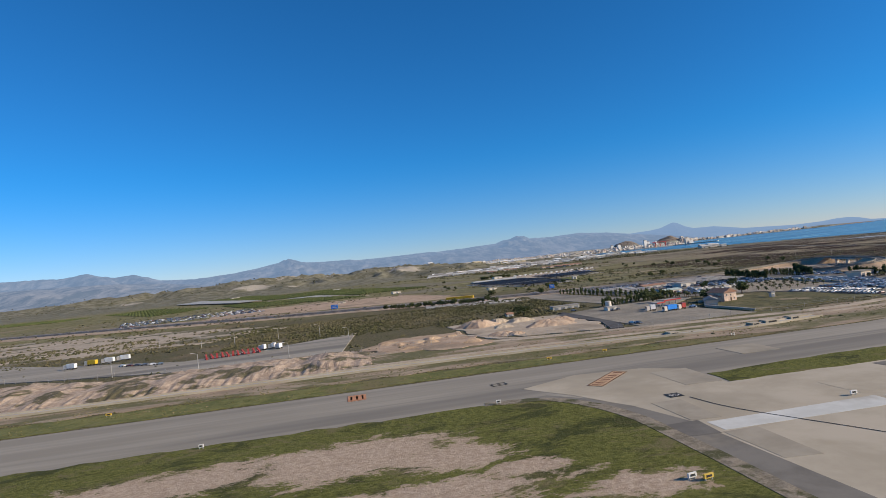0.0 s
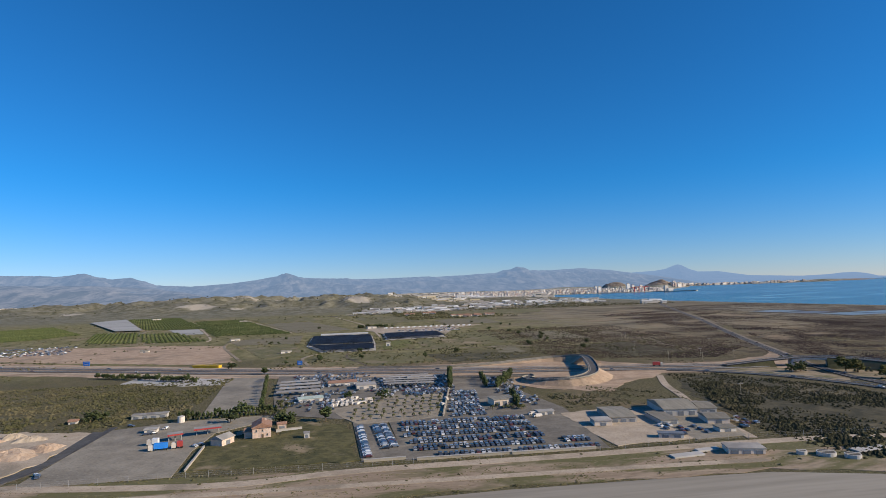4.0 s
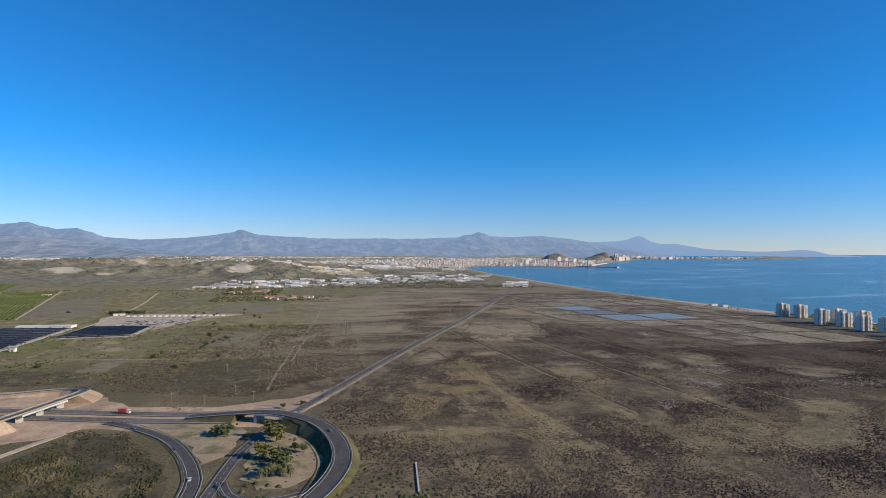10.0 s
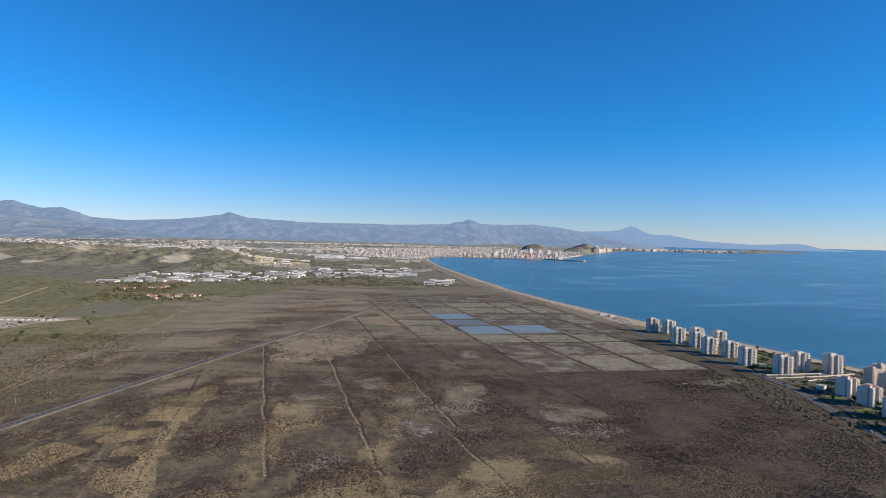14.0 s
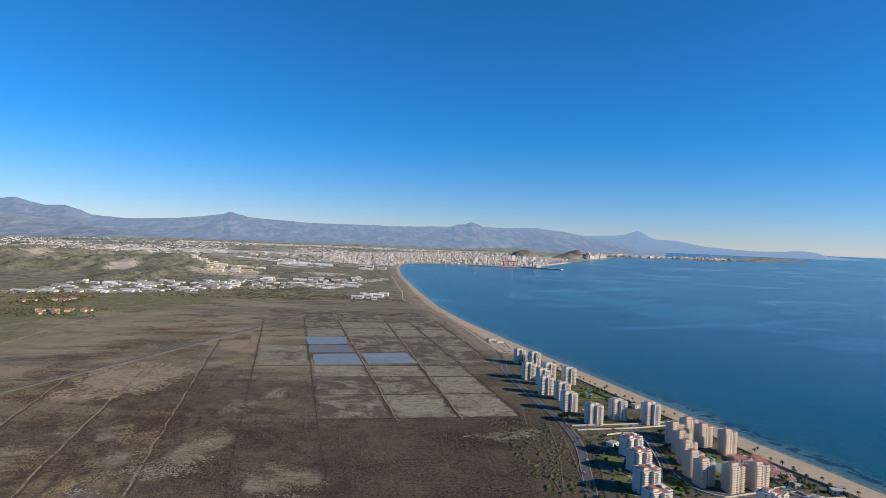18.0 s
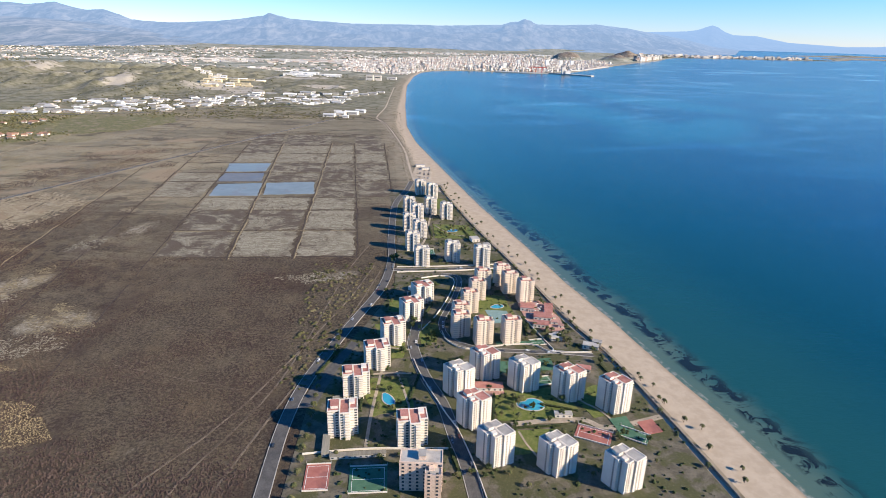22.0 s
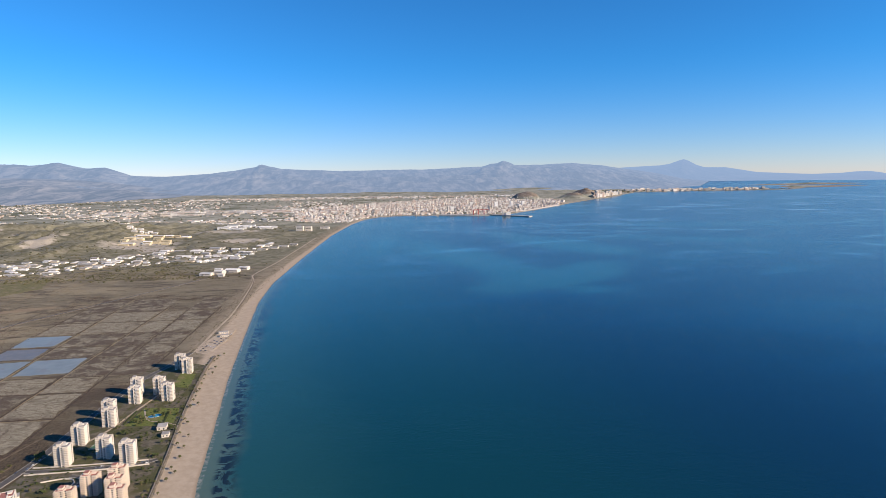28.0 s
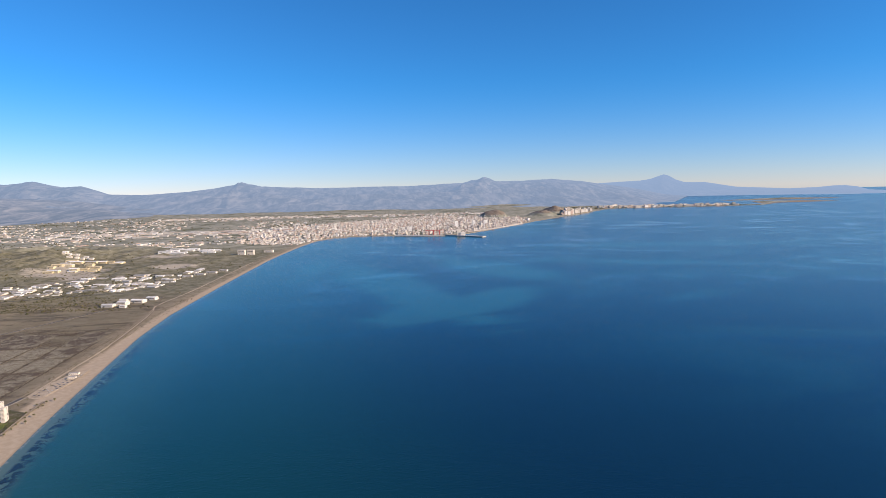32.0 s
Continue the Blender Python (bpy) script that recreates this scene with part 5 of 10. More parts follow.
plate("ground_loop_foot", wavy([(70.3, 34.0), (72.0, 34.2), (73.4, 34.6), (72.4, 32.4), (70.6, 29.4), (68.6, 26), (67.6, 26), (69.2, 30.6)], 0.2, 0.8, 28), SANDY_SCRUB, LAND + 0.019, "sandy scrub below the inner loop", "verge")
plate("ground_wedge", wavy([(60.8, 50.6), (67.2, 50.2), (69.0, 47.4), (68.4, 42.4), (67.2, 40.6), (65.8, 44.6)], 0.25, 0.9, 9), SANDY_SCRUB, LAND + 0.022, "sandy ground between the slip road and the coast road", "verge")

# curling earth ramp and bridge over the motorway
RAMP = [(38.5, 54.0, 0.0), (41.8, 53.0, 0.05), (45.2, 52.2, 0.12), (44.5, 50.8, 0.2), (44.5, 49.2, 0.32), (45.5, 47.9, 0.5), (47.0, 47.2, 0.62), (48.5, 47.6, 0.74), (49.8, 48.9, 0.85), (50.8, 51.2, 0.95), (51.8, 54.2, 1.0), (52.7, 57.2, 1.0), (53.2, 59.6, 0.92), (52.7, 61.4, 0.75),
        (50.8, 62.4, 0.5), (47.8, 62.2, 0.3), (43.5, 61.6, 0.1), (38.5, 61.8, 0.0), (30, 64.2, 0)]
RAMP = [(x, y, 0.68 * z) for x, y, z in RAMP]
over = road("road_overpass", "curling overpass ramp with pale parapets", RAMP, 0.75, ASPHALT, z=LAND + 0.06, edge=True)
s = Shape()
for side in (-1, 1):
    band(over, 0.05, LAND + 0.14, side * 0.42, 0.12, s)
thing("trim_overpass_parapet", "pale concrete parapets of the overpass", "parapet", shape=s, mat=surface("parapet_concrete", (0.22, 0.20, 0.165), (0.30, 0.272, 0.225), 1.5, 0.9), kind="structure")
s = bank_rows(over, 0.46, 2.0, lambda q: q[2] > 0.03 and not (52.6 < q[1] < 57.4 and q[0] > 50.5))
thing("ground_overpass_bank", "bare orange earth embankment of the overpass", "embankment", shape=s, mat=EARTH, kind="structure")
plate("ground_overpass_foot", wavy([(43.7, 50.6), (43.6, 48.2), (45.0, 46.2), (47.4, 43.4), (48.9, 42.9), (50.4, 44.8), (52.4, 48.4), (54.6, 48.4), (55.2, 50.4), (51.0, 51.4), (46.0, 52.4)], 0.25, 0.7, 27), EARTH, LAND + 0.018, "bare orange earth at the foot of the overpass bank", "bare earth")
bridge = thing("bridge", "pale concrete road bridge over the motorway", "bridge")
part("deck", band([q for q in over if 51.6 < q[1] < 58.4 and q[0] > 50.4], 0.9, LAND - 0.02, thick=0.14), PALE_CONCRETE, bridge)
for x, y in ((51.35, 52.9), (51.95, 54.8), (52.6, 56.9)):
    part("pier", Shape().box(x, y, LAND - 0.02, 0.5, 0.14, 0.64, 20), PALE_CONCRETE, bridge)
bridge2 = thing("bridge", "dark road bridge carrying the loop over the coast road", "bridge")
part("deck", band([q for q in loop if 69.2 < q[0] < 72.4 and q[1] > 47], 1.3, LAND + 0.0, thick=0.12), PALE_CONCRETE, bridge2)
for x, y in ((69.6, 50.2), (72.2, 48.7)):
    part("abutment", Shape().box(x, y, LAND - 0.02, 0.25, 1.2, 0.62, -25), PALE_CONCRETE, bridge2)

plate("ground_thicket", wavy([(51.6, 29.4), (52.8, 37), (54.4, 43), (57.6, 48.4), (60.6, 47.6), (63.4, 43.8), (65.2, 40.0), (66.1, 36.4), (66.0, 31), (64.6, 24), (58, 24)], 0.3, 0.9, 25),
      surface("thicket_floor", (0.040, 0.038, 0.020), (0.092, 0.080, 0.044), 1.2, 0.95, (0.135, 0.112, 0.064), 0.3, 0.53, 0.64, 0.7, 0.06), LAND + 0.012, "dark thicket floor beside the slip road", "scrub")
road("road_dirt_diagonal", "pale straight dirt road through scrub", [(49.8, 28.5), (51.2, 35.4), (52.7, 40.2), (53.9, 44.4), (56.0, 49.2)], 0.55, PALE_EARTH, LAND + 0.03, edge=False)
for k, line in enumerate(([(69.2, 60.6), (69.3, 66), (69.9, 78), (70.6, 92), (72.6, 118), (73.6, 150), (76, 178)], [(70.6, 75.6), (71.3, 88), (72.0, 98)], [(70.1, 72.4), (76.2, 71.6)], [(77, 74), (88, 74.5)], [(87, 100), (100, 124), (112, 148), (120, 170)], [(105.8, 98.3), (106, 120), (110, 140), (126, 150), (152, 165)],
                              [(125, 126.5), (145, 131.4), (164.3, 136.2)], [(155.6, 236), (163, 205), (167, 175), (168.4, 160)], [(36, 128), (40, 150), (46, 180), (52, 205)], [(31, 66), (28.5, 78), (33, 92), (46, 118), (52, 130)], [(100.3, 175), (102, 205)], [(146.5, 30), (147.7, 34.8), (152.7, 43.4), (159.6, 62.6), (162.6, 74)], [(149.6, 30), (150.5, 35.1), (155.2, 47.4), (159.1, 71.1), (162.2, 84)], [(153, 34), (156.4, 46), (160.6, 60), (163.4, 72)], [(140, 50.4), (150, 46.6), (154.6, 45.2)], [(141, 58), (152, 55.6), (158.4, 54)])):
    road("road_track_%d" % (k + 1), "narrow pale track across the marsh", line, 0.26 if k < 11 else (0.15 if k < 14 else 0.07), MARSH_TRACK if k > 1 else TRACK, LAND + 0.03, edge=False, step=2.5)


# ---- vehicles ----
def paint(name, source):
    m, nt, p = blank(name, 0.35)
    node = nt.nodes.new("ShaderNodeObjectInfo") if source == "object" else nt.nodes.new("ShaderNodeNewGeometry")
    r = nt.nodes.new("ShaderNodeValToRGB")
    r.color_ramp.interpolation = "CONSTANT"
    cols = [(0.70, 0.70, 0.69), (0.30, 0.32, 0.35), (0.04, 0.055, 0.09), (0.13, 0.15, 0.18), (0.025, 0.027, 0.03), (0.08, 0.10, 0.14), (0.05, 0.06, 0.085), (0.55, 0.56, 0.57), (0.11, 0.03, 0.025), (0.10, 0.13, 0.17), (0.05, 0.06, 0.08), (0.42, 0.44, 0.46)]
    el = r.color_ramp.elements
    while len(el) < len(cols):
        el.new(0.5)
    for k, c in enumerate(cols):
        el[k].position, el[k].color = k / len(cols), (*c, 1)
    nt.links.new(node.outputs["Random" if source == "object" else "Random Per Island"], r.inputs[0])
    nt.links.new(r.outputs[0], p.inputs["Base Color"])
    p.inputs["Coat Weight"].default_value = 0.5
    return m


CAR_PAINT, CAR_PAINT_JOINED = paint("car_paint", "object"), paint("car_paint_joined", "island")


def car_body(s, m, long=0.44, tall=0.135):
    """Hull with sloping bonnet and cabin, one closed skin; along y."""
    prof = [(-0.5, 0.25), (-0.5, 0.55), (-0.42, 0.62), (-0.34, 0.96), (0.10, 1.0), (0.27, 0.64), (0.46, 0.56), (0.5, 0.40), (0.5, 0.22)]
    v = []
    for side in (-1, 1):
        for a, b in prof:
            w = 0.088 if b < 0.7 else 0.070
            v.append(m @ Vector((side * w, a * long, b * tall)))
    n = len(prof)
    f = [tuple(range(n)), tuple(range(2 * n - 1, n - 1, -1))] + [(i, n + i, n + (i + 1) % n, (i + 1) % n) for i in range(n)]
    s.add(v, f)


def car_glass(s, m, long=0.44, tall=0.135):
    for side in (-1, 1):
        q = [(side * 0.0845, -0.37, 0.66), (side * 0.0845, 0.20, 0.68), (side * 0.0725, 0.08, 0.93), (side * 0.0725, -0.31, 0.91)]
        s.add([m @ Vector((a, b * long, c * tall)) for a, b, c in q], [(0, 1, 2, 3) if side > 0 else (3, 2, 1, 0)])
    for q in ([(-0.072, 0.262, 0.68), (0.072, 0.262, 0.68), (0.064, 0.122, 0.975), (-0.064, 0.122, 0.975)], [(0.07, -0.425, 0.66), (-0.07, -0.425, 0.66), (-0.062, -0.352, 0.93), (0.062, -0.352, 0.93)]):
        s.add([m @ Vector((a, b * long + (0.006 if b > 0 else -0.006), c * tall)) for a, b, c in q], [(0, 1, 2, 3)])


ID4 = Matrix.Identity(4)
CAR = Shape()
car_body(CAR, ID4)
CAR_MESH = CAR.mesh("car", CAR_PAINT)
GLASS = Shape()
car_glass(GLASS, ID4)
GLASS_MESH = GLASS.mesh("car_window", DARK_GLASS)
WHEEL = Shape()
ring = [(0.045 * math.cos(2 * math.pi * i / 8), 0.045 * math.sin(2 * math.pi * i / 8)) for i in range(8)]
WHEEL.add([(sx, a, b) for sx in (-0.014, 0.014) for a, b in ring], [tuple(range(7, -1, -1)), tuple(range(8, 16))] + [(i, (i + 1) % 8, 8 + (i + 1) % 8, 8 + i) for i in range(8)])
WHEEL_MESH = WHEEL.mesh("wheel", RUBBER)


def car(x, y, turn, label, group, z=LAND + 0.03):
    ob = new("car", CAR_MESH)
    tagged(ob, label, "car", group)
    ob.matrix_basis = Matrix.Translation((x, y, z)) @ Matrix.Rotation(radians(turn), 4, "Z")
    part("window_glass", GLASS_MESH, None, ob)
    for a in (-0.078, 0.078):
        for b in (-0.14, 0.14):
            w = part("wheel", WHEEL_MESH, None, ob)
            w.location = (a, b, 0.042)
    return ob


def lorry(x, y, turn, colour, label, long=1.2, z=LAND + 0.03):
    t = thing("lorry", label, "lorry", "lorries", at=Matrix.Translation((x, y, z)) @ Matrix.Rotation(radians(turn), 4, "Z"))
    part("cab", Shape().box(0, long / 2 - 0.10, 0.05, 0.24, 0.22, 0.27, 0, 0.94), WHITE_WALL, t)
    part("windscreen", Shape().box(0, long / 2 + 0.006, 0.18, 0.20, 0.012, 0.10), DARK_GLASS, t)
    part("trailer", Shape().box(0, -0.12, 0.10, 0.25, long - 0.28, 0.28), colour, t)
    for a in (-0.10, 0.10):
        for b in (-long * 0.42, -long * 0.3, long * 0.15, long * 0.4):
            w = part("wheel", WHEEL_MESH, None, t)
            w.location = (a, b, 0.045)


RED_PAINT = surface("red_lorry_paint", (0.34, 0.045, 0.042), (0.42, 0.07, 0.06), 2.0, 0.4, relief=0.0)
BLUE_PAINT = surface("blue_paint", (0.03, 0.22, 0.70), (0.05, 0.28, 0.78), 2.0, 0.4, relief=0.0)
YELLOW_PAINT = surface("yellow_paint", (0.55, 0.36, 0.02), (0.63, 0.43, 0.04), 2.0, 0.45, relief=0.0)
WHITE_PAINT = surface("white_vehicle_paint", (0.70, 0.70, 0.69), (0.78, 0.78, 0.77), 2.0, 0.35, relief=0.0)


def along(line, u):
    pts = smooth_line(line, 1.0)
    i = min(len(pts) - 2, int(u * (len(pts) - 1)))
    d = pts[i + 1] - pts[i]
    return pts[i], math.degrees(math.atan2(d[1], d[0])) - 90


for line, us, sgn in ((off, (0.12, 0.2, 0.33, 0.38, 0.5, 0.58, 0.66, 0.78), -1), (low, (0.1, 0.24, 0.3, 0.44, 0.55, 0.7, 0.83, 0.9), 1), (COASTROAD, (0.06, 0.09, 0.12, 0.15, 0.2, 0.27, 0.33, 0.42, 0.5, 0.62, 0.7, 0.85), 1), (SLIP, (0.08, 0.22, 0.34), 1), (STREETS[0][1], (0.55, 0.62, 0.7, 0.76, 0.82, 0.88), 1), (STREETS[3][1], (0.35, 0.5, 0.66), 1)):
    for u in us:
        q, a = along(line, u)
        car(q[0] + 0.22 * sgn * math.cos(radians(a)), q[1] + 0.22 * sgn * math.sin(radians(a)), a + (180 if sgn < 0 else 0), "car driving on the dark road", "cars on the roads", LAND + (0.06 if line not in (STREETS[0][1], STREETS[3][1]) else 0.05))
q, a = along(off, 0.93)
lorry(q[0], q[1], a, RED_PAINT, "red articulated lorry on the motorway", 0.95, LAND + 0.06)
q, a = along(loop, 0.28)
car(q[0], q[1], a, "pale car on the loop ramp", "cars on the roads", LAND + 0.06 + float(q[2]))


def road_sign(x, y, w, h, label):
    t = thing("road_sign", label, "road sign", "motorway signs", at=Matrix.Translation((x, y, LAND)) @ Matrix.Rotation(radians(-22), 4, "Z"))
    part("panel", Shape().box(0, 0, 0.25, w, 0.03, h), BLUE_PAINT, t, "blue painted metal panel")
    for k in range(2):
        part("text_bar", Shape().box(0, -0.02, 0.25 + h * (0.25 + 0.4 * k), w * 0.6, 0.012, h * 0.13), LINE_WHITE, t, "white bar on the sign")
    for a in (-0.35, 0.35):
        part("post", Shape().tube(a * w, 0.03, -0.04, 0.025, 0.5, 6), STEEL, t)


road_sign(-2.6, 78.0, 0.95, 0.5, "large blue motorway sign on two posts")
road_sign(23.6, 67.9, 0.6, 0.45, "blue motorway sign on two posts")


# ---- the airfield ----
def worn_grass(name, spots):
    """Grass worn to bare earth round the given spots: x, y, and the radii along x and y."""
    m, nt, p = blank(name, 0.95)
    p.inputs["Specular IOR Level"].default_value = 0.1
    xyz = nt.nodes.new("ShaderNodeSeparateXYZ")
    nt.links.new(nt.nodes.new("ShaderNodeNewGeometry").outputs["Position"], xyz.inputs[0])
    tiny, mid = noise_at(nt, 9.0, 6.0, 0.75, 0.2, (0.7, 1, 1)), noise_at(nt, 1.3, 8.0, 0.76, 0.5, (0.6, 1, 1))
    col = mixer(nt, (0.078, 0.088, 0.020), (0.172, 0.168, 0.048), ramp(nt, tiny, 0.36, 0.66))
    col = mixer(nt, col, (0.165, 0.142, 0.068), ramp(nt, mid, 0.52, 0.64))
    col = mixer(nt, col, (0.040, 0.046, 0.016), ramp(nt, noise_at(nt, 0.9, 7.0, 0.74, 0.6, (0.6, 1, 1)), 0.50, 0.60, 0.0, 0.75))
    bare = None
    for x, y, a, b in spots:
        u = maths(nt, "POWER", maths(nt, "DIVIDE", maths(nt, "SUBTRACT", xyz.outputs[0], x), a), 2.0)
        v = maths(nt, "POWER", maths(nt, "DIVIDE", maths(nt, "SUBTRACT", xyz.outputs[1], y), b), 2.0)
        d = maths(nt, "SQRT", maths(nt, "ADD", u, v))
        bare = d if bare is None else maths(nt, "MINIMUM", bare, d)
    rag = maths(nt, "ADD", bare, maths(nt, "MULTIPLY", maths(nt, "SUBTRACT", mid, 0.5), 3.2))
    rag = maths(nt, "ADD", rag, maths(nt, "MULTIPLY", maths(nt, "SUBTRACT", tiny, 0.5), 1.2))
    earth = mixer(nt, (0.35, 0.265, 0.19), (0.50, 0.395, 0.295), ramp(nt, tiny, 0.35, 0.65))
    nt.links.new(mixer(nt, earth, col, ramp(nt, rag, 0.85, 1.1)), p.inputs["Base Color"])
    bump(nt, p, tiny, 0.8, 0.05)
    return m


INFIELD = worn_grass("worn_infield", [(-4.5, 14.6, 3.0, 1.0), (-0.5, 14.4, 2.8, 1.4), (1.6, 13.4, 1.5, 0.9), (0.8, 11.2, 2.8, 0.8), (-12, 14.2, 4.0, 1.2), (4.9, 10.2, 1.2, 0.6), (3.2, 12.0, 0.8, 0.5), (-6, 11.5, 3, 0.8), (-22, 13.5, 5, 1.5)])
ISLAND = worn_grass("worn_island", [(17.8, 15.2, 0.7, 0.5), (17.0, 13.3, 0.6, 0.4), (20.0, 14.8, 1.2, 0.7), (21.2, 12.0, 1.6, 0.8), (24.2, 15.4, 1.1, 0.5), (24, 11, 1.6, 1.0)])
plate("road_taxiway", [(-200, 22.8), (-60, 22.6), (22, 22.4), (26.7, 23.1), (31, 23.9), (36, 24), (42, 23.8), (47, 23.5), (51, 22.2), (55, 19), (57.5, 13), (58, 0), (57, -60), (-200, -60)], TAXIWAY, LAND + 0.012, "broad worn grey taxiway and runway surface", "taxiway")
plate("ground_infield", wavy([(-200, 17.7), (-60, 17.6), (-6, 17.6), (3.4, 17.6), (5.4, 17.2), (6.3, 15.9), (6.9, 13.5), (6.9, 8.0), (6.6, 0), (6, -22), (-200, -22)], 0.14, 0.6, 4), INFIELD, LAND + 0.016, "patchy green infield grass beside the taxiway", "grass")
plate("road_apron", [(5.2, 19.0), (7.4, 20.0), (9.7, 19.6), (10.9, 18.6), (10.75, 16.15), (15.6, 16.15), (16.1, 15.9), (16.2, 12.6), (17.2, 0), (18, -22), (7.4, -22), (7.5, 9.0), (7.6, 13.4), (7.0, 15.6), (6.3, 17.2)], CONCRETE, LAND + 0.018, "pale concrete apron with darker repair slabs", "apron")
SHOULDER = surface("grey_shoulder", (0.15, 0.138, 0.118), (0.20, 0.185, 0.158), 0.9, 0.9, (0.25, 0.22, 0.17), 0.4, 0.52, 0.7, 0.1, 0.02)
plate("road_shoulder", [(6.5, 16.6), (7.2, 15.2), (7.7, 13.2), (7.8, 8), (7.9, -22), (6.7, -22), (6.9, 8), (6.95, 13.4), (6.5, 15.4), (5.6, 17.0), (4.0, 17.7), (5.6, 17.7)], SHOULDER, LAND + 0.021, "darker asphalt shoulder round the apron", "shoulder")
SLAB_PALE = surface("pale_slab", (0.50, 0.50, 0.46), (0.60, 0.60, 0.56), 0.7, 0.9, (0.31, 0.285, 0.24), 0.3, 0.5, 0.7, 0.1, 0.02)
SLAB_TAN = surface("tan_slab", (0.29, 0.255, 0.195), (0.36, 0.32, 0.25), 0.7, 0.9, (0.18, 0.165, 0.135), 0.3, 0.5, 0.7, 0.1, 0.02)
SLAB_DARK = surface("dark_slab", (0.13, 0.12, 0.105), (0.18, 0.167, 0.145), 0.7, 0.9, (0.10, 0.095, 0.085), 0.3, 0.5, 0.7, 0.1, 0.02)
rng = random.Random(2)
for k, (x, y, w, d, mat) in enumerate(((10.2, 12.6, 4.5, 0.72, SLAB_PALE), (14.4, 12.5, 3.4, 0.7, SLAB_PALE), (7.4, 12.7, 0.72, 1.0, SLAB_DARK), (13.6, 14.0, 2.2, 1.4, CONCRETE), (15.75, 14.4, 0.72, 2.9, SLAB_DARK), (8.1, 14.2, 0.75, 1.9, SLAB_TAN), (8.2, 11.2, 0.75, 1.9, SLAB_TAN), (10.2, 17.6, 1.2, 2.2, SLAB_TAN), (14.5, 20.4, 1.5, 1.6, SLAB_TAN))):
    plate("road_slab", [(x - w / 2, y - d / 2), (x + w / 2, y - d / 2 - 0.1), (x + w / 2 + 0.1, y + d / 2), (x - w / 2, y + d / 2)], mat, LAND + 0.022 + 0.001 * (k % 3), "repaired slab of the apron in another grey", "slab")
s = Shape()
for pts in ([(8.9, 15.2), (9.2, 13.6), (10.4, 10.8), (11.5, 8)],):
    band(smooth_line(pts, 0.5), 0.03, LAND + 0.027, 0, 0.002, s)
thing("trim_apron_joint", "dark sealed joints across the apron", "joint", shape=s, mat=BLACK_PAINT, kind="structure")
plate("ground_grass_island", wavy([(10.9, 17.45), (16, 17.75), (24, 17.3), (27.5, 16.2), (28, 8), (26, -20), (19, -20), (17.0, 8), (16.4, 12.6), (16.3, 15.95), (10.85, 16.25)], 0.1, 0.6, 6), ISLAND, LAND + 0.026, "dark green grass island between the pavements", "grass")
plate("ground_grass_strip", wavy([(-200, 25.4), (-30, 25.2), (-8, 24.6), (6, 24.2), (14, 23.9), (17.2, 23.2), (17.5, 22.7), (-60, 22.75), (-200, 22.9)], 0.10, 0.7, 7), GRASS, LAND + 0.017, "narrow green grass strip beside the taxiway", "grass")
plate("road_dark_stand", [(31.9, 21.0), (36.6, 20.5), (44, 19.5), (46, 14), (33.2, 14), (32.6, 18.4)], ASPHALT, LAND + 0.017, "dark asphalt stand with yellow lines", "stand")

RUBBLE = surface("rubbly_edge", (0.17, 0.145, 0.105), (0.30, 0.255, 0.19), 3.0, 0.95, (0.075, 0.075, 0.03), 1.6, 0.48, 0.60, 0.8, 0.04)
thing("ground_rubble_edge", "weedy rubble edge between grass and shoulder", "verge", shape=band(smooth_line([(3.6, 17.62), (5.3, 17.25), (6.2, 16.1), (6.72, 14.3), (6.8, 12.4), (6.78, 9.0), (6.6, 2)], 0.4), 0.42, LAND + 0.0235, -0.05, 0.01), mat=RUBBLE, kind="structure")
# paint on the pavement
def ground_mark(name, x, y, turn, rows, mat, label, z):
    t = thing(name, label, "ground marking", "pavement markings", at=Matrix.Translation((x, y, z)) @ Matrix.Rotation(radians(turn), 4, "Z"))
    for a, b, w, d, m in rows:
        part("stroke", Shape().box(a, b, 0, w, d, 0.002), m or mat, t)
    return t


FADED_ORANGE = surface("faded_orange_paint", (0.42, 0.27, 0.155), (0.52, 0.34, 0.20), 2.5, 0.85, (0.36, 0.30, 0.22), 1.2, 0.5, 0.7, relief=0.0)
RUST_PAINT = surface("dark_rust_paint", (0.11, 0.05, 0.03), (0.20, 0.09, 0.05), 3.0, 0.85, relief=0.0)
panel = ground_mark("ground_marking", 8.1, 18.75, 44, [(0, 0, 2.2, 0.5, FADED_ORANGE), (0, -0.25, 2.24, 0.04, RUST_PAINT), (0, 0.25, 2.24, 0.04, RUST_PAINT), (-1.1, 0, 0.04, 0.46, RUST_PAINT), (1.1, 0, 0.04, 0.46, RUST_PAINT)], BLACK_PAINT, "faded orange ground panel with dark bars and outline", LAND + 0.028)
for k in range(8):
    part("text_bar", Shape().box(-0.95 + 0.27 * k, 0, 0.002, 0.06 + 0.05 * (k % 2), 0.30, 0.002), RUST_PAINT, panel)
ground_mark("ground_marking", -0.25, 21.3, 0, [(0, 0, 0.66, 0.95, LINE_ORANGE)] + [(-0.2 + 0.2 * k, 0, 0.06, 0.6, LINE_WHITE) for k in range(3)], LINE_ORANGE, "red painted ground panel with pale bars", LAND + 0.018)
ground_mark("ground_marking", 27.6, 18.5, 48, [(0, 0, 2.6, 0.62, LINE_YELLOW)] + [(-1.0 + 0.33 * k, 0, 0.07, 0.45, BLACK_PAINT) for k in range(7)] + [(0, -0.33, 2.6, 0.05, BLACK_PAINT), (0, 0.33, 2.6, 0.05, BLACK_PAINT)], BLACK_PAINT, "yellow painted ground panel with dark bars", LAND + 0.018)
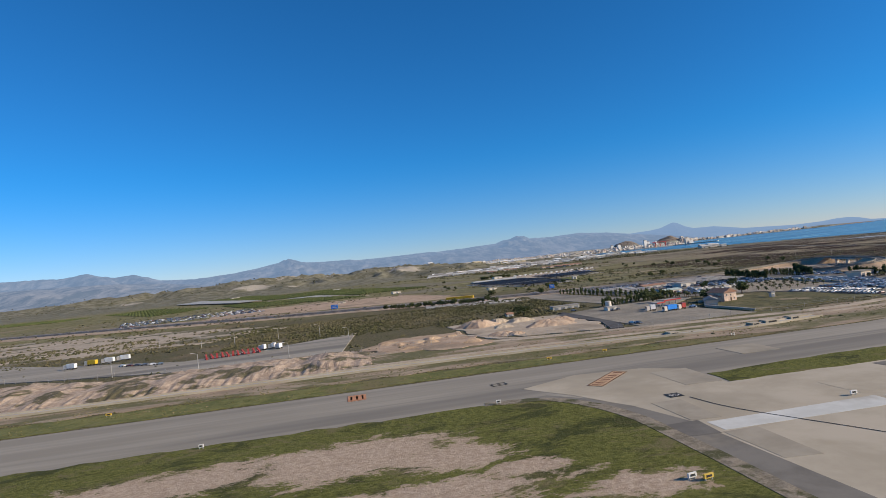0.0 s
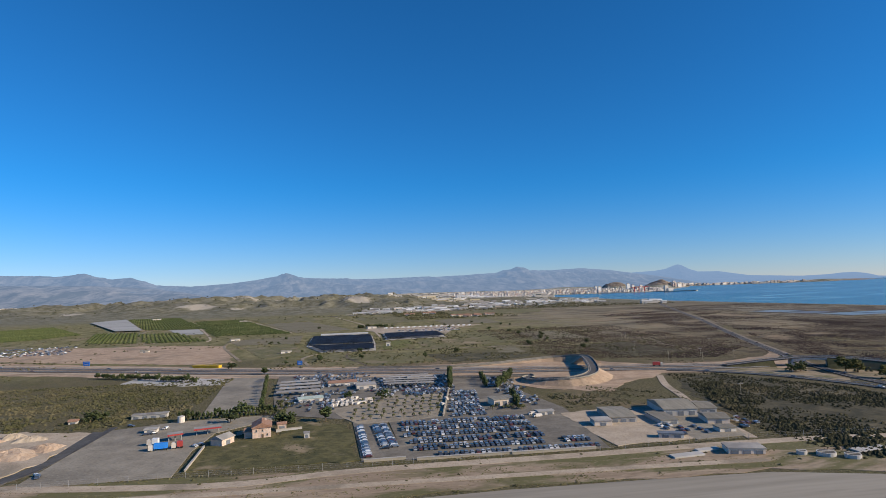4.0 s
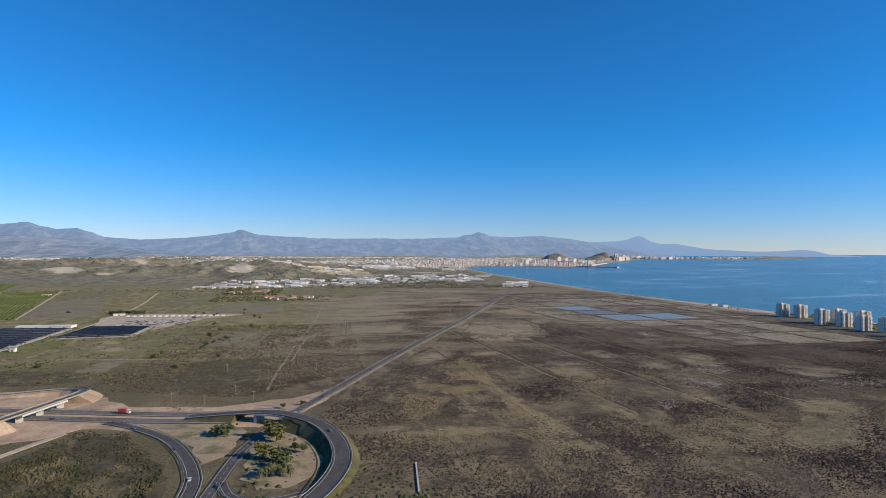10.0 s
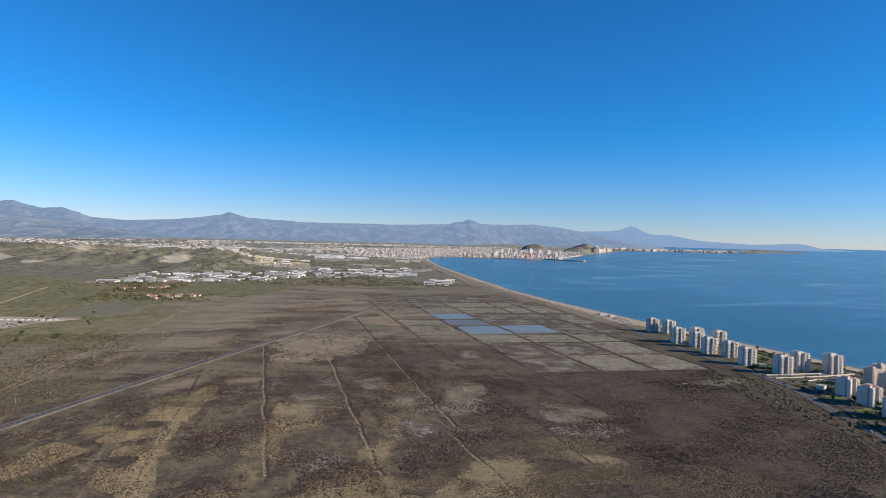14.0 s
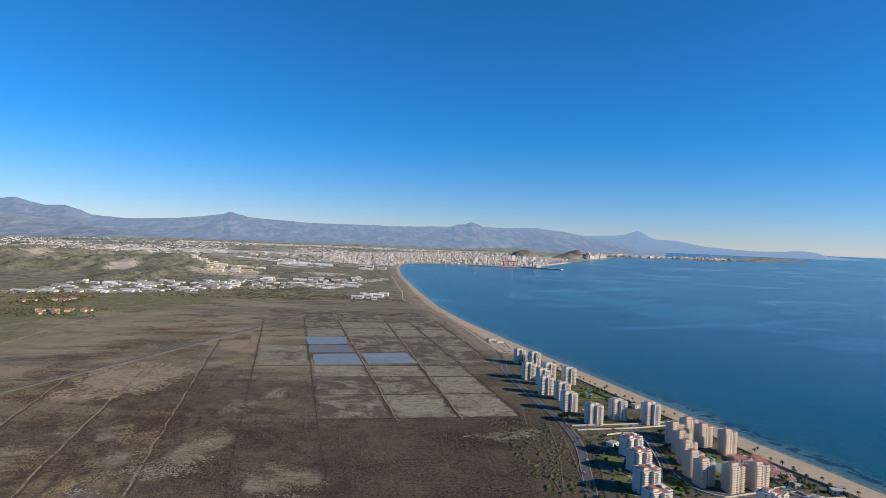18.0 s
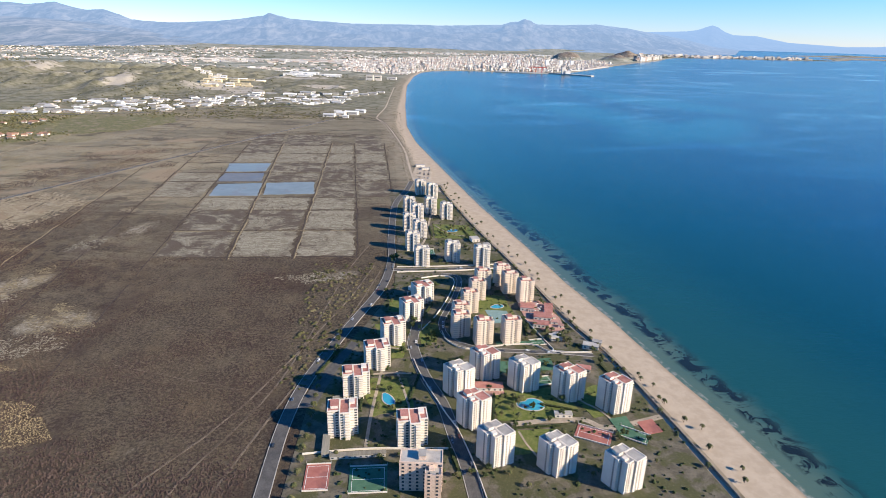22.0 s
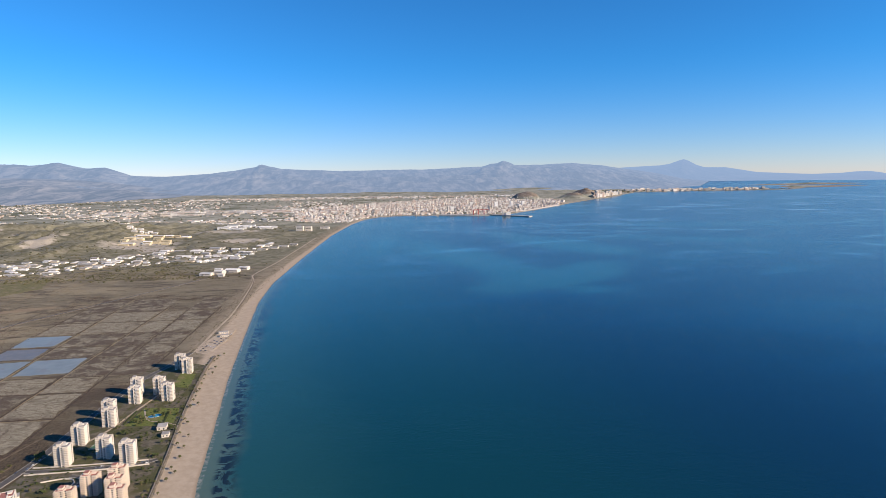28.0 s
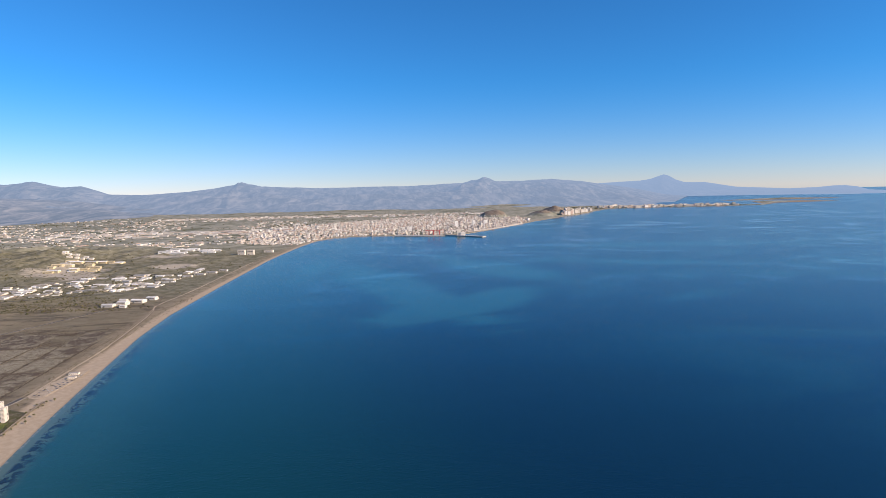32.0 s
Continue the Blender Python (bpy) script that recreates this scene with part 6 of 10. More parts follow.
for x, y in ((25.65, 20.7), (27.8, 19.6)):
    t = ground_mark("painted_cross", x, y, 20, [], BLACK_PAINT, "black painted cross on grey pavement", LAND + 0.018)
    for a in (35, -35):
        o = part("stroke", Shape().box(0, 0, 0, 0.9, 0.13, 0.002), BLACK_PAINT, t)
        o.rotation_euler = (0, 0, radians(a))
        o.location.z = 0.001 if a > 0 else 0
for x, y, w in ((4.7, 20.2, 0.5), (26.2, 21.2, 0.5), (27.1, 19.95, 0.45), (30.9, 22.0, 0.45)):
    ground_mark("painted_box", x, y, 8, [(0, -0.17, w, 0.05, None), (0, 0.17, w, 0.05, None), (-w / 2, 0, 0.05, 0.36, None), (w / 2, 0, 0.05, 0.36, None), (0, 0, w * 0.3, 0.05, None)], BLACK_PAINT, "black outlined ground marking with pale middle", LAND + 0.020)
letters = bpy.data.curves.new("letters", "FONT")
letters.body, letters.size, letters.align_x, letters.align_y = "C5", 0.27, "CENTER", "CENTER"
plaque = ground_mark("painted_sign", 8.66, 15.6, 180, [(0, 0, 0.42, 0.42, None)], BLACK_PAINT, "black ground sign with pale letters C5", LAND + 0.028)
ob = new("letters", letters)
ob.data.materials.append(LINE_WHITE)
ob.parent, ob.location = plaque, (0, 0, 0.004)
s = Shape()
for pts in ([(33.5, 20.6), (35.6, 19.6), (36.4, 18.2), (36.2, 16)], [(32.2, 20.6), (38, 19.4), (44, 18.6)], [(36.4, 20.4), (37.0, 19.6), (38.6, 19.5)]):
    band(smooth_line(pts, 0.4), 0.07, LAND + 0.022, 0, 0.002, s)
thing("trim_stand_lines", "yellow painted curves on the dark stand", "ground marking", shape=s, mat=LINE_YELLOW, kind="structure")


def taxi_sign(x, y, turn, w, kind):
    t = thing("taxiway_sign", "low %s taxiway sign on short legs" % kind, "airfield sign", "taxiway signs", at=Matrix.Translation((x, y, LAND + 0.03)) @ Matrix.Rotation(radians(turn), 4, "Z"))
    w *= 0.6
    part("panel", Shape().box(0, 0, 0.03, w, 0.04, 0.08), {"yellow": LINE_YELLOW, "white": LINE_WHITE}[kind], t)
    part("text_bar", Shape().box(0, -0.024, 0.05, w * 0.6, 0.006, 0.04), BLACK_PAINT, t, "dark bar on the sign")
    for a in (-0.35, 0.35):
        part("leg", Shape().box(a * w, 0, -0.02, 0.02, 0.02, 0.06), STEEL, t)


for q in ((5.98, 9.9, 10, 0.34, "yellow"), (5.75, 10.05, 10, 0.3, "white"), (12.2, 13.2, 0, 0.3, "white"), (-4.6, 17.4, 0, 0.22, "white"), (-9.6, 24.2, 0, 0.35, "yellow"), (7.7, 23.5, 0, 0.35, "yellow"), (10.2, 23.6, 0, 0.3, "yellow"), (4.0, 17.5, 0, 0.25, "white"), (16.0, 23.3, 0, 0.3, "white")):
    taxi_sign(*q)

# strip between taxiway and fence: canal, dirt road, broken ground
plate("ground_rough_strip", wavy([(-200, 46), (-40, 37), (-16, 31), (-3, 31), (1, 32.5), (6, 31), (14, 30), (22, 28.8), (31, 28.3), (42, 28.3), (58, 27.3), (70, 24), (80, 16), (84, 0), (58.4, 0), (58, 13), (55.4, 19.3), (51.2, 22.5), (47, 23.8), (36, 24.3), (31, 24.2), (22, 22.7), (17.6, 23), (14, 24.1), (-8, 24.9), (-200, 25.6)], 0.25, 1.2, 11),
      surface("rough_strip", (0.27, 0.205, 0.14), (0.38, 0.30, 0.215), 0.9, 0.95, (0.125, 0.118, 0.048), 0.45, 0.44, 0.56, 0.8, 0.06, stretch=(0.35, 1, 1)), LAND + 0.018, "stony strip of earth and weeds by the airfield", "bare earth")
canal = smooth_line([(-40, 27.8), (-12, 27.2), (0, 26.9), (8, 26.4), (13.3, 25.7), (17.8, 25.0), (20.2, 25.2), (22.0, 25.4)], 1.0)
thing("ground_canal", "pale concrete drainage channel along the airfield", "drain", shape=band(canal, 0.55, LAND + 0.05), mat=PALE_CONCRETE, kind="structure")
s = Shape()
for side in (-1, 1):
    band(canal, 0.07, LAND + 0.11, side * 0.3, 0.12, s)
thing("trim_canal_edge", "raised concrete edges of the drainage channel", "kerb", shape=s, mat=CONCRETE, kind="structure")
for x, y, w in ((14.5, 25.6, 0.5), (18.4, 25.2, 0.4), (19.4, 25.4, 0.7), (20.8, 25.6, 0.5)):
    c = thing("culvert", "small concrete culvert across the drain", "culvert", at=Matrix.Translation((x, y, LAND)))
    part("slab", Shape().box(0, 0, 0, w, 0.5, 0.16), CONCRETE, c)
    # no hole: the mouth's inner dark is painted as a flat black panel
    part("opening", Shape().box(0, -0.253, 0.03, w * 0.6, 0.012, 0.1), BLACK_PAINT, c, "dark culvert mouth")
road("road_perimeter", "pale dusty perimeter road inside the fence", [(-60, 37), (-22, 34.4), (-8, 33.6), (-1, 31.6), (4, 31.8), (9.6, 30.3), (13.7, 29.4), (17.7, 28.5), (21.5, 27.8), (25, 27.4), (30, 28.0), (40, 27.8), (48.5, 27.8), (57, 27.0), (68, 24)], 0.75, PALE_EARTH, LAND + 0.034, edge=False)
road("road_perimeter_inner", "pale earth track along the drain", [(-40, 28.8), (-12, 28.2), (0, 28.0), (10, 27.6), (20, 26.6), (26, 26.2), (34, 25.8), (42, 25.4), (48, 25.0)], 0.5, PALE_EARTH, LAND + 0.036, edge=False)
road("road_quarry_track", "pale earth track curving to the earth pit", [(1.5, 35.6), (5.2, 35.4), (7.0, 34.2), (7.4, 32.6), (8.6, 31.0), (12, 29.8)], 0.45, PALE_EARTH, LAND + 0.04, edge=False)


def mound(name, x, y, rx, ry, h, seed, label, mat, z=LAND):
    """A heap with gullied flanks."""
    rng, n, m = random.Random(seed), 26, 7
    s, v = Shape(), []
    for j in range(m):
        u = j / (m - 1)
        for i in range(n):
            a = 2 * math.pi * i / n
            r = (1 - u) * (1 + 0.16 * math.sin(3 * a + seed) + 0.10 * math.sin(7 * a + seed * 2) * (1 - u)) + 0.03
            v.append((x + rx * r * math.cos(a) * (1 + 0.07 * rng.uniform(-1, 1)), y + ry * r * math.sin(a) * (1 + 0.07 * rng.uniform(-1, 1)), z - 0.05 + h * min(1.0, 1.5 * u ** 0.9) * (1 + 0.16 * rng.uniform(-1, 1) * (1 - 0.5 * u)) + 0.05 * u))
    f = [(j * n + i, j * n + (i + 1) % n, (j + 1) * n + (i + 1) % n, (j + 1) * n + i) for j in range(m - 1) for i in range(n)] + [tuple((m - 1) * n + i for i in range(n))]
    return thing(name, label, "earth heap", "earth heaps", shape=s.add(v, f), mat=mat)


plate("ground_pit", wavy([(7.0, 34.0), (6.4, 41.4), (10, 41.0), (13.9, 39.8), (14.3, 33.2), (13.4, 30.2), (9.1, 31.6)], 0.25, 0.7, 12), PALE_EARTH, LAND + 0.044, "pale levelled floor of the earth pit", "bare earth")
PINK_EARTH = surface("pink_spoil", (0.40, 0.29, 0.205), (0.50, 0.385, 0.285), 1.0, 0.95, (0.31, 0.225, 0.16), 0.5, 0.5, 0.65, 0.9, 0.08)
for k, q in enumerate(((8.0, 38.6, 1.5, 1.0, 0.75, PINK_EARTH), (9.6, 39.6, 0.9, 0.7, 0.5, PALE_EARTH), (10.9, 38.8, 1.1, 0.8, 0.45, PALE_EARTH), (9.2, 36.6, 0.8, 0.6, 0.35, PALE_EARTH), (11.8, 35.0, 1.7, 1.2, 0.6, PINK_EARTH), (13.0, 36.2, 1.0, 0.9, 0.5, PINK_EARTH), (8.3, 33.2, 1.1, 0.7, 0.35, PINK_EARTH), (8.9, 32.6, 0.7, 0.5, 0.3, PINK_EARTH))):
    mound("earth_mound", q[0], q[1], q[2], q[3], q[4] * 0.62, k, "gullied heap of %s earth in the pit" % ("pinkish" if q[5] is PINK_EARTH else "pale sandy"), q[5])
plate("road_pit_lane", [(13.9, 39.9), (14.6, 39.7), (14.95, 33.0), (14.2, 29.9), (13.5, 30.1), (14.35, 33.2)], ASPHALT, LAND + 0.052, "dark asphalt lane along the earth pit", "road")
plate("ground_spoil", wavy([(0.2, 34.2), (2.1, 37.6), (6.0, 37.2), (6.8, 33.4), (7.2, 31.0), (5.2, 30.0), (1.6, 31.6)], 0.3, 0.5, 14), EARTH, LAND + 0.038, "eroded reddish earth beside the perimeter road", "bare earth")
for k in range(16):
    rngk = random.Random(k)
    mound("earth_mound", rngk.uniform(1.0, 6.4), rngk.uniform(31.6, 36.4), rngk.uniform(0.3, 0.8), rngk.uniform(0.2, 0.45), rngk.uniform(0.08, 0.22), 40 + k, "low hump of eroded reddish earth", EARTH)
# the eroded bank below the vehicle yard
s, v = Shape(), []
n, m = 300, 16
for i in range(n):
    x = -22 + 22.8 * i / (n - 1)
    y0 = 29.6 + 0.5 * noise.noise(Vector((x * 0.3, 2.0, 0.0))) if x > -14 else 29.9 + (-14 - x) * 0.5
    hgt = 0.44 * min(1.0, (0.9 - x) / 2.5, (x + 22) / 4 + 0.1) * (0.85 + 0.5 * noise.noise(Vector((x * 0.5, 7.0, 1.0))))
    for j in range(m):
        u = j / (m - 1)
        y = y0 - 2.6 + 8.0 * u ** 1.3
        rise = min(1.0, (u / 0.42)) ** 1.4 * min(1.0, (1 - u) * 4)
        rough = noise.fractal(Vector((x * 1.6, y * 0.9, 4.0)), 1.0, 2.1, 5) * 0.07 + noise.noise(Vector((x * 3.4, y * 0.5, 9.0))) * 0.07 * math.sin(math.pi * min(1, u / 0.45))
        v.append((x + 0.1 * noise.noise(Vector((x * 2, y * 2, 1.0))), y, LAND - 0.03 + max(0.0, hgt * rise + rough * min(1, u * 6, (1 - u) * 6))))
f = [(i * m + j, i * m + m + j, i * m + m + 1 + j, i * m + j + 1) for i in range(n - 1) for j in range(m - 1)]
thing("ground_bank", "eroded reddish earth bank below the vehicle yard", "embankment", shape=s.add(v, f), mat=surface("bank_earth", (0.30, 0.225, 0.165), (0.47, 0.37, 0.28), 2.6, 0.95, (0.10, 0.088, 0.045), 0.75, 0.50, 0.60, 0.9, 0.06), kind="structure")
plate("road_vehicle_yard", [(-28, 52), (-22.4, 47), (-11, 39.6), (-5.8, 41.2), (-0.1, 44.6), (-1.0, 34.4), (-10, 34.8), (-18.2, 38.2), (-30, 44)], TAXIWAY, LAND + 0.05, "grey asphalt yard for airport vehicles", "yard")
def boarding_stairs(x, y, turn, k):
    """A low red chassis with a raised flight of steps on props."""
    t = thing("boarding_stairs", "red mobile boarding stairs parked in a row", "boarding stairs", "stairs in the yard", at=Matrix.Translation((x, y, LAND + 0.055)) @ Matrix.Rotation(radians(turn), 4, "Z"))
    part("chassis", Shape().box(0, 0, 0.035, 0.15, 0.46, 0.05), RED_PAINT, t)
    part("flight", Shape().beam((0, -0.22, 0.07), (0, 0.20, 0.27), 0.09), RED_PAINT, t)
    part("platform", Shape().box(0, 0.24, 0.25, 0.13, 0.10, 0.03), WHITE_PAINT if k % 3 == 0 else RED_PAINT, t)
    part("prop", Shape().beam((0, 0.20, 0.06), (0, 0.22, 0.26), 0.03), STEEL, t)
    for a in (-0.07, 0.07):
        for b in (-0.16, 0.16):
            w = part("wheel", WHEEL_MESH, None, t)
            w.location = (a, b, 0.042)


for k in range(11):
    boarding_stairs(-9.5 + 0.31 * k, 39.0 + 0.05 * k + 0.1 * (k % 2), 20 + 12 * math.sin(2.1 * k), k)
for q in ((-6.3, 40.5, 60), (-5.7, 40.8, 70), (-5.2, 40.2, 40)):
    lorry(*q, WHITE_PAINT, "white airport service truck in the yard", 0.5, LAND + 0.055)
for q in ((-19.3, 43.3, 70), (-18.4, 44.3, 70), (-17.4, 44.6, 75), (-16.6, 45.2, 80)):
    lorry(*q, YELLOW_PAINT if q[0] in (-18.4,) else WHITE_PAINT, "pale box lorry parked at the yard's edge", 0.9, LAND + 0.055)
for k in range(6):
    car(-15.2 + 0.55 * k, 41.0 - 0.3 * k, 60 + 9 * k, "white airport car parked in the yard", "cars in the yard", LAND + 0.055)
for x, y in ((-16.5, 52.7), (-12, 48.1), (-9.4, 47.5), (-6, 46.7), (-2.8, 45.4), (-0.6, 40), (-4.0, 34.9), (-9, 35), (-14, 36.2)):
    street_lamp(x, y, 200, 0.9)
for k, pts in enumerate(([(-60, 60), (-30, 52), (-12, 52), (-6, 60), (-20, 72), (-60, 92)],)):
    plate("ground_bare_slope", wavy(pts, 0.9, 1.2, 60), surface("sandy_slope", (0.33, 0.27, 0.195), (0.45, 0.375, 0.285), 0.9, 0.95, (0.125, 0.112, 0.06), 0.22, 0.52, 0.60, 0.8, 0.06, stretch=(0.5, 1, 1)), LAND + 0.02, "pale bare slope behind the vehicle yard", "bare earth")


# ---- car lots and sheds beside the airfield ----
LOT = surface("lot_asphalt", (0.235, 0.210, 0.165), (0.305, 0.274, 0.218), 1.0, 0.9, (0.180, 0.162, 0.130), 0.2, 0.5, 0.7, 0.2, 0.02)
# darker grey than LOT, with paler patches
PACKED_LOT = surface("darker_lot_asphalt", (0.145, 0.131, 0.106), (0.205, 0.185, 0.150), 1.2, 0.9, (0.27, 0.242, 0.195), 0.25, 0.54, 0.68, 0.2, 0.02)
plate("road_lot_west", [(29.6, 38.4), (30.1, 29.4), (32.3, 29.4), (31.6, 38.4)], PACKED_LOT, LAND + 0.03, "grey asphalt of the narrow car lot", "car lot")
plate("road_lot_main", [(32.2, 29.1), (42.2, 28.7), (42.9, 34), (43.4, 38.4), (42.2, 47), (44, 53), (38, 55.6), (30, 57.4), (25, 60), (22.2, 62), (23.2, 50), (24.4, 42), (28.6, 39.4), (31.8, 38.0)], PACKED_LOT, LAND + 0.026, "grey asphalt of the large rental car lot", "car lot")
plate("road_lorry_park", [(14.9, 40.2), (15.0, 29.2), (21.6, 29.2), (21.3, 33.8), (21.6, 37.6), (24.8, 40.6), (24.4, 42), (18.6, 41.6)], LOT, LAND + 0.028, "wide grey lorry park of a filling station", "car lot")
plate("road_empty_lot", [(17.4, 61.6), (21.3, 60.6), (23.0, 43.4), (19.4, 43.4)], LOT, LAND + 0.034, "empty grey lot between hedges", "car lot")
plate("ground_white_strip", wavy([(7.3, 61.3), (7.6, 65.4), (17.4, 61.0), (17.4, 57.5), (14, 57.8)], 0.2, 0.8, 15), PALE_CONCRETE, LAND + 0.03, "pale gravel strip beside the motorway", "gravel")
plate("ground_field", wavy([(21.9, 34.6), (21.8, 29.8), (29.9, 29.6), (29.4, 37.4), (25.4, 39.8), (25.4, 36.2)], 0.2, 0.7, 16), surface("farm_field_grass", (0.062, 0.062, 0.022), (0.135, 0.120, 0.048), 1.7, 0.95, (0.27, 0.215, 0.135), 0.42, 0.55, 0.68, 0.8, 0.05), LAND + 0.036, "rough grassy field beside the farmhouse", "field")
plate("ground_sand_lot", wavy([(42.6, 36.8), (45.6, 37.4), (47.6, 36), (47.2, 29.0), (42.6, 28.9)], 0.15, 0.7, 17), PALE_EARTH, LAND + 0.034, "pale sandy yard beside the sheds", "yard")
plate("road_shed_yard", [(47.2, 37), (52.6, 38), (51.4, 33.6), (49.8, 29.0), (47.0, 28.9)], LOT, LAND + 0.036, "grey concrete yard between sheds", "yard")
road("road_black_lane", "dark new asphalt lane beside the earth pit", [(14.7, 41.0), (14.75, 36), (14.6, 31.6), (13.8, 29.9)], 0.42, ROAD, LAND + 0.05, edge=False)

spots, rng = [], random.Random(11)
for r, (y, x0, x1, dbl) in enumerate(((29.55, 33.9, 42.1, False), (31.0, 32.8, 42.1, True), (32.4, 32.7, 40.2, True), (33.85, 32.5, 40.1, True), (35.25, 32.5, 40.3, True), (36.65, 32.6, 40.2, True), (38.3, 35.9, 38.3, True), (39.6, 36.0, 38.4, True), (40.9, 36.3, 38.6, True), (42.2, 36.5, 38.7, True), (43.5, 36.7, 38.9, True), (44.8, 36.9, 39.1, True), (46.1, 37.1, 39.3, True))):
    for side in ((-0.25, 0.25) if dbl else (0.0,)):
        for k in range(int((x1 - x0) / 0.262)):
            x = x0 + 0.262 * k
            if rng.random() > 0.09 and not (r == 1 and 39.6 < x < 40.6) and not (r == 2 and 36.9 < x < 37.3):
                spots.append((x + rng.uniform(-0.03, 0.03), y + side - 0.05 * (x - x0) + rng.uniform(-0.04, 0.04), (0 if side > 0 else 180) + rng.uniform(-4, 4)))
for xa, xb, ya, yb in ((30.05, 30.42, 36.6, 29.7), (30.95, 31.36, 36.5, 31.0), (31.42, 31.84, 36.7, 31.2)):
    for k in range(int((ya - yb) / 0.285)):
        u = k / ((ya - yb) / 0.285)
        if rng.random() > 0.07:
            spots.append((xa + (xb - xa) * u, ya + (yb - ya) * u, (90 if xa < 31.2 else 270) + rng.uniform(-5, 5)))
near = sorted(spots, key=lambda q: q[1])[:150]
for x, y, a in near:
    car(x, y, a, "parked car in a tight row of the rental lot", "cars in the rental lot")
rest = [q for q in spots if q not in near]
for x0, x1, y0, y1, n in ((24.0, 30, 52, 60, 150), (25, 29, 42.5, 50, 60), (31, 37, 49, 56, 120), (40.6, 43, 40, 53, 120), (33.5, 37, 46.5, 49, 50), (46.4, 48.4, 30, 32.4, 14), (50.4, 52.0, 30.6, 33.4, 14), (24, 31, 44, 60, 170), (31.5, 38, 46, 56, 90)):
    for k in range(n):
        rest.append((x0 + round((x1 - x0) * rng.random() / 0.27) * 0.27, y0 + round((y1 - y0) * rng.random() / 0.66) * 0.66, rng.choice((0, 180)) + rng.uniform(-4, 4)))
for k in range(380):
    u, w = rng.random(), rng.random()
    rest.append((-41 + 22 * u + 5 * w, 112 - 16 * w + 2 * u, rng.choice((60, 150))))
for k in range(130):
    u, w = rng.random(), rng.random()
    rest.append((38 + 12 * u, 112 + 9 * w + 3 * u, rng.choice((0, 90))))
bodies, panes = Shape(), Shape()
for x, y, a in rest:
    m = Matrix.Translation((x, y, LAND + 0.03)) @ Matrix.Rotation(radians(a), 4, "Z")
    car_body(bodies, m)
    car_glass(panes, m)
crowd = thing("parked_cars", "several hundred parked cars in distant rows", "cars", shape=bodies, mat=CAR_PAINT_JOINED, kind="stuff")
tagged(part("window_glass", panes, DARK_GLASS, crowd), kind="stuff")


def shed(x, y, w, d, h, turn, wall, roof, label, rise=0.0, doors=1, name="shed"):
    h *= 0.66
    b = thing(name, label, "building", at=Matrix.Translation((x, y, LAND + 0.03)) @ Matrix.Rotation(radians(turn), 4, "Z"))
    part("wall", Shape().box(0, 0, 0, w, d, h), wall, b)
    if rise:
        part("roof", Shape().gable(0, 0, h, w + 0.1, d + 0.1, 0.03, rise), roof, b)
    else:
        part("roof", Shape().box(0, 0, h, w + 0.08, d + 0.08, 0.05), roof, b)
    for k in range(doors):
        dr = part("door", Shape().box(-w / 2 + (k + 0.5) * w / max(1, doors), -d / 2 - 0.006, 0, min(0.32, w / doors * 0.6), 0.016, min(0.34, h * 0.7)), BLUE_GREY, b, "grey-blue roller door")
        part("lintel", Shape().box(-w / 2 + (k + 0.5) * w / max(1, doors), -d / 2 - 0.008, min(0.34, h * 0.7), min(0.36, w / doors * 0.66), 0.02, 0.02), PALE_CONCRETE, dr)
    return b


def van(x, y, turn, label, group):
    v = thing("van", label, "van", group, at=Matrix.Translation((x, y, LAND + 0.03)) @ Matrix.Rotation(radians(turn), 4, "Z"))
    part("body", Shape().box(0, -0.04, 0.04, 0.2, 0.46, 0.16, 0, 0.92), WHITE_WALL, v)
    part("bonnet", Shape().box(0, 0.235, 0.04, 0.19, 0.1, 0.10, 0, 0.92), WHITE_WALL, v)
    part("windscreen", Shape().box(0, 0.188, 0.125, 0.16, 0.016, 0.06), DARK_GLASS, v)
    for a in (-0.085, 0.085):
        for b in (-0.17, 0.19):
            part("wheel", WHEEL_MESH, None, v).location = (a, b, 0.042)


rng = random.Random(83)
for k in range(24):
    u, w = k % 9, k // 9
    van(28.2 + 0.33 * u + rng.uniform(-0.08, 0.08), 43.3 + 0.12 * u + 1.0 * w + rng.uniform(-0.15, 0.15), rng.choice((0, 180, 90)) + rng.uniform(-25, 25), "white delivery van parked in the rental lot", "rental vans")
van(35.75, 41.6, 12, "white van beside the pale lot wall", "rental vans")
van(36.3, 43.6, 12, "white van beside the pale lot wall", "rental vans")
for x, y in ((40.8, 36.9), (41.2, 37.3), (40.9, 36.2)):
    van(x, y, 100, "white van beside the rental office", "rental vans")

BLUE_GREY = surface("roller_door", (0.12, 0.14, 0.165), (0.19, 0.21, 0.235), 2.0, 0.6, relief=0.1, deep=0.01)
# farmhouse and filling station
b = thing("farmhouse", "old two-storey pink farmhouse with clay tile roof", "building", at=Matrix.Translation((24.45, 36.3, LAND + 0.03)) @ Matrix.Rotation(radians(8), 4, "Z"))
part("wall", Shape().box(0, 0, -0.02, 1.0, 1.5, 0.58), PINK_WALL, b)
part("roof", Shape().gable(0, 0, 0.555, 1.62, 1.14, 0.03, 0.25, 90), TILE_ROOF, b)
part("wing", Shape().box(-0.72, 0.1, -0.02, 0.46, 1.1, 0.34), PINK_WALL, b)
part("wing_roof", Shape().gable(-0.72, 0.1, 0.32, 0.54, 1.16, 0.03, 0.10), TILE_ROOF, b)
part("chimney", Shape().box(0.2, 0.4, 0.60, 0.10, 0.10, 0.24), PINK_WALL, b)
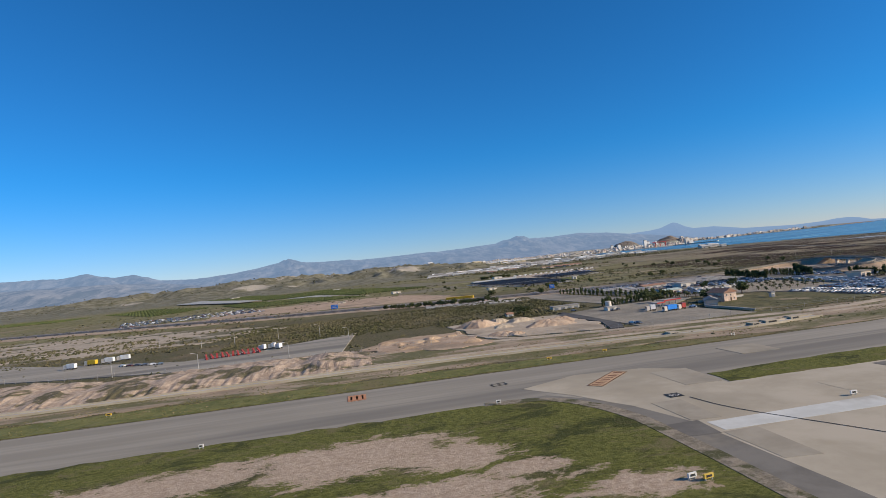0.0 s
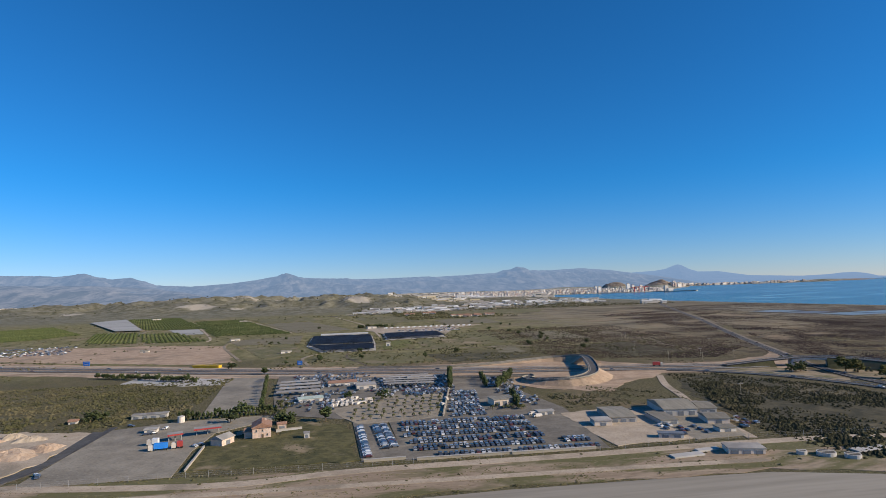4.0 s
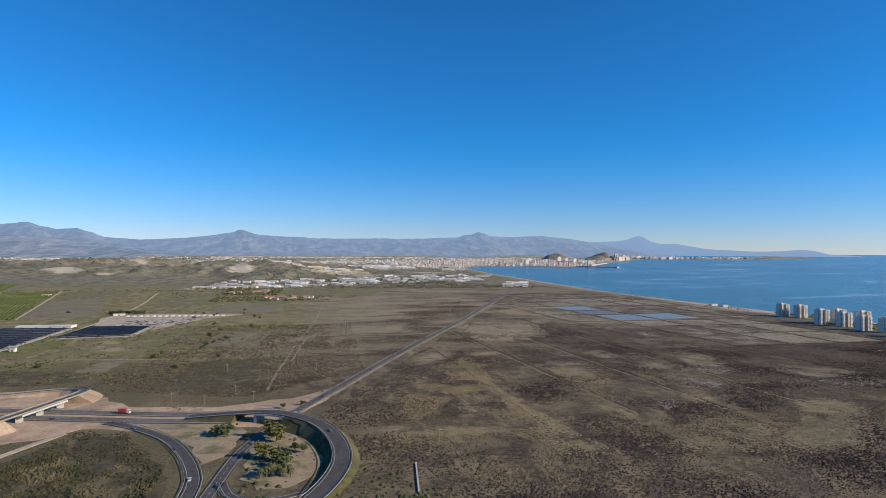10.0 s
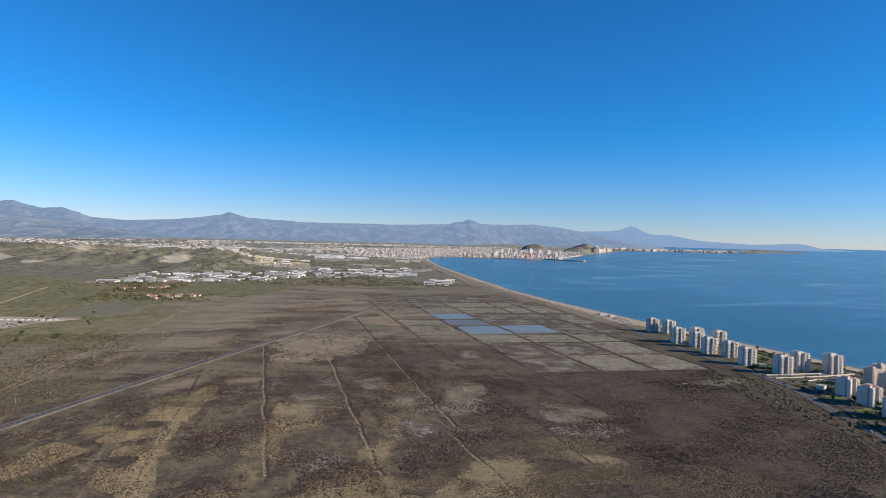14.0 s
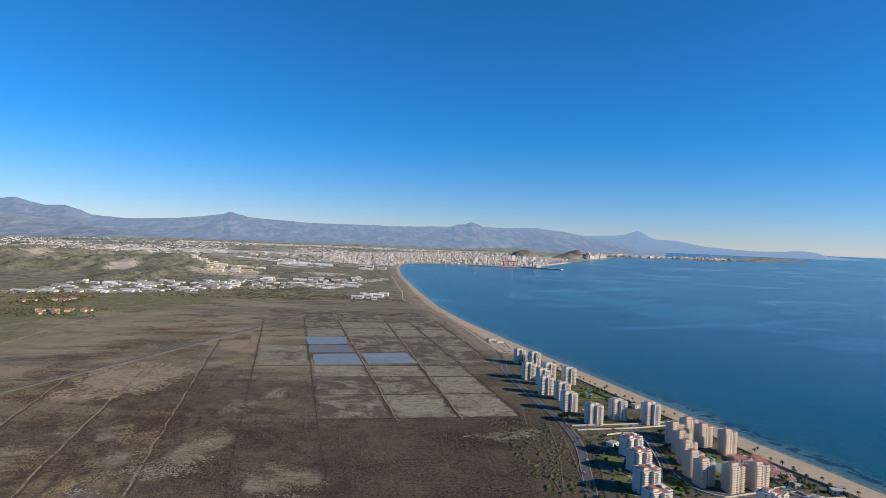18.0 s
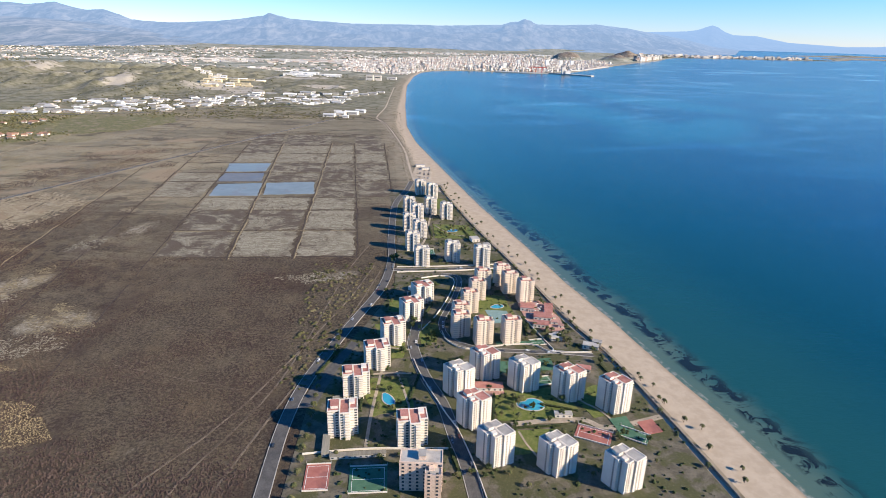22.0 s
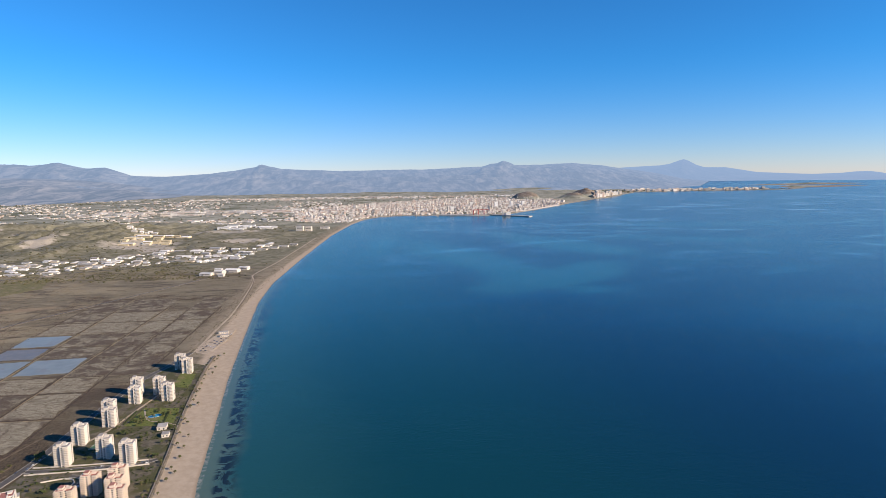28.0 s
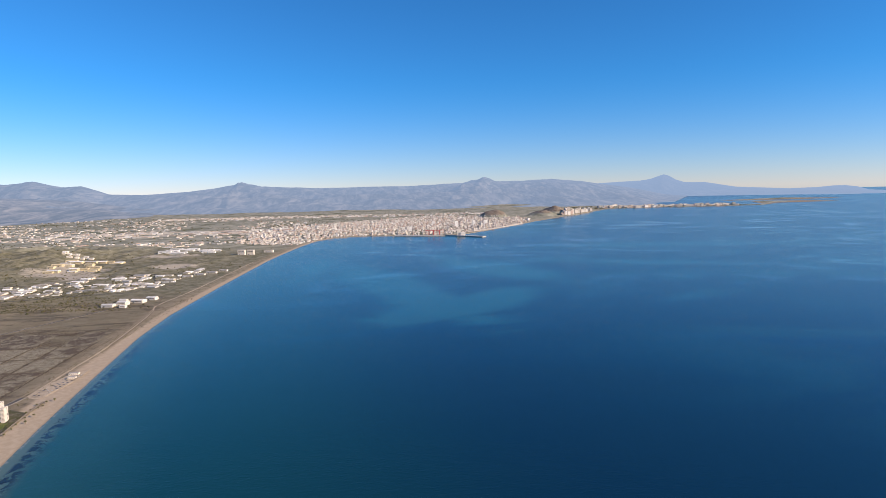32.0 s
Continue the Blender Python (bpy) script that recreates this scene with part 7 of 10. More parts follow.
for wx, wz in ((-0.28, 0.36), (0.05, 0.36), (0.30, 0.12)):
    w = part("window", Shape().box(wx, -0.752, wz, 0.07, 0.02, 0.10), DARK_GLASS, b)
    part("window_sill", Shape().box(wx, -0.765, wz - 0.02, 0.12, 0.03, 0.02), PALE_CONCRETE, w)
part("door", Shape().box(0.05, -0.754, 0.0, 0.11, 0.02, 0.22), BARK, b, "dark wooden door")
shed(22.6, 34.8, 1.0, 0.75, 0.5, 62, PINK_WALL, GREY_ROOF, "low plastered barn with pale ridged roof", 0.18, 1, "barn")
shed(25.45, 37.3, 0.5, 0.4, 0.55, 8, PINK_WALL, TILE_ROOF, "small outbuilding with clay tiles", 0.08, 1, "outbuilding")
shed(27.1, 34.9, 0.28, 0.24, 0.42, 6, WHITE_WALL, GREY_ROOF, "little pale pump hut in the grassy field", 0, 1, "pump_hut")
for x, y, turn, w in ((25.9, 37.0, 12, 1.5), (36.2, 42.8, 79, 9.6), (23.4, 36.9, 20, 0.9)):
    b = thing("boundary_wall", "low pale wall beside the yards", "wall", "boundary walls", at=Matrix.Translation((x, y, LAND)) @ Matrix.Rotation(radians(turn), 4, "Z"))
    part("panel", Shape().box(0, 0, -0.02, w, 0.06, 0.17), PALE_CONCRETE, b)
    part("coping", Shape().box(0, 0, 0.15, w + 0.02, 0.09, 0.025), CONCRETE, b)
for x, y, w, d, turn in ((19.7, 36.3, 0.8, 0.7, 20), (21.2, 37.4, 1.5, 0.7, 14)):
    c = thing("canopy", "flat filling station canopy on posts", "canopy", "station canopies", at=Matrix.Translation((x, y, LAND + 0.03)) @ Matrix.Rotation(radians(turn), 4, "Z"))
    part("roof", Shape().box(0, 0, 0.36, w, d, 0.06), GREY_ROOF, c)
    part("fascia", Shape().box(0, -d / 2 - 0.01, 0.35, w, 0.02, 0.08), RED_PAINT if x < 22 else PALE_CONCRETE, c)
    for a in (-0.4, 0, 0.4):
        part("post", Shape().tube(a * w, 0, -0.02, 0.03, 0.38, 6), STEEL, c)
lorry(19.45, 34.3, 98, BLUE_PAINT, "lorry with blue tarpaulin parked at the station", 0.95)
lorry(20.35, 34.5, 98, RED_PAINT, "lorry with red tarpaulin parked at the station", 0.55)
lorry(18.8, 35.5, 86, WHITE_PAINT, "white lorry parked at the station", 0.6)
for k, (x, y) in enumerate(((21.2, 34.6), (21.4, 34.9), (17.5, 38.2), (17.9, 38.4), (18.2, 39.6), (15.4, 30.6), (15.2, 30.9), (15.7, 41))):
    car(x, y, 40 + 30 * k, "parked car at the filling station", "cars at the station")
shed(17.6, 38.9, 0.7, 0.5, 0.3, 5, WHITE_WALL, GREY_ROOF, "small white kiosk at the lorry park", 0, 1, "kiosk")
shed(11.4, 43.1, 0.5, 0.4, 0.25, 10, WHITE_WALL, TILE_ROOF, "tiny ruined field house", 0.1, 1, "field_house")
shed(16.0, 43.6, 2.2, 0.6, 0.36, 4, PALE_CONCRETE, GREY_ROOF, "long open concrete shelter beside cypresses", 0, 4, "shelter")
t = thing("water_tank", "squat white water tank beside the cypress row", "tank", at=Matrix.Translation((18.6, 41.4, LAND)))
part("drum", Shape().tube(0, 0, -0.02, 0.22, 0.42, 14), WHITE_WALL, t)
part("lid", Shape().tube(0, 0, 0.40, 0.24, 0.05, 14, 0.06), PALE_CONCRETE, t)
# sheds east of the lot
for q in ((43.8, 33.4, 1.0, 1.0, 0.4, -8, CREAM_WALL, GREY_ROOF, "cream block shed with flat roof", 0, 1), (45.4, 34.9, 1.5, 3.0, 0.42, -8, GREY_ROOF, TAN_ROOF, "long grey shed with ridged roof", 0.12, 3), (47.5, 33.4, 1.0, 2.4, 0.34, -6, PALE_CONCRETE, TAN_ROOF, "long open car shed with sheet roof", 0, 2),
          (49.4, 35.6, 2.0, 3.2, 0.58, -10, PALE_CONCRETE, TAN_ROOF, "large warehouse with pale sheet roof", 0.25, 3), (51.2, 35.2, 1.0, 2.2, 0.45, -12, PALE_CONCRETE, TAN_ROOF, "warehouse annex with pale roof", 0.15, 2), (50.2, 32.4, 1.2, 1.6, 0.42, -14, CREAM_WALL, TAN_ROOF, "beige block shed with sheet roof", 0.12, 1),
          (46.0, 29.7, 1.2, 0.5, 0.3, -20, WHITE_WALL, BLUE_GREY, "low white shed with blue roof", 0, 2), (49.4, 30.2, 0.9, 0.7, 0.3, -5, WHITE_WALL, TAN_ROOF, "small white shed at the gate", 0, 1), (47.8, 26.4, 1.6, 0.9, 0.36, -16, CREAM_WALL, GREY_ROOF, "low cream pump house at the fence", 0, 3),
          (39.8, 40.9, 1.6, 1.2, 0.6, 8, CREAM_WALL, TAN_ROOF, "cream rental office with flat roof", 0, 3), (41.6, 36.9, 1.0, 0.5, 0.3, 0, WHITE_WALL, GREY_ROOF, "small white office in the car lot", 0, 2), (28.6, 53.4, 2.4, 1.2, 0.4, 4, WHITE_WALL, TILE_ROOF, "white rental hall with reddish roof", 0.12, 3),
          (30.6, 51.0, 1.6, 1.4, 0.5, 4, WHITE_WALL, GREY_ROOF, "white workshop building among cars", 0, 2), (26.4, 46.4, 1.8, 1.0, 0.36, 10, WHITE_WALL, surface("mint_roof", (0.36, 0.44, 0.40), (0.46, 0.53, 0.49), 1.5, 0.7), "long low building with mint-green roof", 0.1, 2), (34.8, 53.4, 1.0, 0.9, 0.5, 0, WHITE_WALL, GREY_ROOF, "white office building by the motorway", 0, 2)):
    shed(*q)
for x, y, w, d, turn in ((25.2, 49.6, 3.4, 0.9, 2), (25.2, 51.4, 3.4, 0.9, 2), (25.0, 53.2, 3.4, 0.9, 2), (24.8, 54.9, 3.2, 0.8, 2), (34.2, 50.6, 4.2, 0.6, -8), (34.3, 51.8, 4.4, 0.6, -8), (34.4, 53.0, 4.6, 0.6, -8), (34.4, 54.2, 4.6, 0.6, -8), (34.2, 55.4, 4.4, 0.6, -8)):
    c = thing("carport", "long grey carport roof over parked cars", "carport", "carports", at=Matrix.Translation((x, y, LAND + 0.03)) @ Matrix.Rotation(radians(turn), 4, "Z"))
    part("roof", Shape().box(0, 0, 0.28, w, d, 0.03), GREY_ROOF, c)
    for k in range(6):
        part("post", Shape().tube(-w / 2 + (k + 0.5) * w / 6, 0, -0.02, 0.02, 0.31, 5), STEEL, c)
for x, y, r in ((50.9, 25.0, 0.40), (51.7, 24.4, 0.34), (50.0, 25.4, 0.22)):
    t = thing("settling_tank", "round white concrete tank by the fence", "tank", "settling tanks", at=Matrix.Translation((x, y, LAND)))
    part("wall", Shape().tube(0, 0, -0.02, r, 0.2, 20), PALE_CONCRETE, t)
    part("water_surface", Shape().tube(0, 0, 0.14, r - 0.06, 0.045, 20), ASPHALT, t, "dark still water in the tank")
    part("gantry", Shape().beam((-r, 0, 0.2), (r, 0, 0.2), 0.04), STEEL, t)
for k, (x, y, w, d) in enumerate(((45.0, 26.4, 1.6, 0.5), (46.4, 27.0, 1.2, 0.4), (53.4, 25.2, 1.8, 0.6), (55, 24.6, 1.4, 0.5))):
    plate("pavement_basin", [(x - w / 2, y - d / 2), (x + w / 2, y - d / 2 + 0.15), (x + w / 2, y + d / 2 + 0.15), (x - w / 2, y + d / 2)], PALE_CONCRETE, LAND + 0.09, "pale concrete basin slab by the fence", "basin", thick=0.1)
yb = thing("site_cabin_row", "long yellow storage sheds beside the motorway", "shed", at=Matrix.Translation((12.9, 71.6, LAND)) @ Matrix.Rotation(radians(-22), 4, "Z"))
part("wall", Shape().box(0, 0, -0.02, 3.4, 0.6, 0.3), YELLOW_PAINT, yb)
part("roof", Shape().box(0, 0, 0.28, 3.5, 0.7, 0.05), YELLOW_PAINT, yb)

# chain-link fence along the airfield
FENCE = [(-30, 45), (-18, 37.6), (-8, 34.2), (-1, 33.6), (4, 32.6), (9, 31.0), (13, 29.6), (14.6, 29.0), (22.3, 28.9), (30.6, 28.5), (41.6, 28.4), (49.5, 28.4), (57, 27.6), (70, 24.6)]
fence = thing("fence", "tall wire fence on thin grey posts", "fence")
for q in smooth_line(FENCE, 1.0):
    part("post", Shape().tube(float(q[0]), float(q[1]), LAND - 0.05, 0.008, 0.35, 5), STEEL, fence)
for z in (0.10, 0.19, 0.28):
    part("wire", band(smooth_line(FENCE, 1.0), 0.003, LAND + z, 0, 0.003), STEEL, fence)
for x, y, turn, w in ((31.2, 29.35, 0, 2.0), (35.0, 28.95, -2, 4.6), (39.4, 28.75, -2, 4.2), (21.9, 32.0, 93, 4.4)):
    b = thing("boundary_wall", "low pale wall along the lot", "wall", "boundary walls", at=Matrix.Translation((x, y, LAND)) @ Matrix.Rotation(radians(turn), 4, "Z"))
    part("panel", Shape().box(0, 0, -0.02, w, 0.06, 0.14), CONCRETE, b)
    part("coping", Shape().box(0, 0, 0.12, w + 0.02, 0.09, 0.025), PALE_CONCRETE, b)

# trees and hedges of the lots
rng = random.Random(21)
for k in range(26):
    plant("cypress", 18.4 + 0.24 * k, 41.9 + 0.02 * k + rng.uniform(-0.1, 0.1), rng.uniform(0.45, 0.75), "slim dark cypress in a hedge row", "cypress", "cypress row")
for k in range(22):
    plant("cypress", 23.3 - 0.09 * k, 43.4 + 0.75 * k, rng.uniform(0.5, 0.8), "slim dark cypress in a hedge row", "cypress", "lot hedge")
for x, y, s in ((21.9, 40.3, 0.8), (25.7, 38.9, 0.9), (27.9, 39.0, 0.95), (22.3, 43.0, 0.9), (25.2, 39.3, 0.8), (16.2, 68.6, 0.9), (20.6, 63.0, 0.8), (13.0, 43.8, 0.6), (12.3, 43.4, 0.9), (31.8, 45.5, 0.8), (29.2, 45.6, 0.7)):
    plant("tree", x, y, s, "dark rounded tree beside the lots", "tree", "lot trees")
plate("ground_palm_gravel", wavy([(27.9, 42.6), (29.8, 37.4), (32.3, 37.5), (35.2, 37.9), (36.5, 46.0), (33.0, 47.0), (31.2, 44.6)], 0.15, 0.7, 18), surface("dusty_gravel", (0.235, 0.205, 0.155), (0.315, 0.275, 0.21), 1.4, 0.95, (0.36, 0.305, 0.225), 0.25, 0.5, 0.66, 0.3, 0.02), LAND + 0.034, "pale gravel under small palms in the car lot", "gravel")
for k in range(60):
    plant("palm", 29.6 + 0.62 * (k % 10) + 0.16 * (k // 10) + rng.uniform(-0.15, 0.15), 38.4 + 1.25 * (k // 10) + 0.03 * (k % 10) + rng.uniform(-0.15, 0.15), rng.uniform(0.3, 0.46), "small palm tree in the gravel car lot", "palm tree", "lot palms", LAND + 0.02)
for ax, ay, bx, by, n, lo, hi in ((37.4, 48.5, 38.6, 56.4, 34, 0.55, 0.85), (41.0, 47.4, 43.6, 52.6, 24, 0.55, 0.85), (40.4, 39.2, 41.2, 43.6, 12, 0.5, 0.8), (40.3, 48.0, 40.9, 53.6, 14, 0.45, 0.75)):
    for k in range(n):
        u = k / n
        plant("cypress", ax + (bx - ax) * u + rng.uniform(-0.1, 0.1), ay + (by - ay) * u, rng.uniform(lo, hi), "tall dark hedge tree between car lots", "tree", "hedge trees")
for k in range(14):
    plant("palm", 38.6 + 2.2 * rng.random(), 38.6 + 1.2 * rng.random(), rng.uniform(0.35, 0.5), "small palm tree beside the rental office", "palm tree", "office palms", LAND + 0.02)
for k in range(18):
    plant("palm", 23.6 + 1.6 * rng.random() + 0.3, 40.4 + 6.4 * rng.random(), rng.uniform(0.4, 0.65), "palm tree in the weedy strip beside the lane", "palm tree", "strip palms", LAND + 0.02)
for k in range(26):
    plant("tree", 3.5 + 0.45 * k + rng.uniform(-0.15, 0.15), 66.4 - 0.26 * k + rng.uniform(-0.2, 0.2), rng.uniform(0.5, 0.8), "feathery roadside tree beside the motorway", "tree", "roadside trees")


# ---- interchange plants, salt marsh, ponds ----
rng = random.Random(31)
for x, y, s, kind in ((71.0, 45.6, 1.3, "yellow"), (71.4, 44.8, 1.2, "yellow"), (70.8, 41.4, 1.1, "yellow"), (71.6, 41.0, 0.9, "yellow"), (71.9, 39.6, 1.0, "tree"), (72.4, 40.2, 0.9, "tree"), (66.9, 46.9, 0.9, "tree"), (67.7, 46.8, 1.1, "tree"), (71.5, 32.9, 1.0, "tree"), (70.9, 32.6, 0.8, "tree"), (72.8, 42.6, 0.6, "tree"), (73.4, 42.0, 0.6, "tree"), (71.2, 53.6, 0.5, "tree"), (72.8, 54.4, 0.5, "tree"), (76.6, 31.0, 1.2, "tree"), (77.6, 31.4, 1.2, "tree"), (78.4, 30.6, 1.3, "tree"), (79.4, 31.0, 1.2, "tree"), (80.2, 30.2, 1.1, "tree")):
    plant(kind, x, y, s, "yellowing tree inside the interchange loop" if kind == "yellow" else "dark bushy tree near the interchange", "tree", "interchange trees")
for k in range(9):
    plant("palm", 71.6 + rng.uniform(-0.6, 1.2), 38.6 + rng.uniform(-0.8, 0.8), rng.uniform(0.7, 1.0), "palm tree inside the interchange loop", "palm tree", "loop palms")


def lattice(x, y, h, label):
    t = thing("power_pole", label, "power pole", "power poles", at=Matrix.Translation((x, y, LAND)))
    part("pole", Shape().tube(0, 0, -0.05, 0.018, h + 0.05, 6, 0.012), CONCRETE, t)
    part("crossarm", Shape().beam((-0.2, 0, h - 0.12), (0.2, 0, h - 0.12), 0.022), STEEL, t)
    for a in (-0.18, 0, 0.18):
        part("insulator", Shape().tube(a, 0, h - 0.10, 0.012, 0.06, 6), DARK_GLASS, t)


for x, y in ((56.3, 38.6), (61.4, 57.2), (64.4, 56.0), (60.4, 62.8), (66.4, 59.6), (68.4, 56.8), (73.7, 69.4), (79.8, 43.4), (85.3, 34.2), (82.8, 42.8), (64, 70), (68.6, 82), (73, 95), (78, 108), (61.2, 87)):
    lattice(x, y, 0.95, "thin concrete power pole in the scrub")

c = thing("sluice", "pale concrete sluice with dark openings", "sluice", at=Matrix.Translation((74.6, 30.6, LAND)) @ Matrix.Rotation(radians(4), 4, "Z"))
part("head_wall", Shape().box(0, 0, -0.05, 1.9, 0.18, 0.36), PALE_CONCRETE, c)
# openings are black panels on the solid wall, their inner shade painted
for k in range(6):
    part("opening", Shape().box(-0.72 + 0.29 * k, -0.095, 0.03, 0.2, 0.02, 0.18), BLACK_PAINT, c, "dark sluice opening")
part("channel", Shape().box(0, -1.6, -0.02, 1.9, 3.0, 0.07), PALE_CONCRETE, c)
plate("ground_sluice_pad", wavy([(74.4, 33.4), (76.6, 33.0), (77.2, 31.0), (73.6, 31.0)], 0.15, 0.5, 22), PALE_EARTH, LAND + 0.03, "pale bare ground at the sluice", "bare earth")
road("road_sluice_track", "sandy track past the sluice", [(74.2, 29.6), (78, 29.6), (84, 29.2), (92, 27.6)], 0.7, PALE_EARTH, LAND + 0.034, edge=False)
plate("pavement_channel", [(79.95, 34.2), (80.05, 34.2), (80.55, 38.8), (80.45, 38.8)], PALE_CONCRETE, LAND + 0.08, "thin pale concrete gutter in the marsh", "gutter")

POND = surface("pond_water", (0.190, 0.210, 0.190), (0.235, 0.255, 0.230), 0.4, 0.32, (0.20, 0.19, 0.165), 0.2, 0.54, 0.66, 0.05, 0.01, spec=0.22)
SHALLOW = surface("drying_pond", (0.15, 0.14, 0.12), (0.20, 0.18, 0.15), 0.6, 0.4, (0.13, 0.14, 0.15), 0.2, 0.5, 0.66, 0.05, 0.01)
for k, (pts, mat, label) in enumerate((([(131.6, 109.3), (140.3, 109.4), (139.3, 119.0), (131.0, 118.2)], POND, "shallow blue-grey salt pond"), ([(141.3, 110.0), (150.5, 110.8), (149.4, 120.2), (140.2, 119.2)], POND, "shallow blue-grey salt pond"), ([(130.2, 120.2), (138.8, 120.6), (138.0, 128.0), (129.8, 127.6)], SHALLOW, "half-dried grey salt pond"),
                               ([(129.6, 129.2), (137.8, 129.6), (137.6, 138.0), (128.4, 137.6)], POND, "shallow blue-grey salt pond"))):
    plate("water_pond", wavy(pts, 0.1, 0.8, 70 + k), mat, LAND + 0.03, label, "pond")

# old salt-pan plots: pale crusted surfaces between shrubby ditches
def pan_surface(name, weed, gaps):
    """Pale crust in wavy ridges, overgrown by dark weed in patches."""
    m, nt, p = blank(name, 0.92)
    p.inputs["Specular IOR Level"].default_value = 0.1
    ridge, grain = noise_at(nt, 1.5, 5.0, 0.70, 1.2, (0.45, 2.0, 1, -6)), noise_at(nt, 6.0, 5.0, 0.75)
    col = mixer(nt, (0.178, 0.156, 0.112), (0.325, 0.298, 0.222), ramp(nt, ridge, 0.40, 0.58))
    col = mixer(nt, col, (0.060, 0.045, 0.036), ramp(nt, grain, 0.50, 0.64, 0.0, 0.75))
    over = maths(nt, "ADD", noise_at(nt, 0.22, 7.0, 0.74, 0.6), maths(nt, "MULTIPLY", maths(nt, "SUBTRACT", ridge, 0.5), 0.5))
    col = mixer(nt, col, weed, ramp(nt, over, gaps, gaps + 0.10, 0.0, 0.9))
    nt.links.new(col, p.inputs["Base Color"])
    bump(nt, p, ridge, 0.6, 0.05)
    return m


CRUST = pan_surface("salt_crust", (0.105, 0.082, 0.062), 0.54)
CRUST_DARK = pan_surface("weedy_crust", (0.088, 0.068, 0.053), 0.44)
def rail(u, y):
    """The x of the salt pans' long ditches at y."""
    lines = ((125.7, 56, 118.7, 138), (134.7, 55.4, 128.8, 138), (143.0, 76.7, 138.0, 138), (151.5, 78.6, 149.6, 138), (159.7, 88, 156.5, 140), (166, 88, 164, 140))
    x0, y0, x1, y1 = lines[u]
    return x0 + (x1 - x0) * (y - y0) / (y1 - y0)


CUTS = [77.5, 89, 100, 108.3, 120.2, 128.4, 138.6, 150, 161, 178]
for u in range(5):
    for j, (a, b) in enumerate(zip(CUTS[:-1], CUTS[1:])):
        if (u == 1 and j in (3, 4, 5)) or (u == 2 and j == 3) or (u == 0 and j not in (3, 4)) or (u == 4 and j < 3) or (u == 3 and j == 8):
            continue
        mat = CRUST if (u, j) in ((2, 0), (3, 0), (3, 1), (3, 2), (0, 3), (0, 4), (1, 2), (2, 2), (1, 6), (2, 6), (3, 6), (2, 7), (3, 7), (4, 6)) else CRUST_DARK
        plate("ground_salt_pan", wavy([(rail(u, a) + 0.5, a + 0.4), (rail(u + 1, a) - 0.5, a + 0.4), (rail(u + 1, b) - 0.5, b - 0.4), (rail(u, b) + 0.5, b - 0.4)], 0.30, 0.6, u * 20 + j), mat, LAND + 0.018 + 0.001 * j, "crusted salt pan plot with sparse weeds", "salt pan")
PATCHES = []
REED_FLATS = [[(99.1, 38.4), (101.4, 40.8), (104.6, 43.7), (107.5, 45.5), (107.9, 42.5), (109.9, 43.3), (112.0, 42.0), (115.4, 46.0), (119.5, 48.6), (120.8, 45.3), (118.5, 42.4), (122, 39), (115.5, 35.6), (105.5, 37.0)], [(90.7, 64.8), (91.6, 61.9), (91.7, 51.9), (92.9, 47.6), (93.4, 42.0), (94.4, 38.8), (90.4, 39.4)],
              [(107.8, 52.8), (110.7, 53.5), (109.7, 49.4), (107.8, 49.3)], [(100.1, 66.6), (103.0, 65.5), (104.5, 59.0), (101.3, 57.0), (99.9, 60.9)]]
for k, (pts, mat) in enumerate((([(95.7, 88.6), (98.9, 94.4), (96.2, 99.4), (100.3, 111.4), (109.6, 109.5), (112.4, 103.2), (109.6, 93.0), (105.2, 88.2)], surface("tan_flat", (0.27, 0.22, 0.14), (0.34, 0.285, 0.19), 0.8, 0.95, (0.19, 0.15, 0.095), 0.3, 0.5, 0.65, 0.5, 0.04)), ([(110.2, 55.2), (112.0, 58.8), (115.6, 58.4), (114.8, 55.0), (112.2, 53.6)], MUD), ([(103.4, 50.2), (106, 50.8), (106.8, 48.6), (104, 47.6)], MUD), ([(114, 62.5), (118.5, 66), (123, 66.5), (122, 61.5), (117, 60)], CRUST), ([(126, 55), (131, 57), (134, 54), (129, 51.5)], CRUST),
                                ([(100.4, 75), (104.6, 77), (108.2, 72), (104, 66), (100.8, 68)], CRUST_DARK), ([(86, 68), (90, 72.5), (94, 70), (91, 66)], DRY_GRASS), ([(84.8, 76), (92, 90), (95, 97), (91, 98), (86.4, 86)], DRY_GRASS), ([(120.5, 80), (124, 79), (125, 88), (121.8, 90)], CRUST_DARK), ([(150, 70.5), (156, 72), (160, 70), (155, 68.4)], CRUST))):
    PATCHES.append((pts, mat))


OLIVE = surface("olive_sedge", (0.20, 0.165, 0.098), (0.29, 0.240, 0.145), 2.6, 0.95, (0.105, 0.080, 0.056), 1.1, 0.44, 0.60, 0.8, 0.06, stretch=(0.5, 1.6, 1, 20))
SEDGE = [[(119.4, 64.9), (119.6, 68.5), (120.4, 73.4), (122.4, 76.2), (123.9, 69.9), (122.0, 65.4)], [(127.1, 60.5), (128.5, 64.0), (131.8, 62.1), (134.4, 58.2), (132.7, 57.0), (129.0, 56.9)], [(110.6, 73.9), (115.4, 74.2), (116.7, 67.9), (115.7, 64.4)],
         [(111.0, 59.2), (112.7, 62.1), (116.0, 62.5), (116.0, 58.1), (112.3, 57.3)], [(100.8, 71.2), (105.8, 70.8), (106.8, 63.9), (104.7, 62.7)]]
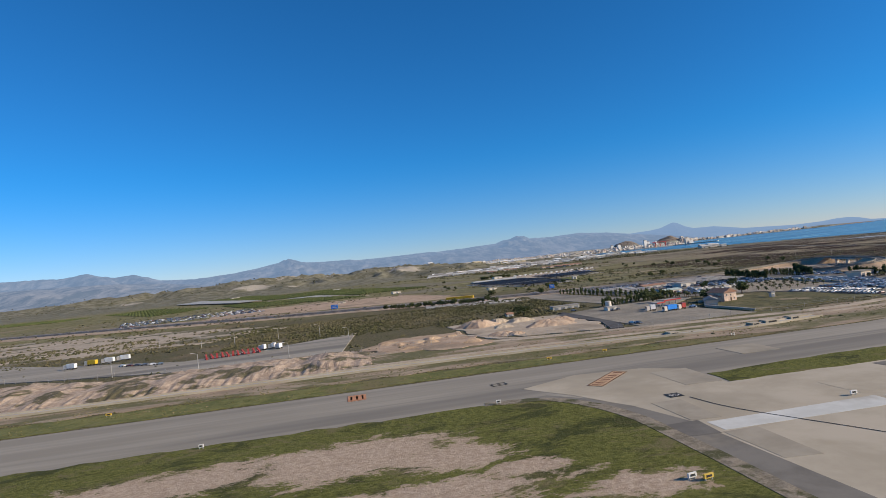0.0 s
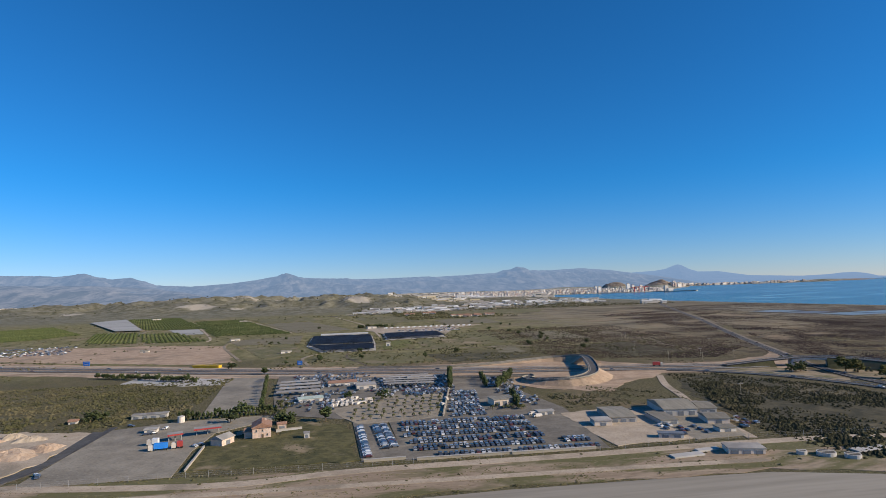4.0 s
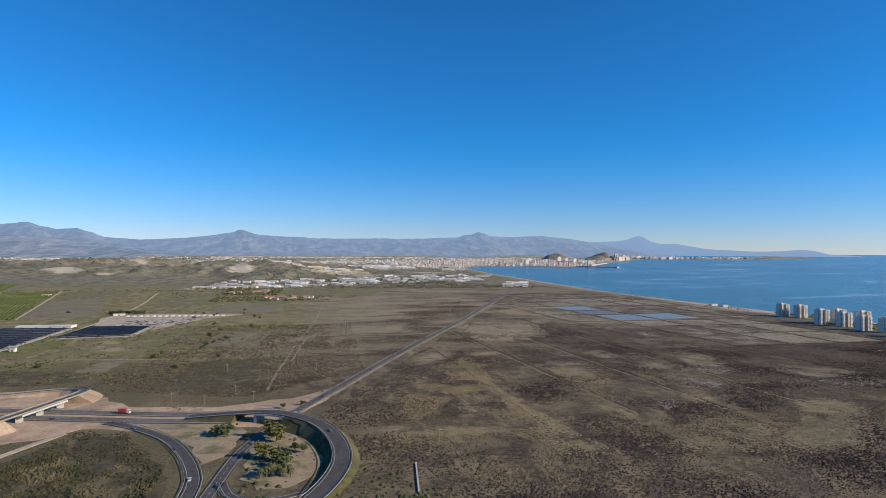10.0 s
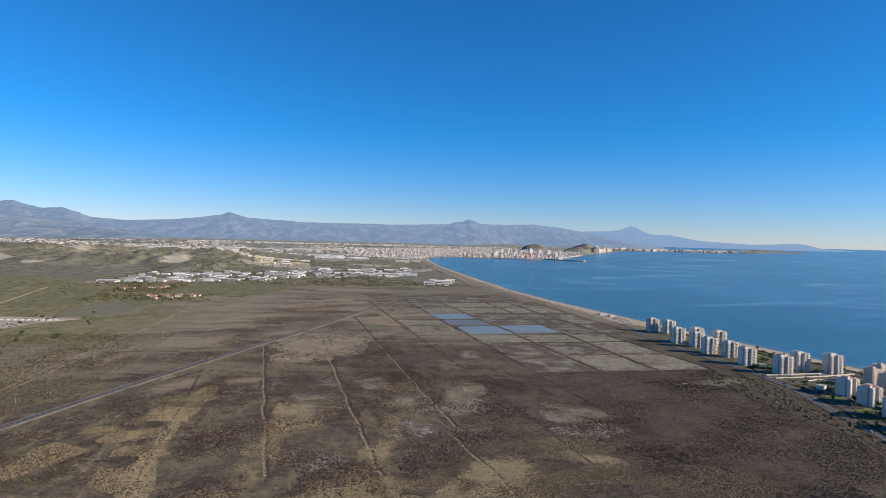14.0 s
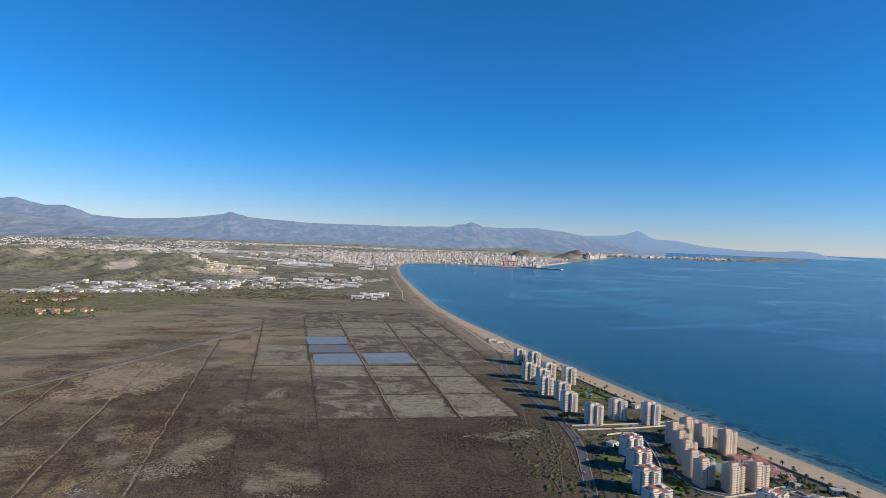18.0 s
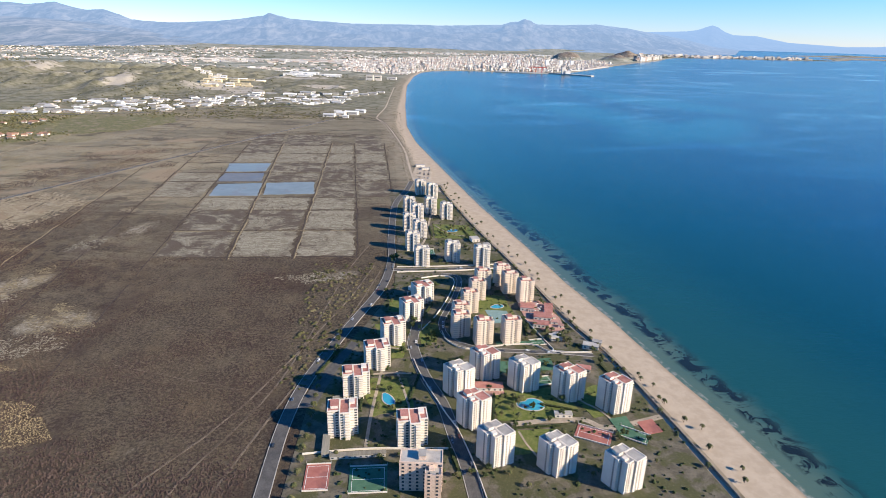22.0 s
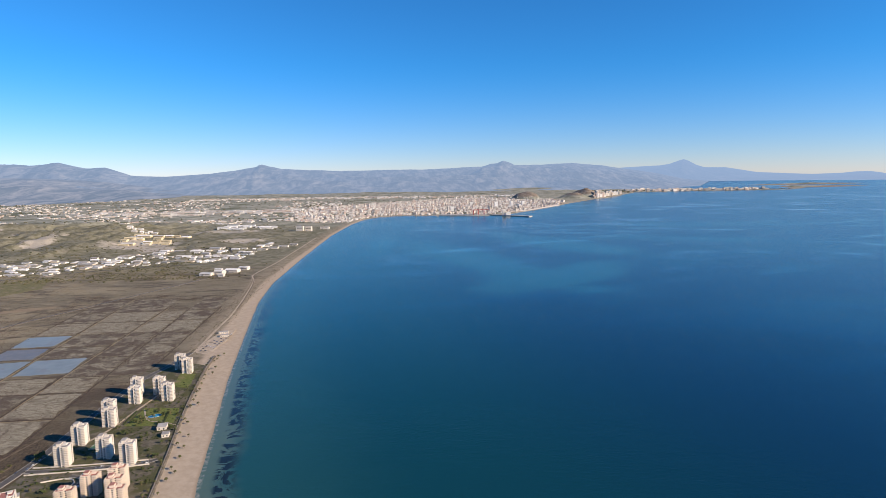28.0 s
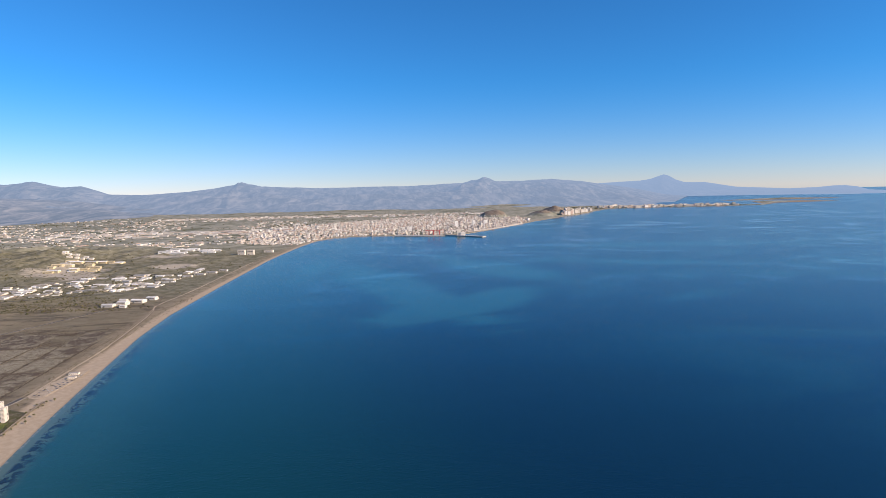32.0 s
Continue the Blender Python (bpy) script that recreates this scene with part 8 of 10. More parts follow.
def inside(x, y, poly):
    hit, n = False, len(poly)
    for i in range(n):
        (ax, ay), (bx, by) = poly[i], poly[(i + 1) % n]
        if (ay > y) != (by > y) and x < (bx - ax) * (y - ay) / (by - ay) + ax:
            hit = not hit
    return hit


def flecks(name, label, category, pts, mat, thick, size, flat, seed):
    """A ragged patch of many small low tufts or crusts, thinning out towards its edge."""
    r, out = random.Random(seed), []
    xs, ys = [q[0] for q in pts], [q[1] for q in pts]
    mx, my = sum(xs) / len(xs), sum(ys) / len(ys)
    for _ in range(int((max(xs) - min(xs)) * (max(ys) - min(ys)) * thick)):
        x, y = r.uniform(min(xs) - 0.6, max(xs) + 0.6), r.uniform(min(ys) - 0.6, max(ys) + 0.6)
        k = r.uniform(0.85, 1.15)
        if inside(mx + (x - mx) * k, my + (y - my) * k, pts) and noise.noise(Vector((x * 0.7, y * 0.35, seed))) + 0.5 * noise.noise(Vector((x * 2.4, y * 1.6, seed))) > r.uniform(-0.45, 0.05):
            out.append((x, y, r.uniform(0.4, 1.0) * size, LAND))
    if out:
        scatter(name, label, category, mat, out, seed, flat, 6)


for k, pts in enumerate(SEDGE):
    flecks("sedge", "pale olive sedge patch in the dark marsh", "sedge", pts, OLIVE, 55, 0.13, 0.30, 190 + k)
for k, pts in enumerate(REED_FLATS):
    flecks("reed_flat", "soft tan reeds spreading over the marsh", "reeds", pts, REED, 85, 0.11, 0.5, 290 + k)
for k, (pts, mat) in enumerate(PATCHES):
    flecks("salt_flat" if k else "dry_flat", "ragged pale clearing in the dark marsh", "clearing", pts, mat, 26 if k == 0 else 55, 0.26 if k == 0 else 0.16, 0.06, 240 + k)


def road_clear(x, y):
    u = (y - 43) / (236 - 43)
    return abs(x - (69.3 + 86.7 * u)) > 1.2 or y < 40


WEED = surface("olive_weed", (0.085, 0.085, 0.028), (0.165, 0.150, 0.062), 2.0, 0.95, (0.22, 0.18, 0.10), 0.5, 0.5, 0.65, 0.1, 0.02)
DITCH_MUD = surface("ditch_mud", (0.035, 0.028, 0.024), (0.07, 0.056, 0.045), 2.0, 0.9)
# shrubs thicken along the ditches
spots = []
DITCH = [(rail(u, 40 if u < 2 else 77), 40 if u < 2 else 77, rail(u, 165), 165) for u in range(6)] + [(103.8, 111.4, 109.3, 46.1), (111.0, 134.0, 117.4, 56.9), (95.4, 99, 100.8, 47.2), (89.4, 80, 91.9, 42.3), (116.8, 54.6, 119, 38)] + [(rail(1, y), y, rail(4, y), y) for y in CUTS] + [(rail(0, y), y, rail(1, y), y) for y in (108.3, 120.2, 128.4, 138.6)]
for ax, ay, bx, by in DITCH:
    n = int(math.hypot(bx - ax, by - ay) * 7)
    for i in range(n):
        u = i / n
        spots.append((ax + (bx - ax) * u + rng.gauss(0, 0.16), ay + (by - ay) * u + rng.gauss(0, 0.12), rng.uniform(0.04, 0.12), LAND))
for k, (ax, ay, bx, by) in enumerate(DITCH):
    n = max(4, int(math.hypot(bx - ax, by - ay) / 2.5))
    line = [(ax + (bx - ax) * i / n + rng.gauss(0, 0.08), ay + (by - ay) * i / n + rng.gauss(0, 0.08)) for i in range(n + 1)]
    thing("ground_ditch", "narrow dark ditch across the salt marsh", "ditch", shape=band(smooth_line(line, 1.0), 0.15 if k < 14 else 0.11, LAND + 0.012 + 0.0005 * (k % 8)), mat=DITCH_MUD, kind="structure")
    if k in (2, 3, 6, 7, 8, 10, 12):
        thing("ground_bank_path", "pale grassy bank beside a marsh ditch", "bank", shape=band(smooth_line(line, 1.0), 0.20, LAND + 0.016, 0.30), mat=REED, kind="structure")
scatter("ditch_shrubs", "dark shrubs lining the old marsh ditches", "shrubs", MARSH_SHRUB, spots, 1)
oy, ox = np.meshgrid(np.arange(0, 160, 0.5), np.arange(0, 180, 0.5))
OPEN = patch_field(ox, oy, REED_SWATHS + TAN_FLATS + PALE_CRUSTS)
spots = []
while len(spots) < 92000:
    x, y = rng.uniform(74, 160), 26 + 130 * rng.random() ** 1.55
    if road_clear(x, y) and x > 72 + 0.2 * abs(y - 50) + rng.uniform(0, 8) and not (x > 155 and y < 66) and not (y > 77 and x > 117):
        dense = noise.noise(Vector((x * 0.11, y * 0.16, 0.0)))
        if dense > -0.1 + rng.uniform(-0.8, 0.6) and (y > 138 or OPEN[int(x * 2), int(y * 2)] < -0.4 + rng.uniform(-0.6, 0.6)):
            spots.append((x, y, rng.uniform(0.035, 0.085) * (1.1 + dense), LAND))
pans = []
while len(pans) < 22000:
    x, y = rng.uniform(117, 166), rng.uniform(77, 185)
    if noise.noise(Vector((x * 0.12, y * 0.12, 4.0))) + 0.5 * noise.noise(Vector((x * 0.6, y * 0.6, 4.0))) > rng.uniform(-0.45, 0.5) and not (129 < x < 151 and 106 < y < 139) and not (x > 140 and y < 90 and rng.random() < 0.7):
        pans.append((x, y, rng.uniform(0.035, 0.085), LAND))
scatter("pan_shrubs", "low dark weeds spreading over old salt pans", "shrubs", MARSH_SHRUB, pans, 12, 0.9, 5)
scatter("marsh_shrubs", "low dark brown glasswort covering the marsh", "shrubs", MARSH_SHRUB, spots, 2, 0.85, 5)
spots = []
BEDS = [[(89, 70), (90.6, 57.6), (91.7, 47), (93.1, 38.7), (91.5, 37.3), (88.7, 42.9), (87.9, 53.5), (87.6, 65.3)], [(78.9, 45.5), (87.4, 44.8), (86, 41.4), (78.2, 42.9)], [(88.6, 35.7), (91.2, 34.7), (89.8, 32.7), (87.5, 33.4)], [(106.9, 48.4), (108.5, 48), (107.7, 38.4), (105.4, 36.3)], [(85.2, 37.4), (87.6, 36.4), (85.8, 33.9), (84.1, 34.7)], [(94, 44), (104, 46), (112, 46), (118, 44), (126, 46), (136, 45), (140, 40), (128, 37), (112, 38), (98, 39)], [(88, 60), (91, 74), (93, 74), (92, 60)], [(108.5, 48), (111, 62), (112.4, 60), (110.6, 47)], [(80, 52), (84, 60), (90, 66), (92, 62), (86, 54), (82, 48)], [(118, 50), (126, 53), (132, 50), (126, 47)], [(98, 52), (100, 66), (102, 64), (101, 50)]]
for poly in BEDS:
    xs, ys = [q[0] for q in poly], [q[1] for q in poly]
    area = (max(xs) - min(xs)) * (max(ys) - min(ys))
    for _ in range(int(area * 75)):
        x, y = rng.uniform(min(xs), max(xs)), rng.uniform(min(ys), max(ys))
        if inside(x, y, poly) and noise.noise(Vector((x * 0.22, y * 0.35, 3.0))) > -0.12:
            spots.append((x, y, rng.uniform(0.022, 0.055), LAND))
scatter("reed_beds", "pale tan reed tufts in loose beds", "reeds", REED, spots, 3, 1.5, 5)
spots = []
for x0, x1, y0, y1, n, big in ((-10, 18, 43, 61, 14000, 0.17), (43, 56, 38, 48, 6500, 0.13), (20, 75, 66, 112, 7500, 0.24), (55, 67, 10, 30, 900, 0.3), (-30, 14, 27, 45, 500, 0.16), (15, 60, 24, 28.5, 500, 0.12), (70, 76, 28, 47, 420, 0.24), (76, 86, 30, 52, 1600, 0.17), (60, 76, 52, 70, 3200, 0.13), (-60, 20, 95, 140, 1600, 0.28), (-24, 1, 31.5, 34.5, 700, 0.12), (-60, -6, 54, 90, 2600, 0.26), (-36, -10, 47, 64, 4200, 0.2), (22, 30, 30, 39, 1500, 0.09), (6, 15, 41, 44, 500, 0.2), (26, 66, 62, 80, 2600, 0.16)):
    for _ in range(n):
        x, y = rng.uniform(x0, x1), rng.uniform(y0, y1)
        if (x0 == 43 and (y > 46.4 - 0.9 * abs(x - 47.5) or x < 43.6 or abs(x - (50.4 + (y - 30) * 0.28)) < 0.5)) or (x0 == -30 and y < 33) or (x0 == 60 and y < 57 + (x - 66) * 0.8) or (x0 == 70 and 34.2 > y > 28) or not road_clear(x, y):
            continue
        if noise.noise(Vector((x * 0.25, y * 0.25, 7.0))) + 0.6 * noise.noise(Vector((x * 0.8, y * 0.8, 2.0))) > (rng.uniform(-0.15, 0.3) if x0 != -10 else rng.uniform(-0.6, 0.15)):
            spots.append((x, y, rng.uniform(0.2, 1.0) ** 1.6 * big, LAND))
THICKET = surface("thicket_leaves", (0.020, 0.022, 0.009), (0.060, 0.056, 0.024), 1.4, 0.95, (0.105, 0.088, 0.046), 0.3, 0.52, 0.64, 0.4, 0.04)
wood = []
while len(wood) < 7500:
    x, y = rng.uniform(51.5, 67), rng.uniform(24, 49.5)
    if x < 51.4 + (y - 30) * 0.28 or x > 65.2 - (y - 40) * 0.55 * (y > 40):
        continue
    big = noise.noise(Vector((x * 0.16, y * 0.16, 17.0))) + 0.5 * noise.noise(Vector((x * 0.55, y * 0.55, 12.0)))
    if big > rng.uniform(-0.35, 0.45):
        wood.append((x, y, rng.uniform(0.04, 0.12) * (1.0 + 1.8 * max(0.0, big)), LAND))
scatter("thicket", "dense dark thicket of bushes beside the slip road", "bushes", THICKET, wood, 41, 1.0, 7)
heath = []
while len(heath) < 17000:
    x, y = rng.uniform(52, 79), 57 + 55 * rng.random() ** 1.4
    if road_clear(x, y) and y > 58.5 + 0.35 * max(0, 66 - x) and not (x > 66 and y < 57 + (x - 66) * 0.9) and noise.noise(Vector((x * 0.2, y * 0.2, 21.0))) > rng.uniform(-0.8, 0.35):
        heath.append((x, y, rng.uniform(0.04, 0.10), LAND))
scatter("heath_shrubs", "low dark brown shrubs beyond the motorway", "shrubs", MARSH_SHRUB, heath, 42, 0.85, 5)
weeds = []
while len(weeds) < 9000:
    x, y = rng.uniform(-26, 62), 22.9 + 9 * rng.random()
    if y < 29.2 + 0.9 * max(0, -x - 2) * 0.1 and noise.noise(Vector((x * 0.5, y * 1.6, 11.0))) + 0.5 * noise.noise(Vector((x * 2.2, y * 3.0, 1.0))) > 0.02 and abs(y - (27.9 - 0.012 * x)) > 0.3 and (x < 17 or y > 23.6 + 0.4 * (x > 26)) and not (x > 48 and y < 24.6):
        weeds.append((x, y, rng.uniform(0.02, 0.06), LAND + 0.01))
scatter("strip_weeds", "small olive weeds on the stony airfield strip", "weeds", WEED, weeds, 14, 0.6, 5)
scatter("scrub_bushes", "dark green scrub bushes on dry ground", "shrubs", SHRUB, spots, 4, 0.75, 7)
spots = [(173 + rng.uniform(-5.5, -2.0) + (0 if y < 160 else -2), y, rng.uniform(0.08, 0.2), LAND) for y in np.arange(112, 235, 0.45)]
spots += [(rng.uniform(155, 162.5), rng.uniform(45, 75), rng.uniform(0.12, 0.32), LAND) for _ in range(380)]
scatter("dune_bushes", "sparse grey-green dune bushes behind the sand", "shrubs", SHRUB, [q for q in spots if q[0] < 156 + (q[1] - 40) * 0.25 or q[1] > 100], 5)


# ---- orchards, solar carports, farmland ----
ORCHARD_SOIL = surface("orchard_soil", (0.078, 0.092, 0.026), (0.128, 0.135, 0.044), 0.7, 0.95, (0.16, 0.135, 0.08), 0.15, 0.6, 0.75, 0.3, 0.04)
CITRUS = surface("citrus_leaves", (0.050, 0.068, 0.018), (0.090, 0.108, 0.034), 1.4, 0.9, (0.115, 0.122, 0.045), 0.1, 0.5, 0.65, 0.3, 0.04)
rng = random.Random(41)
PLOTS = [[(-24.5, 163), (-60, 250), (-41, 252), (-8.6, 158.5)], [(0.8, 126.6), (-22, 201.7), (-9.1, 208), (15.9, 126.7)], [(-8.3, 115), (-19.2, 143), (-10.8, 143), (2.5, 114.2)], [(-33, 153.6), (-21.6, 150), (-10.0, 116), (-20.6, 120)],
         [(-73.6, 190), (-64.7, 202), (-35.4, 152.4), (-39.9, 138), (-43.9, 136)], [(-118, 190), (-80, 172), (-76, 186), (-110, 210)]]
spots = []
for k, pts in enumerate(PLOTS):
    plate("ground_orchard", wavy(pts, 0.2, 2.0, 110 + k), ORCHARD_SOIL, LAND + 0.02 + 0.003 * k, "green orchard plot in straight rows", "orchard")
    xs, ys = [q[0] for q in pts], [q[1] for q in pts]
    for x in np.arange(min(xs) - 40, max(xs) + 40, 0.80):
        for y in np.arange(min(ys), max(ys), 0.62):
            px = x - (y - 130) * 0.34 + 20
            if inside(px, y, pts):
                spots.append((px + rng.uniform(-0.1, 0.1), y, rng.uniform(0.32, 0.44), LAND))
scatter("orchard_trees", "small citrus trees in straight orchard rows", "orchard trees", CITRUS, spots[:16000], 6, 0.7, 5)
NET = surface("shade_net", (0.34, 0.335, 0.31), (0.42, 0.41, 0.385), 0.3, 0.9, (0.19, 0.20, 0.19), 0.1, 0.5, 0.7, 0.05, 0.02, stretch=(0.2, 3, 1))
t = thing("shade_house", "large grey netted shade house in the orchards", "shade house")
part("net_roof", Shape().prism([(-30, 158.5), (-64, 226), (-60, 248), (-23.5, 158)], LAND + 0.28, LAND + 0.36), NET, t)
for x, y in ((-63, 226), (-59.6, 246), (-29.6, 160), (-24, 160), (-46, 192), (-42, 206)):
    part("post", Shape().tube(x, y, LAND - 0.05, 0.08, 0.4, 6), STEEL, t)
plate("ground_ploughed", wavy([(-24, 114), (-15.8, 109), (-6, 108.4), (8.5, 101), (12, 88), (14.9, 75.6), (10, 75.6), (-6, 83.4), (-22, 92)], 0.4, 1.4, 44), EARTH, LAND + 0.02, "bare orange ploughed field beside the motorway", "field")
plate("ground_fallow", wavy([(-60, 128), (-30, 120), (-26, 116), (-24, 96), (-40, 100), (-64, 112)], 0.4, 1.4, 45), DRY_GRASS, LAND + 0.022, "dry fallow field beside the motorway", "field")
plate("ground_net", wavy([(-11.4, 144.4), (-17.4, 158), (-10.0, 157.6), (-3.4, 136.6), (-9.4, 137)], 0.2, 1.2, 47), NET, LAND + 0.05, "low grey netting over young plants", "netting")
MEADOW = surface("weedy_meadow", (0.105, 0.105, 0.040), (0.185, 0.165, 0.075), 1.4, 0.95, (0.23, 0.185, 0.115), 0.3, 0.52, 0.64, 0.6, 0.05)
TILLED = surface("tilled_field", (0.150, 0.132, 0.082), (0.225, 0.195, 0.125), 1.2, 0.95, (0.120, 0.112, 0.055), 0.35, 0.5, 0.66, 0.5, 0.04, stretch=(0.3, 2.0, 1, 20))
SCRUB_DARK = surface("dark_thicket", (0.048, 0.046, 0.022), (0.105, 0.092, 0.048), 1.1, 0.95, (0.15, 0.125, 0.07), 0.5, 0.54, 0.66, 0.7, 0.06)
for k, (pts, mat) in enumerate((([(33.3, 83.9), (34.6, 97.5), (38.2, 96.6), (38.3, 82.0)], GRASS), ([(38.7, 82.0), (39.4, 96.3), (41.8, 95.8), (41.4, 82.1)], MEADOW), ([(47.5, 72.6), (48.3, 81.3), (51.1, 80.6), (50.6, 71.9)], TILLED), ([(26.4, 67.6), (25.1, 79.0), (37.4, 77.8), (38.6, 66.4)], MEADOW),
                                ([(40.2, 65.4), (38.4, 74.6), (46.8, 73.0), (50.6, 69.0), (50.4, 67)], SCRUB_DARK), ([(45.8, 104.9), (55.0, 109.2), (56.4, 86.5), (51.3, 83.8)], MEADOW), ([(57, 88), (58, 104), (66, 102), (65, 86)], TILLED), ([(42.4, 84), (43, 97), (49.4, 96), (49.8, 84.6)], DRY_GRASS), ([(18, 78.6), (12.4, 96), (20.6, 94.6), (24, 80)], MEADOW),
                                ([(10.4, 101), (6.6, 112), (19.6, 118), (20.6, 100)], TILLED), ([(17.4, 126), (4, 172), (16, 176), (29, 130)], TILLED), ([(3, 176), (-5, 205), (12, 214), (19, 182)], MEADOW), ([(33, 150), (29, 190), (44, 194), (47, 152)], MEADOW), ([(50, 134), (50, 158), (64, 156), (63, 134)], TILLED), ([(60, 62), (58.6, 76), (66.6, 78), (67.6, 64)], SCRUB_DARK))):
    plate("ground_meadow", wavy(pts, 0.35, 0.9, 120 + k), mat, LAND + 0.014 + 0.001 * k, "irregular farm plot among dry scrub", "field")
for k, line in enumerate(([(24.7, 67.4), (23.1, 76.4), (24.5, 80.7)], [(3.1, 112.3), (0.0, 126.6), (-22.8, 201.7)], [(34.0, 106.3), (33.0, 128), (30.5, 153.8), (22.9, 197.8)], [(16.6, 126.7), (-8.3, 208.0)], [(15.6, 76.6), (8.6, 100.2), (8.8, 110)], [(-6.5, 114.0), (-19.8, 147.7), (-22.0, 160.5)], [(-8, 152), (-24, 160)], [(32.9, 82), (45, 80.4), (56, 79)])):
    road("road_farm_track_%d" % (k + 1), "pale farm track between plots", line, 0.42, PALE_EARTH if k in (1, 2, 3) else TRACK, LAND + 0.036, edge=False, step=2.0)
PANEL = surface("solar_panel", (0.012, 0.013, 0.018), (0.022, 0.024, 0.032), 0.8, 0.6, relief=0.0, spec=0.08)


INDUSTRY_PALE = surface("pale_sheet_roof", (0.50, 0.49, 0.46), (0.62, 0.61, 0.58), 0.6, 0.6, (0.40, 0.39, 0.37), 0.3, 0.5, 0.7, 0.1, 0.02)


def solar_block(corners, rows, label):
    """Rows of dark panels on posts over a pale yard; corners run round the block from its near side."""
    bl, br, tr, tl = (np.array(q, float) for q in corners)
    mid = (bl + br + tr + tl) / 4
    t = thing("solar_carport", label, "solar carport", "solar carports", at=Matrix.Translation((mid[0], mid[1], LAND)))
    rim = [tuple((q - mid) * 1.06) for q in (bl, br, tr, tl)]
    part("yard_slab", Shape().prism(rim, 0.0, 0.03), PALE_CONCRETE, t, "pale concrete yard")
    for k in range(rows):
        lo, hi = (k + 0.10) / rows, (k + 0.84) / rows
        ring = [bl + (tl - bl) * lo, br + (tr - br) * lo, br + (tr - br) * hi, bl + (tl - bl) * hi]
        r = part("solar_panel", Shape().prism([tuple(q - mid) for q in ring], 0.30, 0.34), PANEL, t, "dark blue-black solar panels")
        for u in (0.1, 0.37, 0.63, 0.9):
            q = ring[0] + (ring[1] - ring[0]) * u - mid + np.array((0.0, 0.15))
            part("post", Shape().tube(q[0], q[1], 0.02, 0.04, 0.29, 5), STEEL, r)
    return t


solar_block([(25.2, 83.2), (32.2, 82.8), (32.4, 91.6), (22.8, 91.8)], 6, "rows of dark solar panels over a parking yard")
solar_block([(22.5, 93.4), (32.4, 93.0), (32.3, 110.6), (22.0, 111.2)], 9, "rows of dark solar panels over a parking yard")
solar_block([(34.8, 99.4), (44.8, 100.6), (44.7, 111.4), (34.9, 112.0)], 7, "broad dark solar roof beside parked cars")
shed(27.6, 113.2, 8.6, 2.4, 0.5, -1, WHITE_WALL, INDUSTRY_PALE, "long white roofed hall behind solar rows", 0.12, 4, "hall")
plate("ground_car_field", [(31.5, 126), (32.7, 134), (44, 133), (57.5, 130.2), (51.4, 124), (48.4, 116), (45.8, 107), (45.3, 112.4), (34.8, 113.2), (33.4, 120)], PALE_EARTH, LAND + 0.026, "pale gravel field with parked cars", "car lot")
for k in range(16):
    lorry(36 + 1.2 * k, 127.6 - 0.05 * k, 90, WHITE_PAINT, "white van parked at the gravel field", 0.7)
for q in ((20.2, 84.6, 1.4, 0.8, 0.4, 10), (34.4, 88.0, 0.6, 0.6, 0.7, 0), (8, 112, 1.6, 0.8, 0.4, 20), (33, 132, 2, 1.2, 0.5, 12), (-45, 236, 3, 1.6, 0.6, 30), (-5, 190, 2.2, 1.2, 0.5, 10), (-2, 96, 1.2, 0.5, 0.3, 0)):
    shed(*q, WHITE_WALL, TAN_ROOF, "small white farm building among fields", 0.12, 1, "farm_building")
for k in range(60):
    x, y = rng.uniform(16, 62), rng.uniform(70, 138)
    if not (18 < x < 48 and 84 < y < 130) and y > 64 + (30 - min(x, 30)) * 0.5:
        plant("tree", x, y, rng.uniform(0.4, 0.8), "dark round carob tree among dry fields", "tree", "field trees")
for k in range(30):
    plant("tree", 33 + rng.uniform(-3, 4), 134 + rng.uniform(-2, 3), rng.uniform(0.5, 0.9), "dark tree round a farmstead", "tree", "farmstead trees")

# ---- industrial estate beyond the marsh ----
INDUSTRY_WHITE = surface("white_cladding", (0.62, 0.61, 0.58), (0.72, 0.71, 0.68), 0.6, 0.7, (0.52, 0.50, 0.47), 0.2, 0.55, 0.75, 0.1, 0.02, vary=0.14)
INDUSTRY_ROOF = surface("pale_factory_roof", (0.58, 0.57, 0.54), (0.68, 0.67, 0.64), 0.5, 0.6, (0.42, 0.41, 0.39), 0.2, 0.55, 0.75, 0.1, 0.02, vary=0.35)
FACTORY_TAN = surface("ochre_works", (0.52, 0.44, 0.28), (0.62, 0.53, 0.36), 0.6, 0.85, (0.42, 0.36, 0.25), 0.3, 0.5, 0.7, 0.1, 0.02, vary=0.12)


def hall(x, y, w, d, h, turn, wall, roof, label, group, saw=False):
    z = float(height(x, y))
    b = thing("factory_hall", label, "industrial building", group, at=Matrix.Translation((x, y, z)) @ Matrix.Rotation(radians(turn), 4, "Z"))
    part("wall", Shape().box(0, 0, -0.8, w, d, h + 0.8), wall, b)
    if saw:
        for k in range(3):
            part("roof", Shape().gable(0, -d / 2 + (k + 0.5) * d / 3, h, w, d / 3, 0.02, 0.22), roof, b)
    else:
        part("roof", Shape().gable(0, 0, h, w + 0.1, d + 0.1, 0.03, 0.12 * min(3, d)), roof, b)
    part("window", Shape().box(0, -d / 2 - 0.01, h * 0.55, w * 0.8, 0.03, h * 0.16), DARK_GLASS, b, "dark window strip")
    if w > 3:
        part("door", Shape().box(-w * 0.25, -d / 2 - 0.01, 0, 0.5, 0.03, min(0.5, h * 0.6)), BLUE_GREY, b, "grey-blue roller door")


